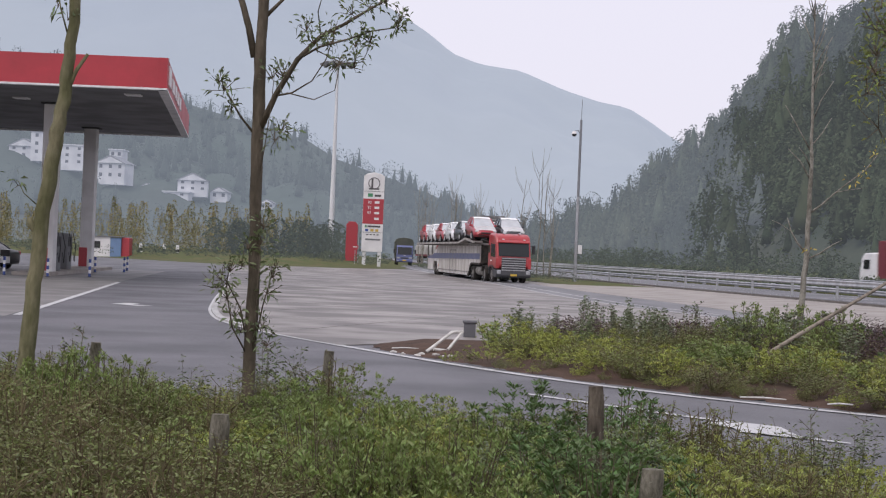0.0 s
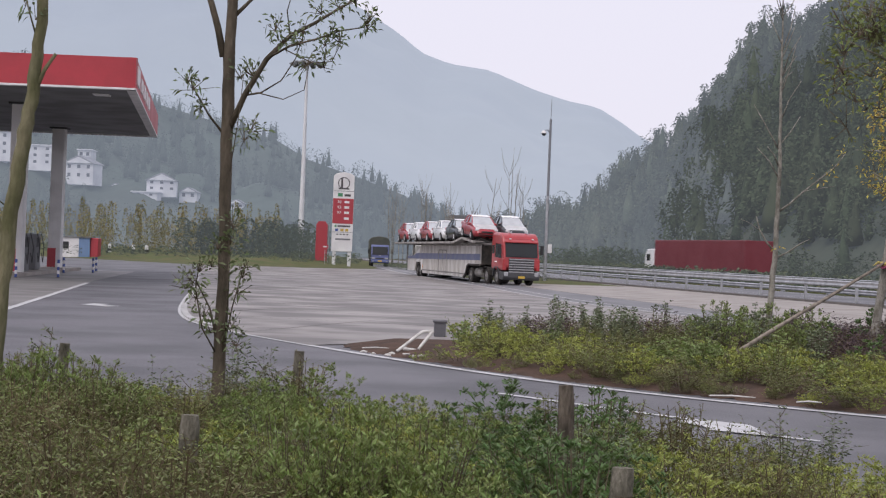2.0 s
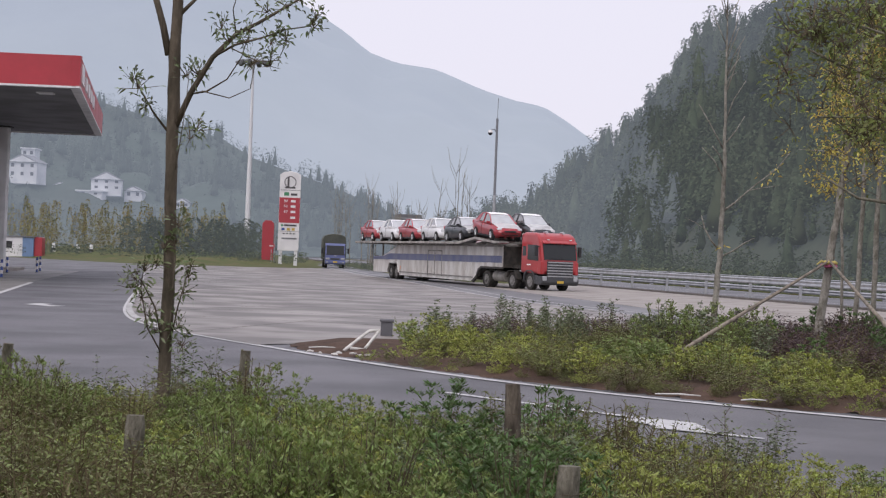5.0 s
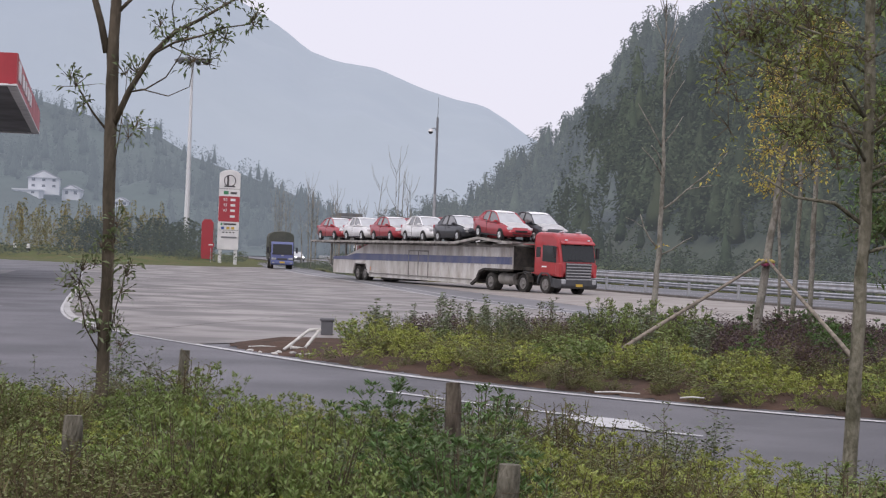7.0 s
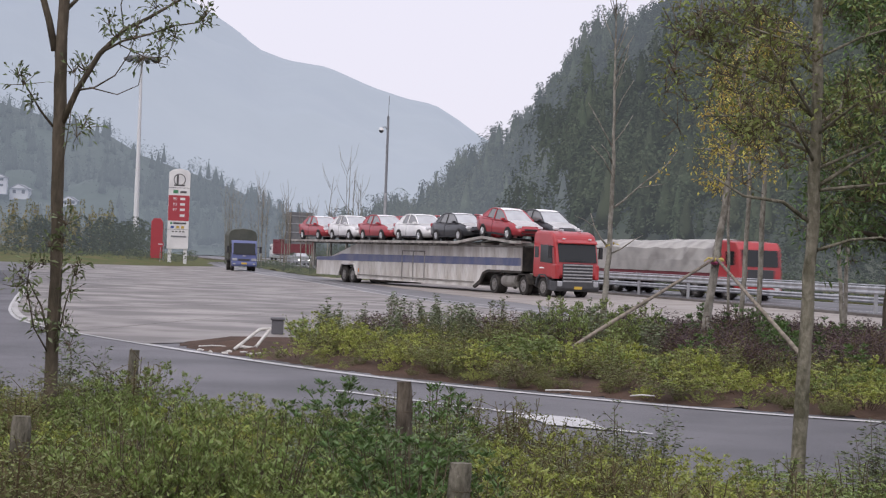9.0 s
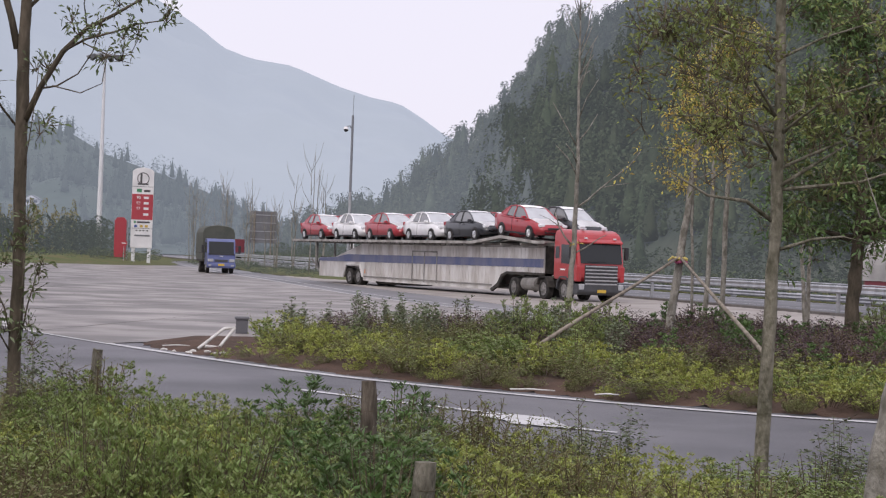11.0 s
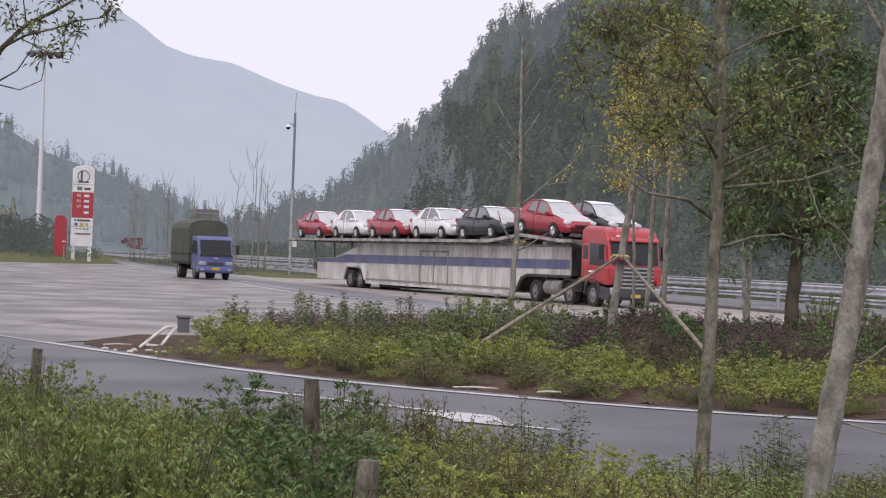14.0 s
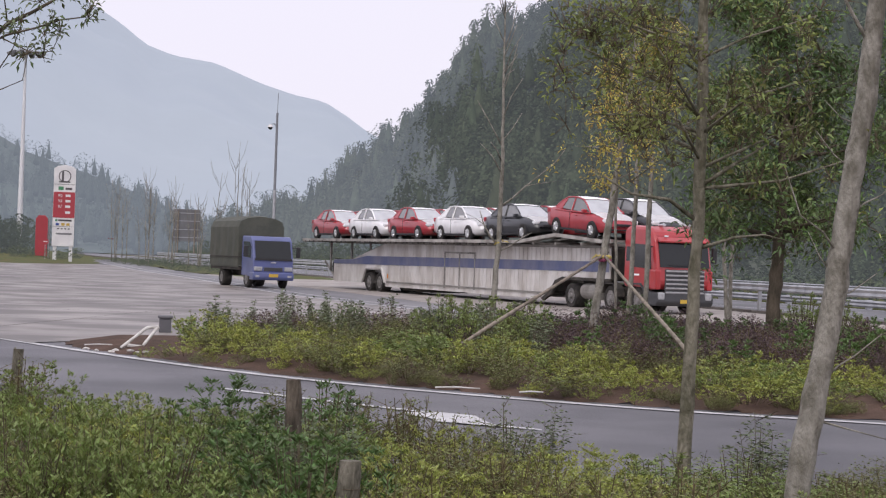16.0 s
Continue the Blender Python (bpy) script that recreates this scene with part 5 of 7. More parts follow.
near_tree("roadside_tree", "leaning mossy young tree with cut branch stubs", "mossy_bark",
          [(-3.52, Y0, 0), (-3.46, Y0, 0.73), (-3.41, Y0, 1.46), (-3.37, Y0, 1.94), (-3.29, Y0, 2.55), (-3.23, Y0, 2.98), (-3.19, Y0, 3.46), (-3.1, Y0, 4.4)],
          [0.075, 0.07, 0.062, 0.066, 0.062, 0.056, 0.05, 0.04],
          [([(-3.23, Y0, 2.99), (-3.13, Y0, 3.25), (-3.04, Y0, 3.39)], 0.022, 0.014), ([(-3.38, Y0, 1.84), (-3.45, Y0, 1.93), (-3.47, Y0, 2.0)], 0.028, 0.024),
           ([(-3.2, Y0, 3.5), (-3.26, Y0 - 0.1, 3.75), (-3.3, Y0 - 0.1, 3.95)], 0.008, 0.004), ([(-3.4, Y0, 2.1), (-3.5, Y0 - 0.1, 2.2), (-3.55, Y0 - 0.1, 2.3)], 0.006, 0.003)],
          "leaf_tree", [(-3.28, Y0 - 0.1, 3.8), (-3.3, Y0 - 0.1, 3.95), (-3.22, Y0, 3.7), (-3.55, Y0 - 0.1, 2.3)], 0.07, 0.024, 12, 0.07, 4, bend=0.012)

# spreading tree between bed and road
Y2 = 12.0
rn = random.Random(31)
lim = list(crown(rn, None, 1.25, 1.3, 12, 20, [(4.26, Y2, 2.35), (4.24, Y2, 4.7)], 0.015))
lim += [([(4.26, Y2, 2.2), (4.0, Y2 - 0.05, 2.36), (3.68, Y2 - 0.1, 2.39), (3.36, Y2 - 0.1, 2.57)], 0.02, 0.006), ([(4.29, Y2, 2.0), (4.56, Y2, 2.09), (4.8, Y2, 2.12), (5.03, Y2, 2.07)], 0.014, 0.005),
        ([(4.26, Y2, 3.0), (3.97, Y2, 3.25), (3.51, Y2, 3.4), (3.15, Y2, 3.55)], 0.02, 0.006), ([(4.27, Y2, 2.48), (4.54, Y2, 2.66), (4.86, Y2, 2.86)], 0.018, 0.006)]
spots = list(CROWN) + [(3.15 + rn.uniform(-0.1, 0.9), Y2 + rn.uniform(-0.2, 0.2), rn.uniform(3.1, 3.75)) for _ in range(46)]
near_tree("roadside_tree", "young tree with a spreading olive-green crown", "olive_bark", [(4.2, Y2, 0), (4.23, Y2, 1.29), (4.26, Y2, 2.17), (4.26, Y2, 3.05), (4.24, Y2, 4.0), (4.25, Y2, 5.2)],
          [0.06, 0.05, 0.046, 0.042, 0.036, 0.018], lim, "leaf_autumn_green", spots, 0.062, 0.021, 20, 0.12, 6, bend=0.008)

# pale leaning trunk close by
Y3 = 9.8
near_tree("roadside_tree", "pale-barked leaning trunk with bare twigs", "pale_bark", [(4.13, Y3, 0), (4.2, Y3, 0.38), (4.3, Y3, 1.05), (4.42, Y3, 1.78), (4.5, Y3, 2.4), (4.58, Y3, 2.96), (4.66, Y3, 3.8), (4.75, Y3, 4.8)],
          [0.085, 0.084, 0.078, 0.074, 0.07, 0.066, 0.058, 0.05],
          [([(4.62, Y3, 3.3), (4.52, Y3, 3.44), (4.42, Y3, 3.6), (4.36, Y3, 3.8)], 0.018, 0.008), ([(4.44, Y3, 1.95), (4.3, Y3 - 0.05, 2.1), (4.12, Y3 - 0.1, 2.2), (4.01, Y3 - 0.1, 2.49)], 0.009, 0.003),
           ([(4.36, Y3, 1.16), (4.46, Y3, 1.25), (4.56, Y3, 1.31), (4.75, Y3, 1.46)], 0.008, 0.003), ([(4.3, Y3, 0.9), (4.5, Y3 - 0.1, 0.85), (4.8, Y3 - 0.1, 0.78)], 0.008, 0.003),
           ([(4.52, Y3, 2.5), (4.38, Y3, 2.6), (4.25, Y3, 2.75)], 0.007, 0.003), ([(4.55, Y3, 2.8), (4.42, Y3, 2.84), (4.3, Y3, 2.95)], 0.006, 0.002), ([(4.47, Y3, 2.2), (4.6, Y3, 2.3), (4.72, Y3, 2.36), (4.85, Y3, 2.5)], 0.008, 0.003),
           ([(4.4, Y3, 1.7), (4.52, Y3, 1.72), (4.7, Y3, 1.85)], 0.007, 0.003), ([(4.42, Y3, 1.8), (4.3, Y3, 1.95), (4.22, Y3, 2.1)], 0.006, 0.002)],
          "leaf_yellow", [(4.7 + rn.uniform(-0.12, 0.3), Y3 + rn.uniform(-0.3, 0.3), z) for z in (3.0, 3.2, 2.7, 2.6, 2.2, 1.3, 3.4, 3.6, 2.4)], 0.06, 0.02, 9, 0.09, 8, bend=0.008)

# dense evergreen on the island
rn = random.Random(41)
lim = list(crown(rn, None, 2.5, 1.3, 20, 40, [(13.35, 32.6, 2.3), (13.4, 32.6, 7.4)], 0.05))
near_tree("island_tree", "dense dark green broadleaf tree with a thick trunk", "bark", [(13.27, 32.6, 0), (13.31, 32.6, 1.1), (13.37, 32.6, 2.19), (13.42, 32.6, 3.99), (13.41, 32.6, 8.2)],
          [0.17, 0.15, 0.13, 0.1, 0.04], lim, "leaf_ever", list(CROWN), 0.16, 0.055, 22, 0.28, 9)

rn = random.Random(42)
lim = list(crown(rn, None, 2.3, 1.3, 18, 32, [(17.3, 33.5, 1.9), (17.4, 33.5, 7.4)], 0.05))
near_tree("island_tree", "broad green tree at the end of the island", "bark", [(17.2, 33.5, 0), (17.25, 33.5, 1.6), (17.3, 33.5, 4), (17.4, 33.5, 8)], [0.15, 0.13, 0.1, 0.03], lim, "leaf_ever", list(CROWN), 0.16, 0.055, 20, 0.28, 19)

# bare tree with pale trunk
Y5 = 29.4
rn = random.Random(43)
lim = list(crown(rn, None, 0.55, 2.4, 0, 16, [(6.58, Y5, 3.4), (6.55, Y5, 6.6)], 0.016))
lim += [([(6.6, Y5, 2.85), (6.8, Y5, 3.0), (7.05, Y5, 3.24), (7.58, Y5, 3.68), (7.79, Y5, 3.96)], 0.022, 0.006), ([(6.58, Y5, 2.1), (6.4, Y5, 2.3), (6.28, Y5, 2.5), (6.2, Y5, 2.75)], 0.022, 0.008),
        ([(6.56, Y5, 2.0), (6.8, Y5, 2.12), (7.03, Y5, 2.29), (7.2, Y5, 2.38)], 0.018, 0.005), ([(7.05, Y5, 3.24), (7.3, Y5, 3.3), (7.6, Y5, 3.35)], 0.01, 0.004), ([(6.28, Y5, 2.5), (6.1, Y5, 2.62), (5.9, Y5, 2.7)], 0.008, 0.003)]
near_tree("island_tree", "nearly bare young tree with upright twigs", "pale_bark", [(6.44, Y5, 0), (6.48, Y5, 0.65), (6.56, Y5, 1.96), (6.59, Y5, 3.53), (6.56, Y5, 5.1), (6.54, Y5, 6.9)], [0.066, 0.06, 0.05, 0.036, 0.024, 0.008], lim, "leaf_autumn",
          [(7.6, Y5, 3.7), (7.75, Y5, 3.95), (7.4, Y5, 3.5), (6.6, Y5, 2.2)], 0.09, 0.04, 8, 0.12, 10, bend=0.012)

# staked tree and thin trunks with ochre leaves
rn = random.Random(47)
for base, mid, top, r, n, seed in (((8.65, 30.5, 0), (8.93, 30.5, 1.98), (9.48, 30.5, 6.6), 0.085, 15, 51), ((11.46, 37, 0), (11.58, 37, 4.1), (11.62, 37, 7.6), 0.06, 12, 52),
                                   ((11.88, 37.0, 0), (11.93, 37, 4.8), (11.93, 37, 7.6), 0.062, 12, 53), ((11.85, 39.2, 0), (11.68, 39, 3.5), (11.6, 39, 6.8), 0.04, 8, 54),
                                   ((15.85, 42, 0), (15.66, 42, 2.4), (15.6, 42, 5.6), 0.06, 8, 55), ((16.05, 42.4, 0), (15.9, 42, 2.4), (15.95, 42, 5.4), 0.06, 8, 56)):
    lim = list(crown(rn, None, 1.15, 1.2, 8 if seed < 54 else 5, n, [Vector(mid).lerp(Vector(top), 0.25), Vector(top)], 0.02))
    near_tree("island_tree", "thin young tree with sparse ochre leaves", "pale_bark", [base, mid, tuple(Vector(mid).lerp(Vector(top), 0.5)), top], [r, r * 0.85, r * 0.6, r * 0.25], lim, "leaf_autumn" if seed < 54 else "leaf_autumn_green", list(CROWN), 0.085, 0.042, 15, 0.17, seed, bend=0.015)

# prop poles of the staked tree, tied with cloth
for foot in ((4.45, 25.1, 0.08), (8.0, 21.1, 0.05)):
    o = thing("prop_pole", "weathered wooden prop pole leaning on the young tree", "pole", "prop poles", m=pose(*foot))
    tip = Vector((8.90, 30.42, 2.02)) - Vector(foot)
    part("shaft", limb(bmesh.new(), [Vector((0, 0, 0)), tip * 0.35 + Vector((0, 0, 0.02)), tip * 0.7, tip * 1.03], [0.036, 0.034, 0.03, 0.025], 8), "pole_wood", o, smooth=True)
tie = thing("cloth_tie", "yellow and pink cloth tie knotted round the trunk", "tie", m=pose(8.92, 30.4, 1.98))
for k, c in enumerate(("tie_yellow", "tie_pink")):
    M[c] = material(c, (0.55, 0.45, 0.16) if k == 0 else (0.45, 0.12, 0.22), 0.9, vary=0.2, scale=20)
    ring = [2 * math.pi * j / 12 for j in range(13)]
    bm = limb(bmesh.new(), [(0.105 * math.cos(a), 0.105 * math.sin(a), -0.06 * k + 0.015 * math.sin(3 * a)) for a in ring], [0.03 + 0.008 * math.sin(5 * a) for a in ring], 8)
    part("band", bm, c, tie)
    part("loose_end", limb(bmesh.new(), [(-0.1, -0.05, 0), (-0.2, -0.08, 0.03 - 0.08 * k), (-0.28, -0.06, -0.04 - 0.1 * k)], [0.02, 0.025, 0.012], 6), c, tie)

# bare saplings in the wedge
rn = random.Random(61)
for k in range(26):
    y = rn.uniform(128, 210)
    x = 9.5 - 0.135 * (y - 128) + rn.uniform(-3.2, 2.0)
    h = rn.uniform(6, 10)
    lim = []
    for j in range(9):
        z = h * rn.uniform(0.3, 0.9)
        a = rn.uniform(0, 6.28)
        l_ = h * 0.14
        lim.append(([(x, y, z), (x + l_ * 0.5 * math.cos(a), y + l_ * 0.5 * math.sin(a), z + l_ * 0.9), (x + l_ * 0.7 * math.cos(a), y + l_ * 0.7 * math.sin(a), z + l_ * 1.7)], 0.016, 0.008))
    near_tree("bare_sapling", "bare grey sapling planted in a row", "pale_bark", [(x, y, 0), (x + rn.uniform(-0.2, 0.2), y, h * 0.5), (x + rn.uniform(-0.4, 0.4), y, h)], [0.06, 0.04, 0.015], lim, seed=70 + k)

# ---- posts and litter ----
def fence_post(x, y, h, r, lean, mat, label):
    rnd = random.Random(int(x * 100 + y * 10))
    o = thing("fence_post", label, "post", "old fence posts", m=pose(x, y, 0, lean, lean * 0.5, rnd.uniform(0, 90)))
    bm = limb(bmesh.new(), [(0, 0, 0), (0.005, 0, h * 0.3), (-0.004, 0.003, h * 0.6), (0.002, 0, h * 0.9), (0.004, 0.002, h)], [r * 1.05, r, r * 1.02, r * 0.98, r * 0.9], 14, 0.07, rnd)
    part("stump", bm, mat, o)
    bm = bmesh.new()
    for k in range(2):
        a = rnd.uniform(0, 6.28)
        limb(bm, [(r * 1.02 * math.cos(a + t), r * 1.02 * math.sin(a + t), h * (0.8 - 0.25 * k)) for t in (0, 0.8, 1.6, 2.4, 3.2, 4, 4.8, 5.6)], [0.003] * 8, 5)
    part("wire", bm, "twig", o, "rusty wire loops")


fence_post(-1.11, 16.3, 0.82, 0.052, 1, "lichen_post", "short pale grey wooden fence post")
fence_post(1.10, 10.9, 1.0, 0.055, -2, "post", "rotting brown fence post with split bark")
fence_post(1.155, 8.7, 0.74, 0.066, 1, "lichen_post", "short mossy grey fence post")
fence_post(-1.38, 10.3, 0.77, 0.062, 1, "lichen_post", "mossy fence post half hidden in weeds")
fence_post(-3.1, 14.6, 0.92, 0.05, 2, "lichen_post", "grey fence post half hidden behind a bush")
for x, y, h in ((1.27, 10.7, 0.95), (1.42, 10.8, 0.85), (0.98, 10.6, 0.78)):
    plant("tall", x, y, 0.03, 0.9, h, rs_.uniform(0, 360), rs_.randrange(3))

for ent in SHRUBS.values():
    if not ent[1]:
        for ob in (*ent[0].children, ent[0]):
            bpy.data.objects.remove(ob)

M["white_plastic"] = material("dirty_white_plastic", (0.66, 0.65, 0.62), 0.6, vary=0.2, scale=6, second=(0.45, 0.43, 0.4))
fr = thing("broken_frame", "broken white plastic frame lying on the soil", "litter", m=pose(0.0, 29.3, 0.06))
for a, b in (((-0.22, 0, 0.0), (0.22, 0.15, 0.36)), ((0.22, 0.15, 0.36), (0.42, 0.2, 0.38)), ((0.42, 0.2, 0.38), (0.16, -0.05, 0.05)), ((-0.1, 0, 0.05), (0.15, 0.1, 0.02))):
    part("bar", tube(bmesh.new(), a, b, 0.03, 0.028, 8), "white_plastic", fr)
rnl = random.Random(5)
for k in range(7):
    bm = bmesh.new()
    bmesh.ops.create_icosphere(bm, subdivisions=1, radius=0.045)
    for v in bm.verts:
        v.co = Vector((v.co.x * rnl.uniform(0.8, 1.9), v.co.y * rnl.uniform(0.7, 1.4), max(-0.01, v.co.z * rnl.uniform(0.5, 0.8))))
    o = part("rubble_piece", bm, "white_plastic", None, m=pose(-0.75 + 0.16 * k + rnl.uniform(-0.1, 0.1), 28.2 + rnl.uniform(-0.3, 0.5), 0.07))
    tagged(o, "broken white rubble piece on bare soil", "rubble", "rubble")
for x, y, l_, a in ((4.25, 21.2, 0.6, -8), (5.15, 20.75, 0.35, 12), (-0.6, 28.9, 0.5, 20)):
    o = part("stick", limb(bmesh.new(), [(-l_ / 2, 0, 0), (0, 0.02, 0.01), (l_ / 2, 0, 0)], [0.010, 0.011, 0.008], 7), "white_plastic", None, m=pose(x, y, 0.13, 0, 0, a))
    tagged(o, "pale stick lying on the island soil", "litter", "sticks")
st = thing("stone_marker", "small dark grey square concrete marker post", "marker post", m=pose(0.66, 36, 0))
part("block", box(bmesh.new(), -0.13, 0.13, -0.13, 0.13, 0, 0.32, 0.015), "asphalt", st)
part("cap", box(bmesh.new(), -0.16, 0.16, -0.16, 0.16, 0.32, 0.38, 0.02), "asphalt", st)


# ---- vehicles ----
def paint(name, base, rough=0.3, coat=0.6):
    M[name] = material(name, base, rough, vary=0.05, scale=1.2, fine=8, bump=0.0, second=tuple(v * 0.85 for v in base), coat=coat)


paint("car_red", (0.40, 0.03, 0.042))
paint("car_white", (0.86, 0.86, 0.87))
paint("car_black", (0.022, 0.025, 0.03))
paint("car_silver", (0.42, 0.43, 0.45))
paint("cab_red", (0.43, 0.035, 0.04), 0.38)
paint("cab_blue", (0.105, 0.13, 0.30), 0.4)
M["film"] = material("white_protective_film", (0.93, 0.93, 0.94), 0.5, vary=0.04, scale=3, fine=12, bump=0.1, second=(0.87, 0.87, 0.88))
M["glass"] = material("dark_window_glass", (0.014, 0.017, 0.018), 0.06, vary=0.1, scale=2, bump=0.0, coat=0.0)
# Side glass: lighter base colour stands for light reflected in the panes.
M["side_glass"] = material("side_glass_painted_sheen", (0.16, 0.165, 0.165), 0.08, vary=0.2, scale=1.5, bump=0.0, coat=1.0)
# The pale base colour paints in reflected sky; only the coat truly reflects.
M["windscreen"] = material("windscreen_painted_sky", (0.50, 0.52, 0.54), 0.08, vary=0.1, scale=1.2, bump=0.0, coat=1.0, second=(0.38, 0.39, 0.41))
M["rubber"] = material("tyre_rubber", (0.035, 0.034, 0.033), 0.85, vary=0.3, scale=6, fine=40, bump=0.3, second=(0.07, 0.065, 0.06))
M["rim_steel"] = material("wheel_rim", (0.32, 0.31, 0.30), 0.5, metal=0.5, vary=0.2, scale=8, second=(0.2, 0.19, 0.18))
M["alloy"] = material("bright_alloy", (0.62, 0.63, 0.65), 0.35, metal=0.7, vary=0.1, scale=8)
M["chassis"] = material("dirty_chassis", (0.05, 0.048, 0.046), 0.8, vary=0.3, scale=3, second=(0.09, 0.08, 0.07))
M["grille"] = material("dark_grey_grille", (0.055, 0.057, 0.062), 0.5, vary=0.15, scale=4)
M["lamp_glass"] = material("clear_lamp_glass", (0.75, 0.76, 0.78), 0.15, vary=0.05, scale=8, bump=0.0, coat=1.0)
M["lamp_dull"] = material("grey_lamp_lens", (0.42, 0.43, 0.45), 0.15, vary=0.2, scale=12, bump=0.0, coat=1.0)
M["slat_grey"] = material("dull_grille_slat", (0.40, 0.40, 0.41), 0.5, metal=0.3, vary=0.2, scale=8)
M["lamp_lit"] = material("lit_headlamp", (0.9, 0.9, 0.9), 0.2, vary=0.02, scale=8, bump=0.0, glow=(1.0, 0.97, 0.9, 9.0))
M["lamp_amber"] = material("amber_lamp", (0.7, 0.25, 0.04), 0.3, vary=0.1, scale=8)
M["plate"] = material("yellow_plate", (0.62, 0.42, 0.06), 0.5, vary=0.1, scale=8)
M["trailer_white"] = material("dirty_white_trailer_sheet", (0.66, 0.645, 0.625), 0.6, vary=0.14, scale=1.4, fine=9, bump=0.1, second=(0.46, 0.43, 0.40), stretch=(1, 1, 0.3), amount=0.5)
M["trailer_blue"] = material("faded_blue_stripe", (0.09, 0.11, 0.22), 0.55, vary=0.15, scale=1.2, fine=9, second=(0.16, 0.17, 0.25), stretch=(1, 1, 0.4))
M["edge_steel"] = material("worn_pale_deck_edge", (0.42, 0.40, 0.375), 0.7, vary=0.2, scale=1.5, second=(0.22, 0.205, 0.19), stretch=(1, 1, 0.3))
M["deck_steel"] = material("worn_deck_steel", (0.30, 0.29, 0.27), 0.7, metal=0.2, vary=0.2, scale=2, second=(0.2, 0.19, 0.175))
M["tarp_green"] = material("dark_green_tarpaulin", (0.060, 0.066, 0.052), 0.75, vary=0.2, scale=1.4, fine=12, bump=0.35, second=(0.085, 0.088, 0.07))
M["tarp_grey"] = material("grey_white_tarpaulin", (0.44, 0.43, 0.41), 0.75, vary=0.2, scale=1.0, fine=8, bump=0.4, second=(0.30, 0.29, 0.28))
M["box_red"] = material("red_box_sheet", (0.18, 0.034, 0.045), 0.55, vary=0.12, scale=0.5, fine=6, second=(0.165, 0.026, 0.036))


def wheel(parent, x, y, r, w, rim="rim_steel", spokes=0, name="wheel"):
    bm = bmesh.new()
    prof = [(r * 0.62, -w / 2), (r * 0.93, -w / 2), (r, -w / 2 * 0.7), (r, w / 2 * 0.7), (r * 0.93, w / 2), (r * 0.62, w / 2)]
    seg = 28
    rings = [[bm.verts.new((pr * math.cos(2 * math.pi * k / seg), py, pr * math.sin(2 * math.pi * k / seg))) for pr, py in prof] for k in range(seg)]
    for k in range(seg):
        a, b = rings[k], rings[(k + 1) % seg]
        for j in range(len(prof) - 1):
            bm.faces.new((a[j], a[j + 1], b[j + 1], b[j]))
    bmesh.ops.recalc_face_normals(bm, faces=bm.faces)
    o = part(name, bm, "rubber", parent, m=pose(x, y, r))
    s = 1 if y > 0 else -1
    bm = bmesh.new()
    tube(bm, (0, s * (w / 2 - 0.14 * w), 0), (0, s * (w / 2 - 0.05 * w), 0), r * 0.63, seg=24)
    tube(bm, (0, s * (w / 2 - 0.06 * w), 0), (0, s * (w / 2 + 0.08 * w), 0), r * 0.26, r * 0.2, 14)
    for k in range(8):
        a = 2 * math.pi * k / 8
        if spokes:
            p = (r * 0.56 * math.cos(a), s * (w / 2), r * 0.56 * math.sin(a))
            tube(bm, (0, s * w / 2, 0), p, 0.035, 0.03, 6)
        else:
            p = Vector((r * 0.36 * math.cos(a), s * (w / 2 - 0.03 * w), r * 0.36 * math.sin(a)))
            tube(bm, p, p + Vector((0, s * 0.04, 0)), 0.025, seg=6)
    part("rim", bm, rim, o)
    return o


def loft(stations, ring):
    """A body through cross sections: each station gives x and the ring's outline in y and z."""
    bm = bmesh.new()
    rows = [[bm.verts.new((x, y, z)) for y, z in ring(*a)] for x, *a in stations]
    n = len(rows[0])
    for a, b in zip(rows, rows[1:]):
        for k in range(n):
            bm.faces.new((a[k], a[(k + 1) % n], b[(k + 1) % n], b[k]))
    bm.faces.new(rows[0])
    bm.faces.new(rows[-1][::-1])
    bmesh.ops.recalc_face_normals(bm, faces=bm.faces)
    return bm


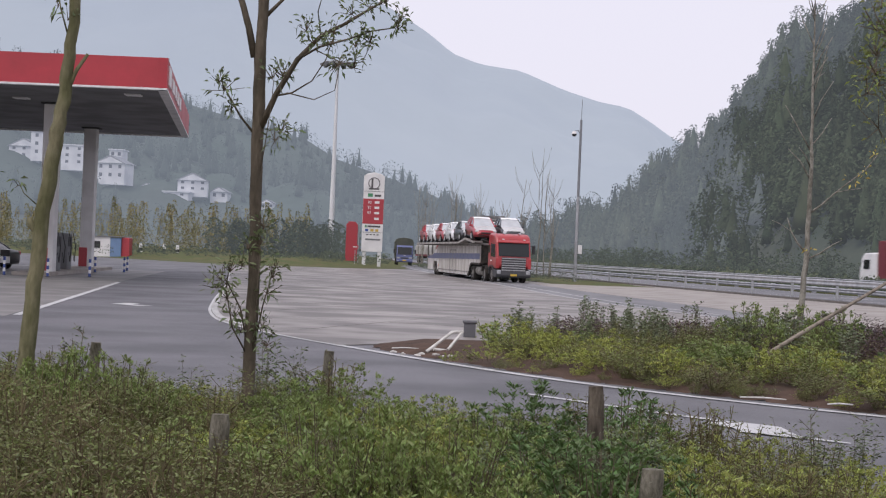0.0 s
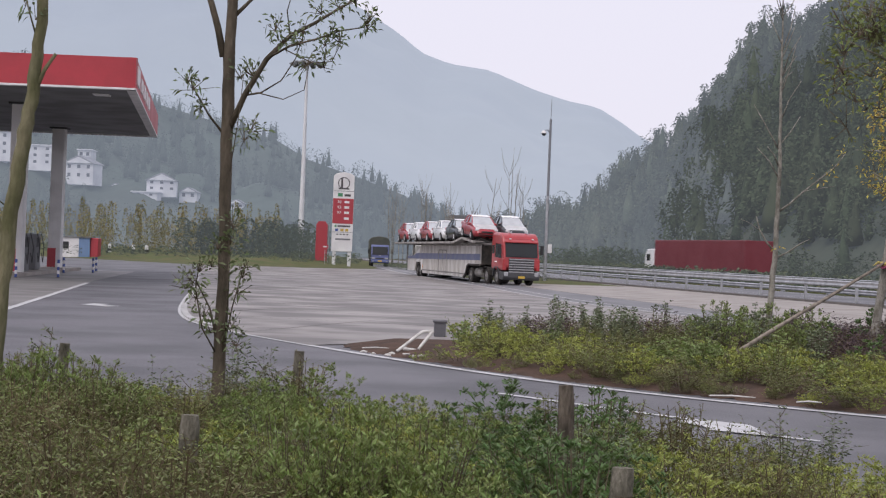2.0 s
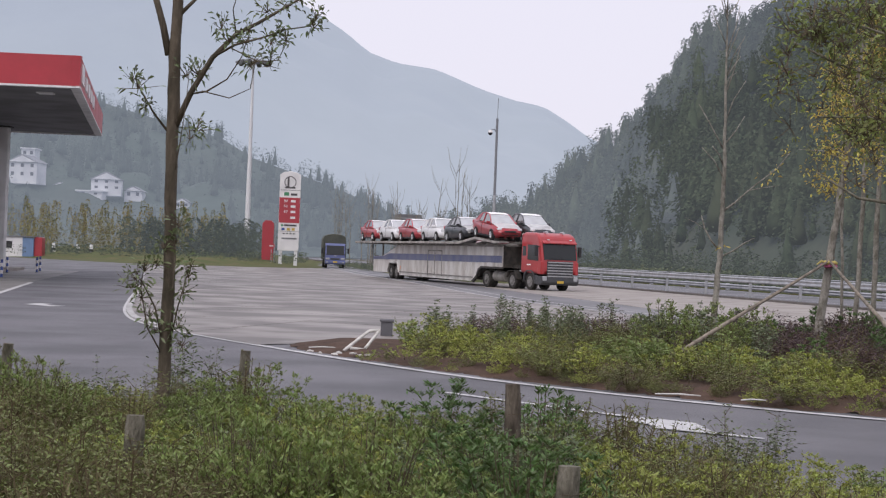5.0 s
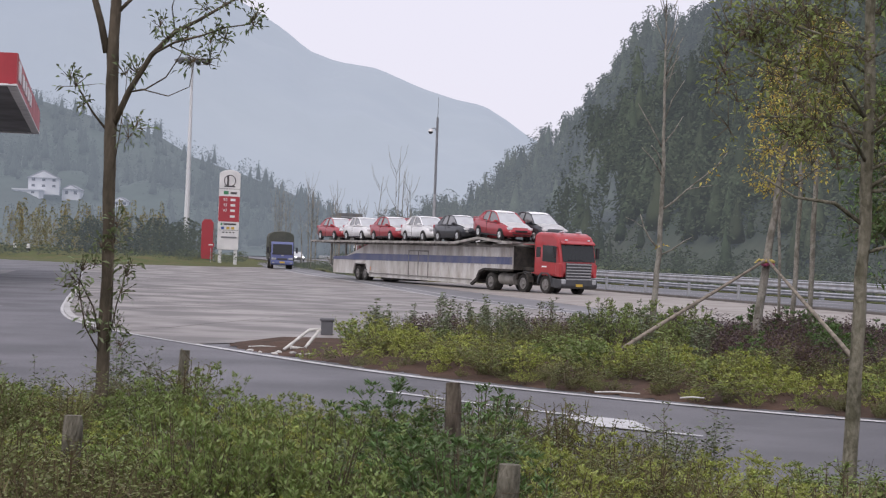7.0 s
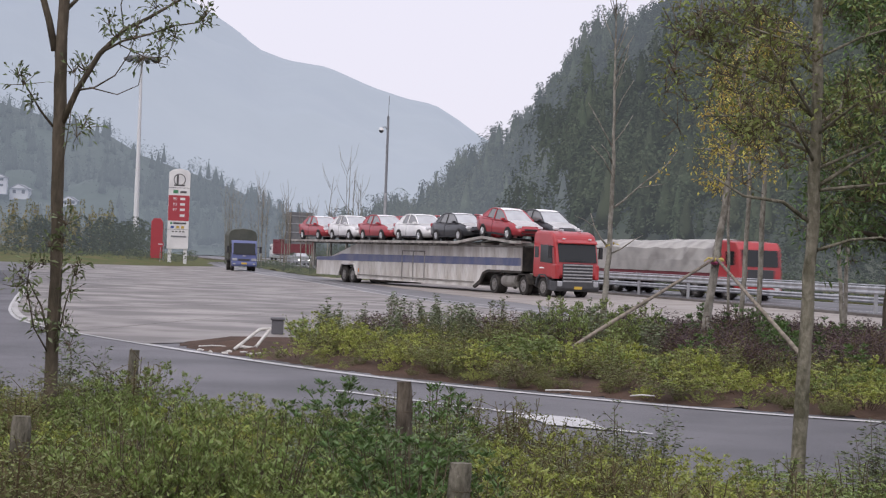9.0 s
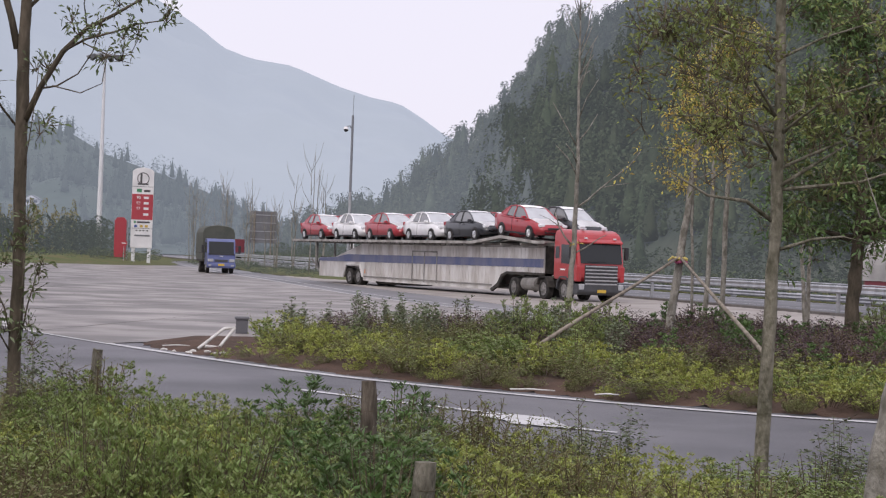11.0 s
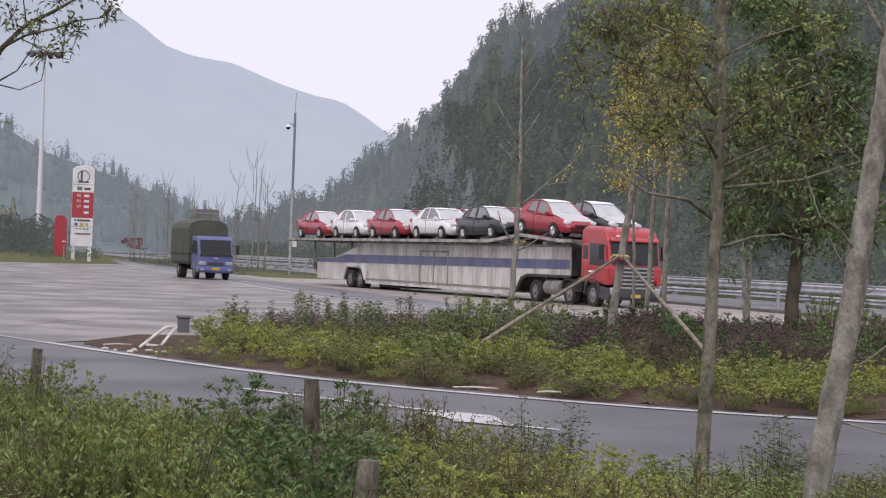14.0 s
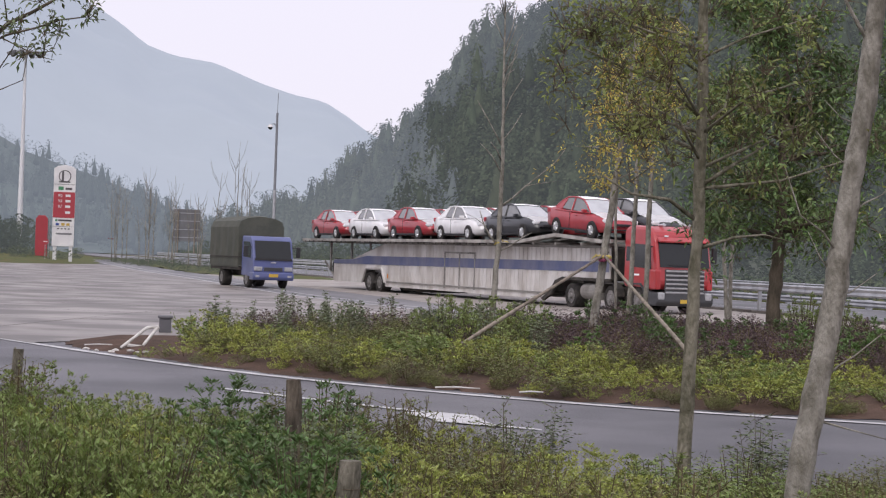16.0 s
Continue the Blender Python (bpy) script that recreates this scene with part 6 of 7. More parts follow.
def sedan(coat, label, film=True, lit=False, m=None):
    """A small saloon 4.4 m long; forward is x, the ground at z = 0."""
    o = thing("sedan", label, "car", "cars on the carrier" if film else "", m=m)

    def ring(w, zl, zh):
        zm = zl + (zh - zl) * 0.5
        half = [(0, zl), (w * 0.86, zl), (w * 0.97, zl + 0.1), (w, zm), (w * 0.97, zh - 0.12), (w * 0.88, zh - 0.03), (w * 0.5, zh + 0.01)]
        return [(0, zl)] + half[1:] + [(0, zh + 0.02)] + [(-y, z) for y, z in half[:0:-1]]

    st = [(-2.22, 0.62, 0.42, 0.88), (-2.15, 0.77, 0.3, 1.02), (-1.75, 0.83, 0.24, 1.06), (-1.0, 0.85, 0.2, 1.0), (0, 0.85, 0.2, 0.95), (0.9, 0.85, 0.2, 0.94), (1.5, 0.83, 0.22, 0.86), (1.95, 0.78, 0.26, 0.74), (2.14, 0.66, 0.32, 0.64), (2.2, 0.5, 0.4, 0.56)]
    body = part("body", loft(st, ring), coat, o, smooth=True)
    # glasshouse: a curved line of screen, roof and rear window
    prof = [(1.06, 0.92), (0.62, 1.21), (0.26, 1.40), (-0.1, 1.465), (-0.55, 1.475), (-0.95, 1.44), (-1.26, 1.29), (-1.60, 1.05)]

    def half(z):
        return 0.76 - 0.18 * (z - 0.92) / 0.53

    def band(a, b, out=0.0):
        bm = bmesh.new()
        rows = [[bm.verts.new((x, y * (half(z) + out), z + out + 0.02 * (1 - abs(y)))) for y in (-1, -0.6, 0, 0.6, 1)] for x, z in prof[a:b + 1]]
        for p, q in zip(rows, rows[1:]):
            for k in range(4):
                bm.faces.new((p[k], p[k + 1], q[k + 1], q[k]))
        bmesh.ops.recalc_face_normals(bm, faces=bm.faces)
        for f in bm.faces:
            if f.normal.z < 0:
                f.normal_flip()
        return bm

    part("windscreen", band(0, 2), "windscreen", o, "windscreen with sky reflection painted pale", True)
    part("roof", band(2, 5, 0.008), coat, o, "", True)
    part("rear_window", band(5, 7), "glass", o, "", True)
    for s in (1, -1):
        bm = bmesh.new()
        bm.faces.new([bm.verts.new((x, s * (half(z) - 0.004), z - 0.01)) for x, z in prof])
        part("side_window", bm, "side_glass", o, "side glass lightened for reflected light")
        for a, b in ((0, 2), (2, 5), (5, 7)):
            q = [(x, s * half(z), z) for x, z in prof[a:b + 1]]
            part("pillar" if b - a == 2 else "roof_rail", limb(bmesh.new(), q, [0.035] * len(q), 6), coat, o)
        part("door_pillar", tube(bmesh.new(), (-0.32, s * 0.775, 0.93), (-0.36, s * 0.59, 1.44), 0.035, 0.03, 6), coat, o)
        bm = bmesh.new()
        cp_ = [(-1.62, 1.0), (-1.1, 1.0), (-1.02, 1.2), (-0.92, 1.36), (-0.95, 1.44), (-1.26, 1.29)]
        fr_ = [bm.verts.new((x, s * (half(z) + 0.012), z)) for x, z in cp_]
        bk_ = [bm.verts.new((x, s * (half(z) - 0.03), z)) for x, z in cp_]
        bm.faces.new(fr_)
        for k in range(len(cp_)):
            bm.faces.new((fr_[k], fr_[k - 1], bk_[k - 1], bk_[k]))
        bmesh.ops.recalc_face_normals(bm, faces=bm.faces)
        part("rear_quarter", bm, coat, o)
        part("door_seam", box(bmesh.new(), -0.335, -0.322, s * 0.851 - 0.006, s * 0.851 + 0.006, 0.3, 0.9), "black", o)
        part("tail_light", box(bmesh.new(), -2.2, -2.0, s * 0.66 - 0.12, s * 0.66 + 0.12, 0.8, 0.98, 0.03), "sign_red", o)
        part("sill_trim", box(bmesh.new(), -1.0, 1.0, s * 0.83 - 0.03, s * 0.83 + 0.03, 0.2, 0.28, 0.02), "black", o)
        part("sill_line", box(bmesh.new(), -1.5, 0.98, s * 0.795 - 0.03, s * 0.795 + 0.03, 0.9, 0.96, 0.02), coat, o)
        part("mirror", box(bmesh.new(), 0.62, 0.8, s * 0.84 - 0.09, s * 0.84 + 0.09, 0.92, 1.05, 0.03), coat, o)
        part("headlight", box(bmesh.new(), 1.86, 2.12, s * 0.6 - 0.13, s * 0.6 + 0.13, 0.6, 0.74, 0.04), "lamp_lit" if lit else "lamp_glass", o)
        part("door_handle", box(bmesh.new(), 0.0, 0.18, s * 0.85 - 0.015, s * 0.85 + 0.015, 0.78, 0.81), coat, o)
        for x in (1.32, -1.3):
            arch = bmesh.new()
            tube(arch, (x, s * 0.70, 0.31), (x, s * 0.858, 0.31), 0.335, seg=20)
            part("wheel_arch", arch, "black", o)
            wheel(o, x, s * 0.78, 0.3, 0.19, "alloy", 1)
    part("grille", box(bmesh.new(), 2.1, 2.21, -0.36, 0.36, 0.5, 0.6, 0.02), "black", o)
    part("lower_intake", box(bmesh.new(), 2.1, 2.2, -0.5, 0.5, 0.34, 0.42, 0.02), "black", o)
    if film:
        bm = bmesh.new()
        prev = None
        for x, z in ((1.0, 0.975), (1.3, 0.94), (1.6, 0.877), (1.88, 0.80), (2.06, 0.735)):
            row = [bm.verts.new((x, y * (1 - 0.13 * max(0, x - 1.5)), z - 0.03 * abs(y / 0.72) ** 3)) for y in (-0.72, -0.4, 0, 0.4, 0.72)]
            if prev:
                for k in range(4):
                    bm.faces.new((prev[k], prev[k + 1], row[k + 1], row[k]))
            prev = row
        bmesh.ops.solidify(bm, geom=list(bm.faces), thickness=0.012)
        part("bonnet_film", bm, "film", o, "white protective film on the bonnet")
        o.scale = (1.03, 1.05, 1.06)
        # Film drawn over the full roof; its white also paints glancing sky reflection.
        part("roof_film", band(2, 5, 0.022), "film", o, "white roof film, extended to paint in sky reflection", True)
    return o


def tractor():
    o = thing("truck_tractor", "red three-axle tractor unit with dark slatted grille", "truck")
    cab = prism(bmesh.new(), [(-1.1, 1.0), (1.2, 0.95), (1.40, 1.15), (1.38, 1.75), (1.16, 2.75), (0.98, 3.14), (0.55, 3.34), (-0.75, 3.38), (-1.1, 3.2)], -1.23, 1.23, 0.15)
    part("cab", cab, "cab_red", o)
    part("windscreen", prism(bmesh.new(), [(1.405, 1.80), (1.415, 1.80), (1.20, 2.78), (1.17, 2.78)], -1.08, 1.08), "glass", o, "dark windscreen")
    part("sun_visor", prism(bmesh.new(), [(1.17, 2.82), (1.34, 2.72), (1.36, 2.78), (1.17, 2.92)], -1.12, 1.12, 0.01), "cab_red", o)
    part("grille", box(bmesh.new(), 1.36, 1.43, -0.86, 0.86, 0.72, 1.72, 0.03), "grille", o)
    for z in (0.82, 0.98, 1.14, 1.30, 1.46, 1.62):
        part("grille_slat", box(bmesh.new(), 1.42, 1.47, -0.84, 0.84, z, z + 0.07, 0.02), "slat_grey", o)
    part("bumper", prism(bmesh.new(), [(0.85, 0.35), (1.40, 0.35), (1.50, 0.5), (1.47, 0.85), (0.85, 0.85)], -1.24, 1.24, 0.04), "grille", o)
    part("number_plate", box(bmesh.new(), 1.495, 1.515, -0.22, 0.22, 0.46, 0.6), "plate", o)
    part("chassis_frame", box(bmesh.new(), -6.1, 1.0, -0.45, 0.45, 0.6, 0.95, 0.02), "chassis", o)
    part("fifth_wheel", box(bmesh.new(), -5.6, -4.5, -0.5, 0.5, 0.95, 1.2, 0.03), "chassis", o)
    for s in (1, -1):
        part("headlight", box(bmesh.new(), 1.36, 1.52, s * 1.03 - 0.16, s * 1.03 + 0.13, 0.58, 0.86, 0.05), "lamp_dull", o)
        part("corner_panel", box(bmesh.new(), 0.95, 1.40, s * 1.13 - 0.12, s * 1.13 + 0.12, 0.95, 1.7, 0.06), "cab_red", o)
        part("side_window", prism(bmesh.new(), [(-0.25, 1.78), (1.02, 1.72), (0.86, 2.62), (-0.25, 2.66)], s * 1.225 - 0.02, s * 1.225 + 0.02), "glass", o)
        part("rear_side_window", box(bmesh.new(), -0.85, -0.45, s * 1.225 - 0.02, s * 1.225 + 0.02, 2.0, 2.55), "glass", o)
        part("mirror", box(bmesh.new(), 1.05, 1.2, s * 1.45 - 0.1, s * 1.45 + 0.1, 2.0, 2.6, 0.04), "black", o)
        part("mirror_arm", tube(bmesh.new(), (1.05, s * 1.2, 2.55), (1.12, s * 1.45, 2.55), 0.025, seg=6), "black", o)
        part("step", box(bmesh.new(), 0.55, 0.95, s * 1.12 - 0.1, s * 1.12 + 0.1, 0.4, 0.9, 0.03), "grille", o)
        part("mudguard", prism(bmesh.new(), [(-0.66, 0.55), (-0.58, 0.95), (-0.3, 1.17), (0.3, 1.17), (0.58, 0.95), (0.64, 0.62), (0.58, 0.62), (0.5, 0.9), (0.26, 1.1), (-0.26, 1.1), (-0.5, 0.9), (-0.6, 0.55)], s * 1.12 - 0.14, s * 1.12 + 0.14), "grille", o)
        part("rear_mudguard", prism(bmesh.new(), [(-2.72, 0.7), (-2.60, 1.02), (-2.40, 1.12), (-1.80, 1.12), (-1.52, 0.9), (-1.45, 0.6), (-1.52, 0.6), (-1.60, 0.86), (-1.82, 1.06), (-2.36, 1.06), (-2.55, 0.98), (-2.66, 0.7)], s * 1.08 - 0.18, s * 1.08 + 0.18), "chassis", o)
        part("fuel_tank", tube(bmesh.new(), (-4.4, s * 0.95, 0.72), (-2.9, s * 0.95, 0.72), 0.33, seg=18), "deck_steel", o)
        part("roof_horn", tube(bmesh.new(), (0.3, s * 0.55, 3.38), (0.75, s * 0.55, 3.40), 0.035, 0.06, 8), "alloy", o)
        part("marker_lamp", box(bmesh.new(), 1.18, 1.26, s * 0.75 - 0.07, s * 0.75 + 0.07, 2.93, 2.99, 0.01), "lamp_glass", o)
        part("direction_lamp", box(bmesh.new(), 1.25, 1.36, s * 1.2 - 0.04, s * 1.2 + 0.04, 0.98, 1.08, 0.01), "lamp_amber", o)
    part("cab_rear_wall", box(bmesh.new(), -1.35, -1.1, -0.9, 0.9, 1.0, 2.9, 0.05), "chassis", o)
    part("wiper", box(bmesh.new(), 1.40, 1.43, -0.7, 0.3, 1.86, 1.9), "black", o)
    part("cab_lettering_bar", box(bmesh.new(), -0.3, 0.15, -1.245, -1.225, 1.45, 1.52), "film", o)
    wheels = [wheel(o, x, s * 1.02, 0.51, w, "rim_steel") for x, w in ((0, 0.32), (-2.1, 0.32), (-5.1, 0.6)) for s in (1, -1)]
    return o, wheels, 0.51


def carrier_trailer():
    o = thing("car_carrier_trailer", "long dirty white car-carrier trailer with a blue stripe", "trailer")
    # lower body with wheel arch cut-outs, side sheets with ribs
    lowr = [(-6.8, 0.42), (-3.05, 0.42), (-2.65, 1.12), (-0.55, 1.12), (-0.15, 0.42), (-0.1, 0.3), (15.6, 0.3), (16.3, 0.62), (16.6, 1.06), (17.2, 1.22), (20.7, 1.22), (20.7, 2.5), (13.2, 2.5), (-0.2, 2.5), (-4.4, 1.62), (-6.8, 1.58)]
    for s in (1, -1):
        part("side_panel", prism(bmesh.new(), lowr, s * 1.22 - 0.03, s * 1.22 + 0.03), "trailer_white", o)
        part("stripe", prism(bmesh.new(), [(-6.75, 1.36), (20.65, 1.52), (20.65, 1.93), (-2.5, 1.82), (-4.2, 1.62), (-6.75, 1.56)], s * 1.272 - 0.008, s * 1.272 + 0.008), "trailer_blue", o)
        for k in range(57):
            x = 0.1 + k * 0.36
            z0 = 0.6 if x < 15.4 else 1.3
            part("panel_rib", box(bmesh.new(), x, x + 0.05, s * 1.262 - 0.014, s * 1.262 + 0.014, z0, 2.44), "trailer_white", o)
        part("sill_rail", box(bmesh.new(), 0.0, 15.6, s * 1.26 - 0.03, s * 1.26 + 0.03, 0.5, 0.58), "deck_steel", o)
        part("upper_rail", prism(bmesh.new(), [(-0.3, 2.46), (20.7, 2.46), (20.7, 2.56), (-0.3, 2.56)], s * 1.26 - 0.04, s * 1.26 + 0.04), "deck_steel", o)
        for x in (6.4, 7.9, 9.4):
            part("door_post", box(bmesh.new(), x, x + 0.09, s * 1.272 - 0.02, s * 1.272 + 0.02, 0.45, 2.15), "deck_steel", o)
        part("door_lintel", box(bmesh.new(), 6.4, 9.5, s * 1.272 - 0.02, s * 1.272 + 0.02, 2.08, 2.16), "deck_steel", o)
        arch = [(-3.00, 0.5), (-2.65, 1.18), (-2.50, 1.26), (-0.65, 1.26), (-0.50, 1.18), (-0.10, 0.5), (-0.22, 0.5), (-0.60, 1.12), (-0.70, 1.18), (-2.45, 1.18), (-2.56, 1.12), (-2.90, 0.5)]
        part("wheel_arch_trim", prism(bmesh.new(), arch, s * 1.275 - 0.05, s * 1.275 + 0.05), "trailer_white", o)
        part("goose_arch", prism(bmesh.new(), [(15.5, 0.32), (16.25, 0.66), (16.6, 1.1), (17.2, 1.26), (20.75, 1.26), (20.75, 1.14), (17.2, 1.14), (16.7, 0.98), (16.4, 0.55), (15.7, 0.22)], s * 1.26 - 0.06, s * 1.26 + 0.06), "chassis", o)
        # open rear: posts and sloped brace under the deck
        for x in (-7.4, -4.6):
            part("deck_post", box(bmesh.new(), x - 0.06, x + 0.06, s * 1.18 - 0.05, s * 1.18 + 0.05, 1.0, 2.6), "deck_steel", o)
        part("deck_brace", tube(bmesh.new(), (-4.3, s * 1.18, 1.6), (-0.3, s * 1.18, 2.48), 0.06, seg=6), "deck_steel", o)
        part("tail_strut", tube(bmesh.new(), (-8.4, s * 1.1, 1.45), (-6.75, s * 1.1, 0.5), 0.05, seg=6), "deck_steel", o)
        # loading tracks of the wide upper deck, with a hump near the front
        deck = [(-9.9, 2.66), (14.4, 2.72), (17.4, 3.02), (20.8, 2.78), (21.7, 2.78), (21.7, 2.70), (20.8, 2.70), (17.4, 2.93), (14.4, 2.63), (-9.9, 2.58)]
        for c in (0.28, 1.55):
            part("deck_track", prism(bmesh.new(), deck, s * c - 0.27, s * c + 0.27), "deck_steel", o)
        part("deck_edge", prism(bmesh.new(), [(-9.9, 2.54), (14.4, 2.60), (17.4, 2.90), (20.8, 2.66), (21.7, 2.66), (21.7, 2.80), (20.8, 2.80), (17.4, 3.04), (14.4, 2.74), (-9.9, 2.68)], s * 1.86 - 0.03, s * 1.86 + 0.03), "edge_steel", o)
        for x in (19.2, 20.6):
            part("front_post", box(bmesh.new(), x - 0.06, x + 0.06, s * 1.1 - 0.05, s * 1.1 + 0.05, 1.3, 2.58), "chassis", o)
        part("reflector", box(bmesh.new(), 0.1, 0.18, s * 1.275 - 0.01, s * 1.27 + 0.01, 0.72, 0.95), "lamp_amber", o)
    for x in [-9.8 + 1.95 * k for k in range(13)]:
        part("deck_crossbar", box(bmesh.new(), x - 0.06, x + 0.06, -1.84, 1.84, 2.50, 2.60), "deck_steel", o)
    for x in [-9.5 + 0.62 * k for k in range(38)]:
        part("wheel_chock", box(bmesh.new(), x - 0.05, x + 0.09, -1.895, -1.885, 2.5, 2.57, 0.003), "chassis", o)
    for x in (15.6, 17.4, 19.4, 21.0):
        part("deck_crossbar", box(bmesh.new(), x - 0.05, x + 0.05, -1.84, 1.84, 2.56, 2.66), "deck_steel", o)
    part("floor", box(bmesh.new(), -6.7, 15.6, -1.18, 1.18, 0.44, 0.56), "chassis", o)
    part("front_bulkhead", box(bmesh.new(), 18.82, 20.7, -1.2, 1.2, 1.24, 2.5), "chassis", o)
    part("gooseneck", box(bmesh.new(), 16.6, 22.0, -0.6, 0.6, 1.21, 1.4, 0.03), "chassis", o)
    part("tail_frame", box(bmesh.new(), -6.85, -6.75, -1.2, 1.2, 0.42, 1.58), "deck_steel", o)
    part("spare_wheel", tube(bmesh.new(), (2.2, -0.9, 0.42), (4.6, -0.9, 0.42), 0.2, seg=12), "chassis", o)
    part("underslung_box", box(bmesh.new(), 1.4, 4.6, -1.0, 1.0, 0.16, 0.42, 0.05), "chassis", o)
    part("tail_tyre", tube(bmesh.new(), (-7.0, -1.05, 1.15), (-7.0, -0.75, 1.15), 0.48, seg=20), "rubber", o)
    wheels = [wheel(o, x, s * 0.98, 0.50, 0.52) for x in (-0.9, -2.2) for s in (1, -1)]
    return o, wheels, 0.50


def light_truck():
    o = thing("covered_truck", "blue light truck with a dark green tarpaulin cover", "truck")
    part("cab", prism(bmesh.new(), [(-0.75, 0.55), (0.95, 0.52), (1.08, 0.7), (1.06, 1.32), (0.78, 2.16), (0.55, 2.34), (-0.7, 2.36), (-0.75, 2.25)], -0.98, 0.98, 0.06), "cab_blue", o)
    part("windscreen", prism(bmesh.new(), [(1.075, 1.36), (1.085, 1.36), (0.82, 2.14), (0.79, 2.14)], -0.86, 0.86), "glass", o)
    part("wiper_panel", prism(bmesh.new(), [(1.07, 1.26), (1.10, 1.26), (1.09, 1.36), (1.06, 1.36)], -0.9, 0.9), "black", o)
    part("grille", box(bmesh.new(), 1.05, 1.10, -0.45, 0.45, 0.78, 0.95, 0.02), "grille", o)
    part("badge", box(bmesh.new(), 1.075, 1.11, -0.12, 0.12, 1.14, 1.2, 0.01), "alloy", o)
    part("bumper", prism(bmesh.new(), [(0.6, 0.38), (1.1, 0.38), (1.16, 0.5), (1.14, 0.72), (0.6, 0.72)], -1.0, 1.0, 0.04), "cab_blue", o)
    part("number_plate", box(bmesh.new(), 1.15, 1.17, -0.22, 0.22, 0.52, 0.66), "plate", o)
    part("chassis_frame", box(bmesh.new(), -5.3, 0.6, -0.4, 0.4, 0.5, 0.75, 0.02), "chassis", o)
    for s in (1, -1):
        part("headlight", box(bmesh.new(), 1.0, 1.12, s * 0.74 - 0.2, s * 0.74 + 0.2, 0.78, 0.98, 0.04), "lamp_dull", o)
        part("fog_lamp", box(bmesh.new(), 1.1, 1.17, s * 0.78 - 0.1, s * 0.78 + 0.1, 0.5, 0.6, 0.02), "lamp_dull", o)
        part("side_window", prism(bmesh.new(), [(-0.45, 1.42), (0.72, 1.36), (0.55, 2.08), (-0.45, 2.1)], s * 0.975 - 0.02, s * 0.975 + 0.02), "glass", o)
        part("mirror", box(bmesh.new(), 0.78, 0.9, s * 1.28 - 0.09, s * 1.28 + 0.09, 1.4, 1.9, 0.03), "black", o)
        part("mirror_arm", tube(bmesh.new(), (0.75, s * 0.95, 1.85), (0.84, s * 1.28, 1.85), 0.02, seg=6), "black", o)
        part("bed_side", box(bmesh.new(), -5.4, -0.85, s * 1.1 - 0.03, s * 1.1 + 0.03, 0.9, 1.4, 0.01), "tarp_green", o)
        part("mudguard", box(bmesh.new(), -4.4, -3.0, s * 0.9 - 0.2, s * 0.9 + 0.2, 0.84, 0.9, 0.02), "chassis", o)
    part("bed_floor", box(bmesh.new(), -5.4, -0.85, -1.1, 1.1, 0.78, 0.92, 0.02), "chassis", o)
    # arched, slightly sagging cover
    rnd = random.Random(3)

    def ring(k):
        sag = 0.05 if k % 2 else 0.0
        out = [(-1.14, 0.98), (-1.16 + sag, 1.8), (-1.15 + sag * 0.5, 2.75)]
        out += [(-1.15 * math.cos(a), 2.75 + (0.55 - sag) * math.sin(a) ** 0.8) for a in (0.5, 0.95, 1.57, 2.19, 2.64)]
        return out + [(1.15 - sag * 0.5, 2.75), (1.16 - sag, 1.8), (1.14, 0.98)]

    part("cover", loft([(-5.45 + k * 0.51, k) for k in range(10)], ring), "tarp_green", o)
    part("cover_hem", box(bmesh.new(), -5.46, -0.84, -1.175, 1.175, 1.36, 1.40), "chassis", o)
    wheels = [wheel(o, x, s * 0.84, 0.42, w) for x, w in ((0, 0.24), (-3.7, 0.44)) for s in (1, -1)]
    return o, wheels, 0.42


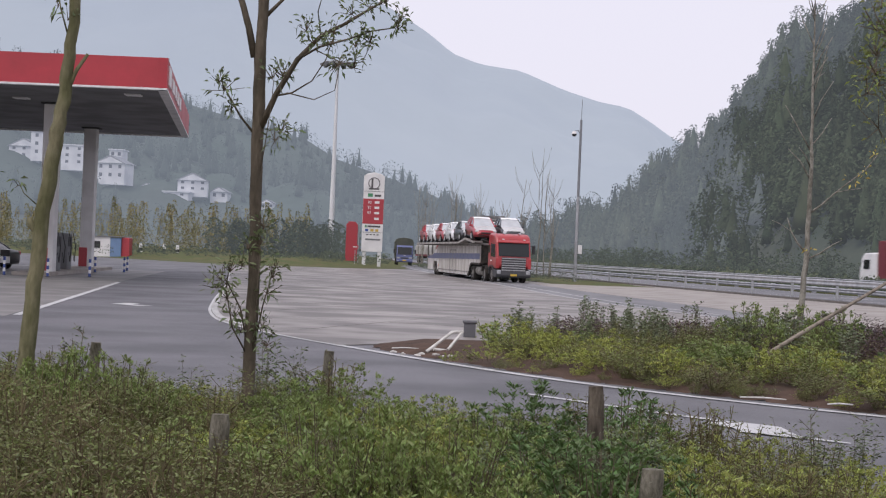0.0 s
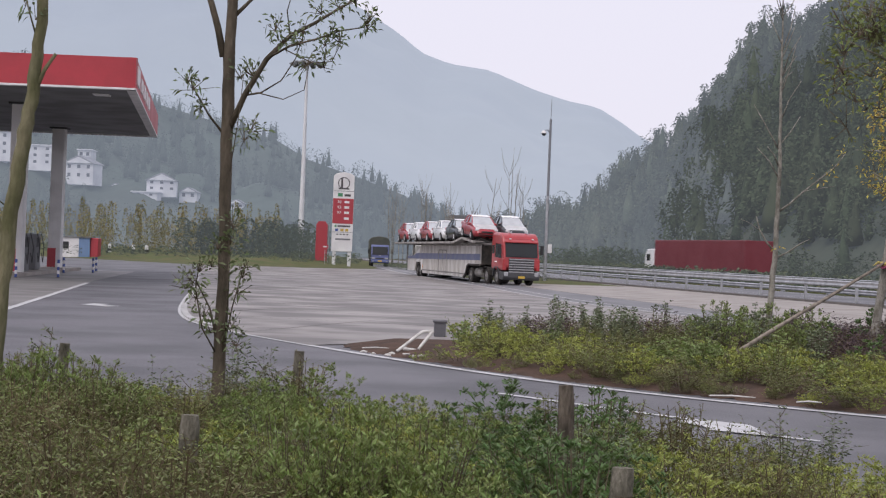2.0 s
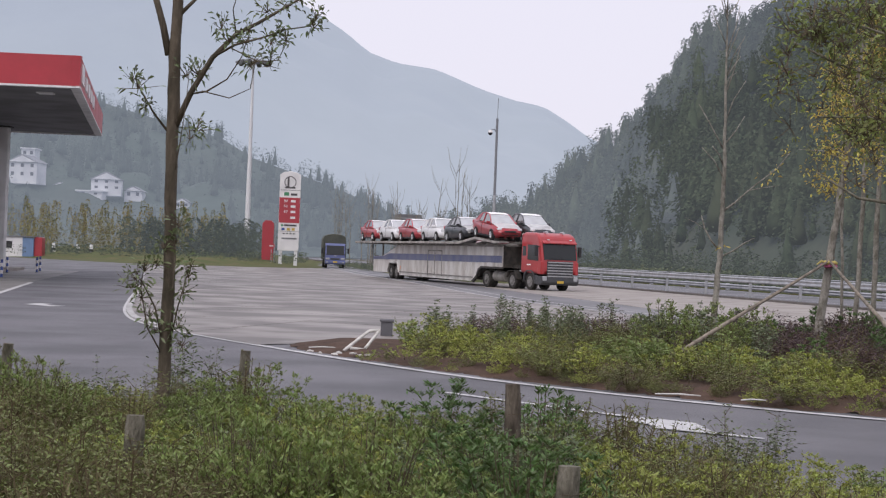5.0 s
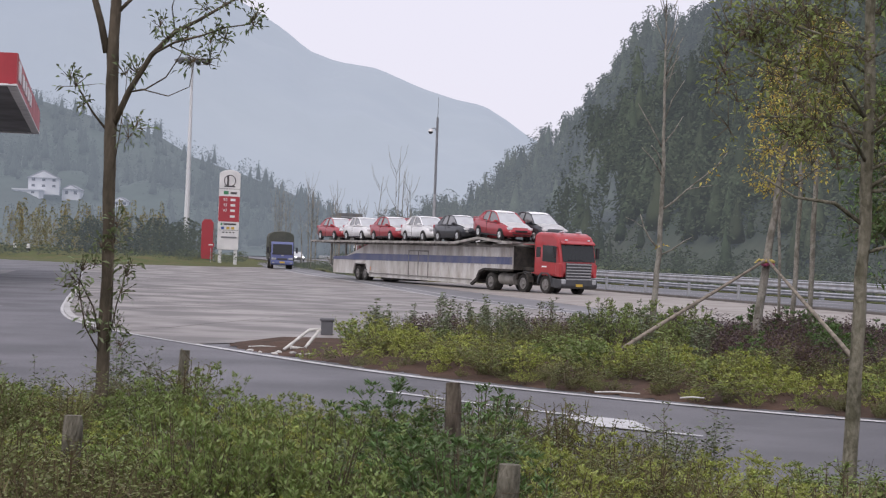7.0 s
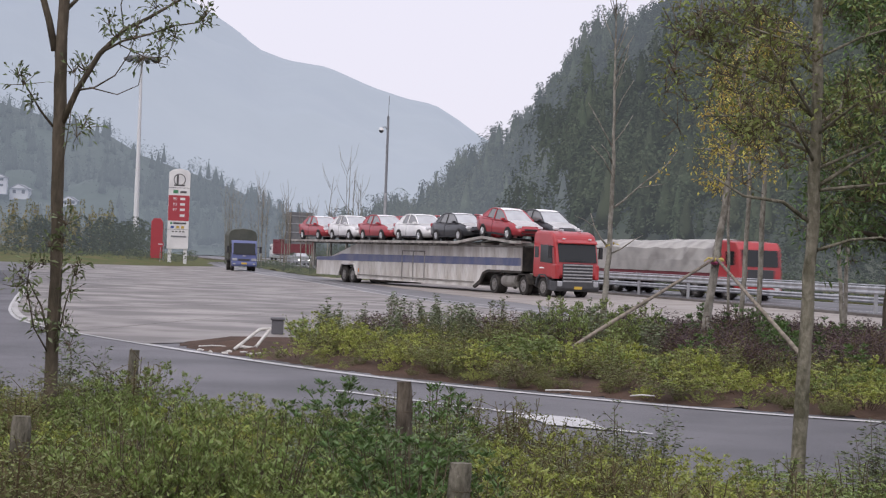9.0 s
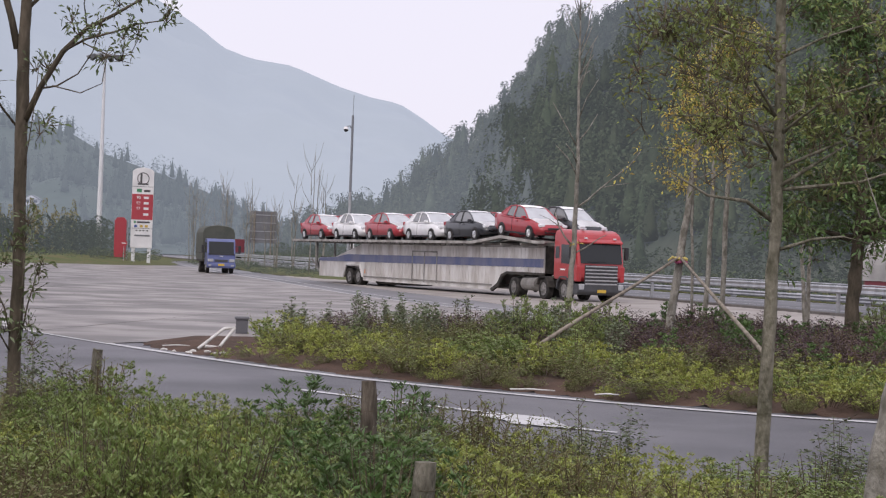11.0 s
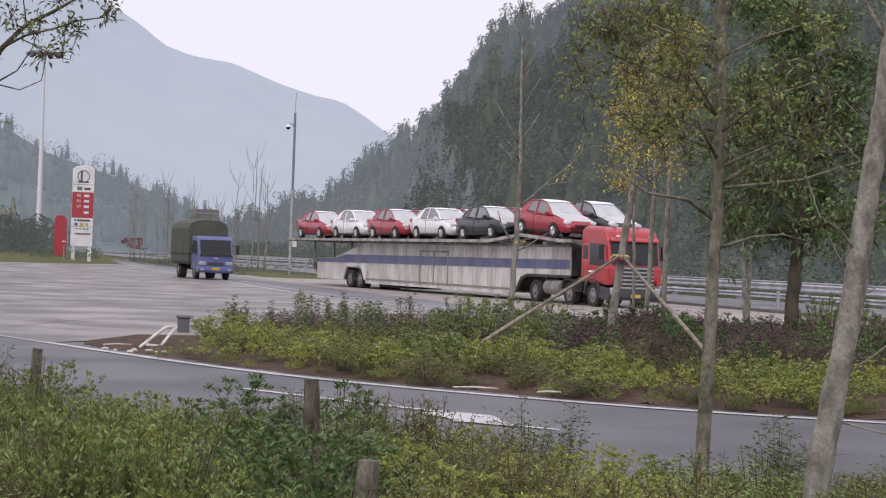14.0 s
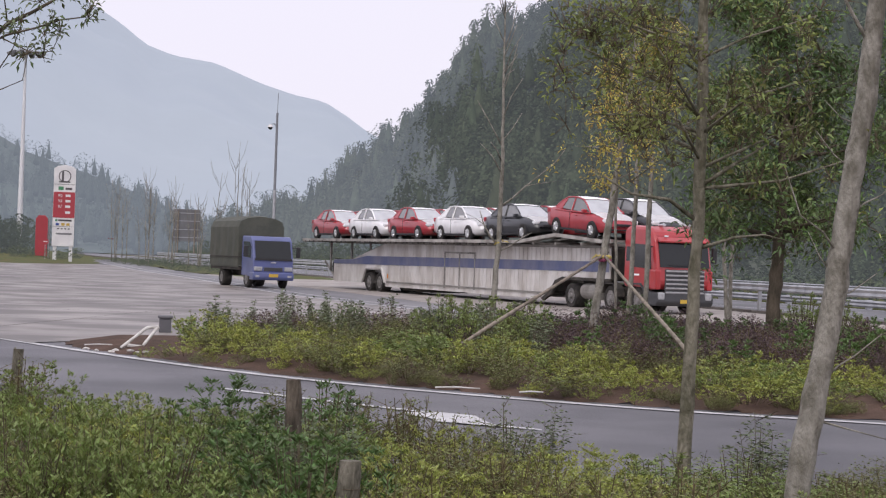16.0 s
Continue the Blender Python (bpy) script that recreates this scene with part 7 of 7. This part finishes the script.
def tarp_semi():
    o = thing("tarpaulin_truck", "red highway truck with a grey tarpaulin load", "truck")
    part("cab", prism(bmesh.new(), [(-1.1, 0.95), (1.2, 0.9), (1.36, 1.1), (1.34, 1.7), (1.18, 2.65), (0.9, 3.0), (-0.8, 3.1), (-1.1, 3.0)], -1.22, 1.22, 0.07), "cab_red", o)
    part("windscreen", prism(bmesh.new(), [(1.355, 1.75), (1.365, 1.75), (1.21, 2.6), (1.18, 2.6)], -1.06, 1.06), "glass", o)
    part("bumper", box(bmesh.new(), 0.8, 1.42, -1.22, 1.22, 0.4, 0.95, 0.05), "cab_red", o)
    part("grille", box(bmesh.new(), 1.33, 1.39, -0.8, 0.8, 1.05, 1.6, 0.02), "grille", o)
    part("chassis_frame", box(bmesh.new(), -17.5, 1.0, -0.5, 0.5, 0.7, 1.05), "chassis", o)
    part("load_bed", box(bmesh.new(), -17.8, -1.5, -1.25, 1.25, 1.05, 1.5, 0.03), "box_red", o)
    rnd = random.Random(8)

    def ring(k):
        j = [rnd.uniform(-0.07, 0.07) for _ in range(9)]
        return [(-1.28, 1.35), (-1.3 + j[0], 2.0), (-1.28 + j[1], 2.65 + j[2]), (-0.9, 2.95 + j[3]), (0, 3.12 + j[4]), (0.9, 2.95 + j[5]), (1.28 + j[6], 2.65 + j[7]), (1.3 + j[8], 2.0), (1.28, 1.35)]

    part("tarpaulin", loft([(-17.9 + k * 0.82, k) for k in range(21)], ring), "tarp_grey", o)
    for s in (1, -1):
        part("side_window", box(bmesh.new(), -0.1, 0.85, s * 1.215 - 0.02, s * 1.215 + 0.02, 1.8, 2.5), "glass", o)
        part("headlight", box(bmesh.new(), 1.35, 1.45, s * 0.95 - 0.16, s * 0.95 + 0.16, 0.55, 0.8, 0.03), "lamp_glass", o)
        for x in (0, -3.4, -4.7, -13.5, -14.8, -16.1):
            wheel(o, x, s * 1.0, 0.5, 0.4)
    return o


def box_semi():
    o = thing("box_trailer_truck", "long red box trailer pulled by a white cab", "truck")
    part("cab", prism(bmesh.new(), [(-1.1, 0.95), (1.1, 0.9), (1.3, 1.1), (1.28, 1.7), (1.0, 2.6), (0.6, 2.9), (-1.1, 2.95)], -1.2, 1.2, 0.08), "car_white", o)
    part("windscreen", prism(bmesh.new(), [(1.295, 1.7), (1.305, 1.7), (1.04, 2.5), (1.01, 2.5)], -1.04, 1.04), "glass", o)
    part("chassis_frame", box(bmesh.new(), -21.5, 1.0, -0.5, 0.5, 0.7, 1.1), "chassis", o)
    bx = part("box_body", box(bmesh.new(), -22.4, -1.5, -1.25, 1.25, 1.15, 3.75, 0.04), "box_red", o)
    for k in range(42):
        for s in (1, -1):
            part("corrugation", box(bmesh.new(), -22.2 + k * 0.49, -22.05 + k * 0.49, s * 1.262 - 0.014, s * 1.262 + 0.014, 1.3, 3.6), "box_red", bx)
    for s in (1, -1):
        part("side_window", box(bmesh.new(), -0.2, 0.7, s * 1.195 - 0.02, s * 1.195 + 0.02, 1.8, 2.45), "glass", o)
        for x in (0, -3.3, -17.5, -18.8, -20.1):
            wheel(o, x, s * 1.0, 0.5, 0.4)
    return o


TRACTOR, tractor_wheels, _ = tractor()
TRAILER, trailer_wheels, _ = carrier_trailer()
BLUE, blue_wheels, _ = light_truck()
BLUE.scale = (1.1, 1.08, 1.12)

SEMI, BOXER = tarp_semi(), box_semi()
CARS = []
for coat, label, x, y, z, tilt in (("car_red", "red saloon car on the trailer's upper deck", -6.7, -0.95, 2.67, 0), ("car_white", "white saloon car on the trailer's upper deck", -1.65, -0.95, 2.68, 0),
                                   ("car_red", "red saloon car with white bonnet film on deck", 3.2, -0.95, 2.69, 0), ("car_white", "white saloon car strapped on the upper deck", 8.35, -0.95, 2.70, 0),
                                   ("car_black", "black saloon car with white bonnet film on deck", 13.3, -0.95, 2.735, -1), ("car_red", "red saloon car tilted down over the deck hump", 18.75, -0.95, 2.93, 3.6),
                                   ("car_black", "dark saloon with white bonnet film behind the tractor cab", 19.3, 0.95, 2.93, 3.6), ("car_red", "red saloon car in the trailer's far row", 13.0, 0.95, 2.735, -1),
                                   ("car_red", "red saloon car in the trailer's far row", 8.0, 0.95, 2.70, 0), ("car_red", "red saloon car in the trailer's far row", 2.9, 0.95, 2.69, 0),
                                   ("car_red", "red saloon car in the trailer's far row", -2.0, 0.95, 2.68, 0), ("car_red", "red saloon car in the trailer's far row", -7.0, 0.95, 2.67, 0)):
    CARS.append((sedan(coat, label), pose(x, y, z, 0, tilt, 0)))
HIGHWAY_CAR = sedan("car_silver", "silver saloon car with lit headlights on the highway", False, True)
sedan("car_black", "black saloon car parked at the fuel pumps", False, False, pose(-25.2, 88, 0.006, 0, 0, 165))

# ---- slabs of the apron ----
def clip_rect(poly, x0, x1, y0, y1):
    for ax, lim, sgn in ((0, x0, 1), (0, x1, -1), (1, y0, 1), (1, y1, -1)):
        out = []
        for i in range(len(poly)):
            a, b = poly[i - 1], poly[i]
            ia, ib = (a[ax] - lim) * sgn >= 0, (b[ax] - lim) * sgn >= 0
            if ia != ib:
                t = (lim - a[ax]) / (b[ax] - a[ax])
                out.append((a[0] + (b[0] - a[0]) * t, a[1] + (b[1] - a[1]) * t))
            if ib:
                out.append(b)
        poly = out
        if not poly:
            return []
    return poly


turn = radians(-17)
ct, sn = math.cos(turn), math.sin(turn)
lot_local = [(x * ct + y * sn, -x * sn + y * ct) for x, y in LOT]
lx, ly = [p[0] for p in lot_local], [p[1] for p in lot_local]
rsl = random.Random(17)
SW, SL = 4.6, 5.2
for i in range(int((max(lx) - min(lx)) / SW) + 1):
    for j in range(int((max(ly) - min(ly)) / SL) + 1):
        x0, y0 = min(lx) + i * SW, min(ly) + j * SL
        q = clip_rect(lot_local, x0 + 0.025, x0 + SW - 0.025, y0 + 0.025, y0 + SL - 0.025)
        clean = [p for k, p in enumerate(q) if (Vector(p) - Vector(q[k - 1])).length > 0.01]
        if len(clean) < 3:
            continue
        area = abs(sum(clean[k - 1][0] * clean[k][1] - clean[k][0] * clean[k - 1][1] for k in range(len(clean)))) / 2
        if area < 0.3:
            continue
        bm = bmesh.new()
        z = 0.012 + rsl.uniform(0, 0.004)
        f = bm.faces.new([bm.verts.new((x * ct - y * sn, x * sn + y * ct, z)) for x, y in clean])
        bmesh.ops.triangulate(bm, faces=[f])
        for f in bm.faces:
            f.normal_update()
            if f.normal.z < 0:
                f.normal_flip()
        part("slab", bm, "concrete", lot_base)


# ---- what moves ----
def place(x, y, heading, side=0.0, z=0.0):
    """Heading: degrees from straight towards the viewer, turning to +x; side: metres to the vehicle's left."""
    a = radians(heading)
    return pose(x + side * math.cos(a), y + side * math.sin(a), z, 0, 0, heading - 90)


def glide(t, rows, k):
    """Smooth value number k of the rows at time t."""
    ts = [r[0] for r in rows]
    v = [r[k] for r in rows]
    i = max(0, min(len(ts) - 2, int(np.searchsorted(ts, t)) - 1))
    h = ts[i + 1] - ts[i]
    u = (t - ts[i]) / h

    def slope(j):
        a, b = max(0, j - 1), min(len(ts) - 1, j + 1)
        return (v[b] - v[a]) / (ts[b] - ts[a])

    return (v[i] * (1 + 2 * u) * (1 - u) ** 2 + slope(i) * h * u * (1 - u) ** 2 + v[i + 1] * u * u * (3 - 2 * u) + slope(i + 1) * h * u * u * (u - 1))


# seconds, rear axle near side x and y, trailer heading, tractor heading
CARRIER = [(0, -0.27, 135.14, 8.2, 12.2), (1.5, 0.55, 129.18, 9.6, 14.6), (3.5, 1.75, 121.54, 12.2, 18.0), (4.0, 2.1, 119.69, 13.2, 19.8), (6.5, 4.28, 110.73, 19.1, 28.0), (7.5, 5.28, 107.29, 20.4, 25.2),
           (9.0, 6.83, 102.3, 20.2, 18.6), (11.5, 9.38, 94.4, 19.0, 14.6), (12.5, 10.23, 91.39, 18.2, 13.2), (14.0, 11.3, 87.04, 17.4, 13.0), (15.0, 11.93, 84.24, 16.9, 13.0), (16.0, 12.53, 81.53, 16.4, 13.0)]
# seconds, front near-side wheel x and y, heading
LIGHT = [(0, -4.26, 215.4, 3.0), (2, -3.22, 198.9, 3.2), (4, -2.23, 182.35, 3.4), (6.5, -1.15, 161.7, 3.6), (7.5, -0.58, 153.4, 3.8), (9, 0.28, 141.0, 4.4), (11.5, 1.55, 120.3, 6.5), (12.5, 2.35, 112.1, 8.2), (13, 2.89, 107.9, 9.2),
         (14, 4.19, 99.7, 11.2), (15, 5.65, 91.4, 12.6), (16, 7.3, 83.1, 13.4)]


def motions():
    def trailer_at(t):
        return place(glide(t, CARRIER, 1), glide(t, CARRIER, 2), glide(t, CARRIER, 3), 1.2)

    def tractor_at(t):
        pin = trailer_at(t) @ Vector((18.0, 0, 0))
        h = glide(t, CARRIER, 4)
        return place(pin.x, pin.y, h) @ pose(5.1, 0, 0)

    def light_at(t):
        return place(glide(t, LIGHT, 1), glide(t, LIGHT, 2), glide(t, LIGHT, 3), -0.85)

    times = [0.5 * k for k in range(33)]
    walk(TRAILER, [(t, trailer_at(t)) for t in times])
    walk(TRACTOR, [(t, tractor_at(t)) for t in times])
    walk(BLUE, [(t, light_at(t)) for t in times])
    for car, seat in CARS:
        walk(car, [(t, trailer_at(t) @ seat) for t in times])

    def roll(wheels, path, r, step):
        n = round(16.0 / step)
        for w in wheels:
            home = w.matrix_basis.translation.copy()
            rows, turned, last = [], 0.0, path(0.0).translation
            for k in range(n + 1):
                here = path(k * step).translation
                turned += math.degrees((here - last).length / r)
                last = here
                rows.append((k * step, pose(*home, 0, turned % 360, 0)))
            walk(w, rows)

    roll(tractor_wheels, tractor_at, 0.51, 0.2)
    roll(trailer_wheels, trailer_at, 0.50, 0.2)
    roll(blue_wheels, light_at, 0.47, 1 / 15)

    def on_highway(y, off, heading):
        x, yy, z = hw(y, off)
        return place(x, yy, heading, 0, z)

    def run(rows, t):
        return glide(t, rows, 1)

    semi = [(0, 250), (2, 215), (4, 177), (6.5, 130), (8.2, 99.0), (8.5, 94.5), (9.0, 81.6), (9.2, 78), (11.5, 38), (13, 14), (16, -34)]
    walk(SEMI, [(t, on_highway(run(semi, t), 3.4, 12 if run(semi, t) > 60 else 8)) for t in times])
    boxer = [(0, 112), (0.7, 126.8), (1.5, 143), (2.7, 170), (3.5, 188.6), (4.2, 203), (9, 299), (13.5, 395), (16, 440)]
    walk(BOXER, [(t, on_highway(run(boxer, t), 14, 192)) for t in times])
    car = [(0, 440), (4, 335), (7.7, 245), (8.2, 231), (8.8, 215), (11, 150), (13, 80.5), (13.2, 76), (13.6, 65), (15, 28), (16, 2)]
    walk(HIGHWAY_CAR, [(t, on_highway(run(car, t), 4.2, 10)) for t in times])


motions()
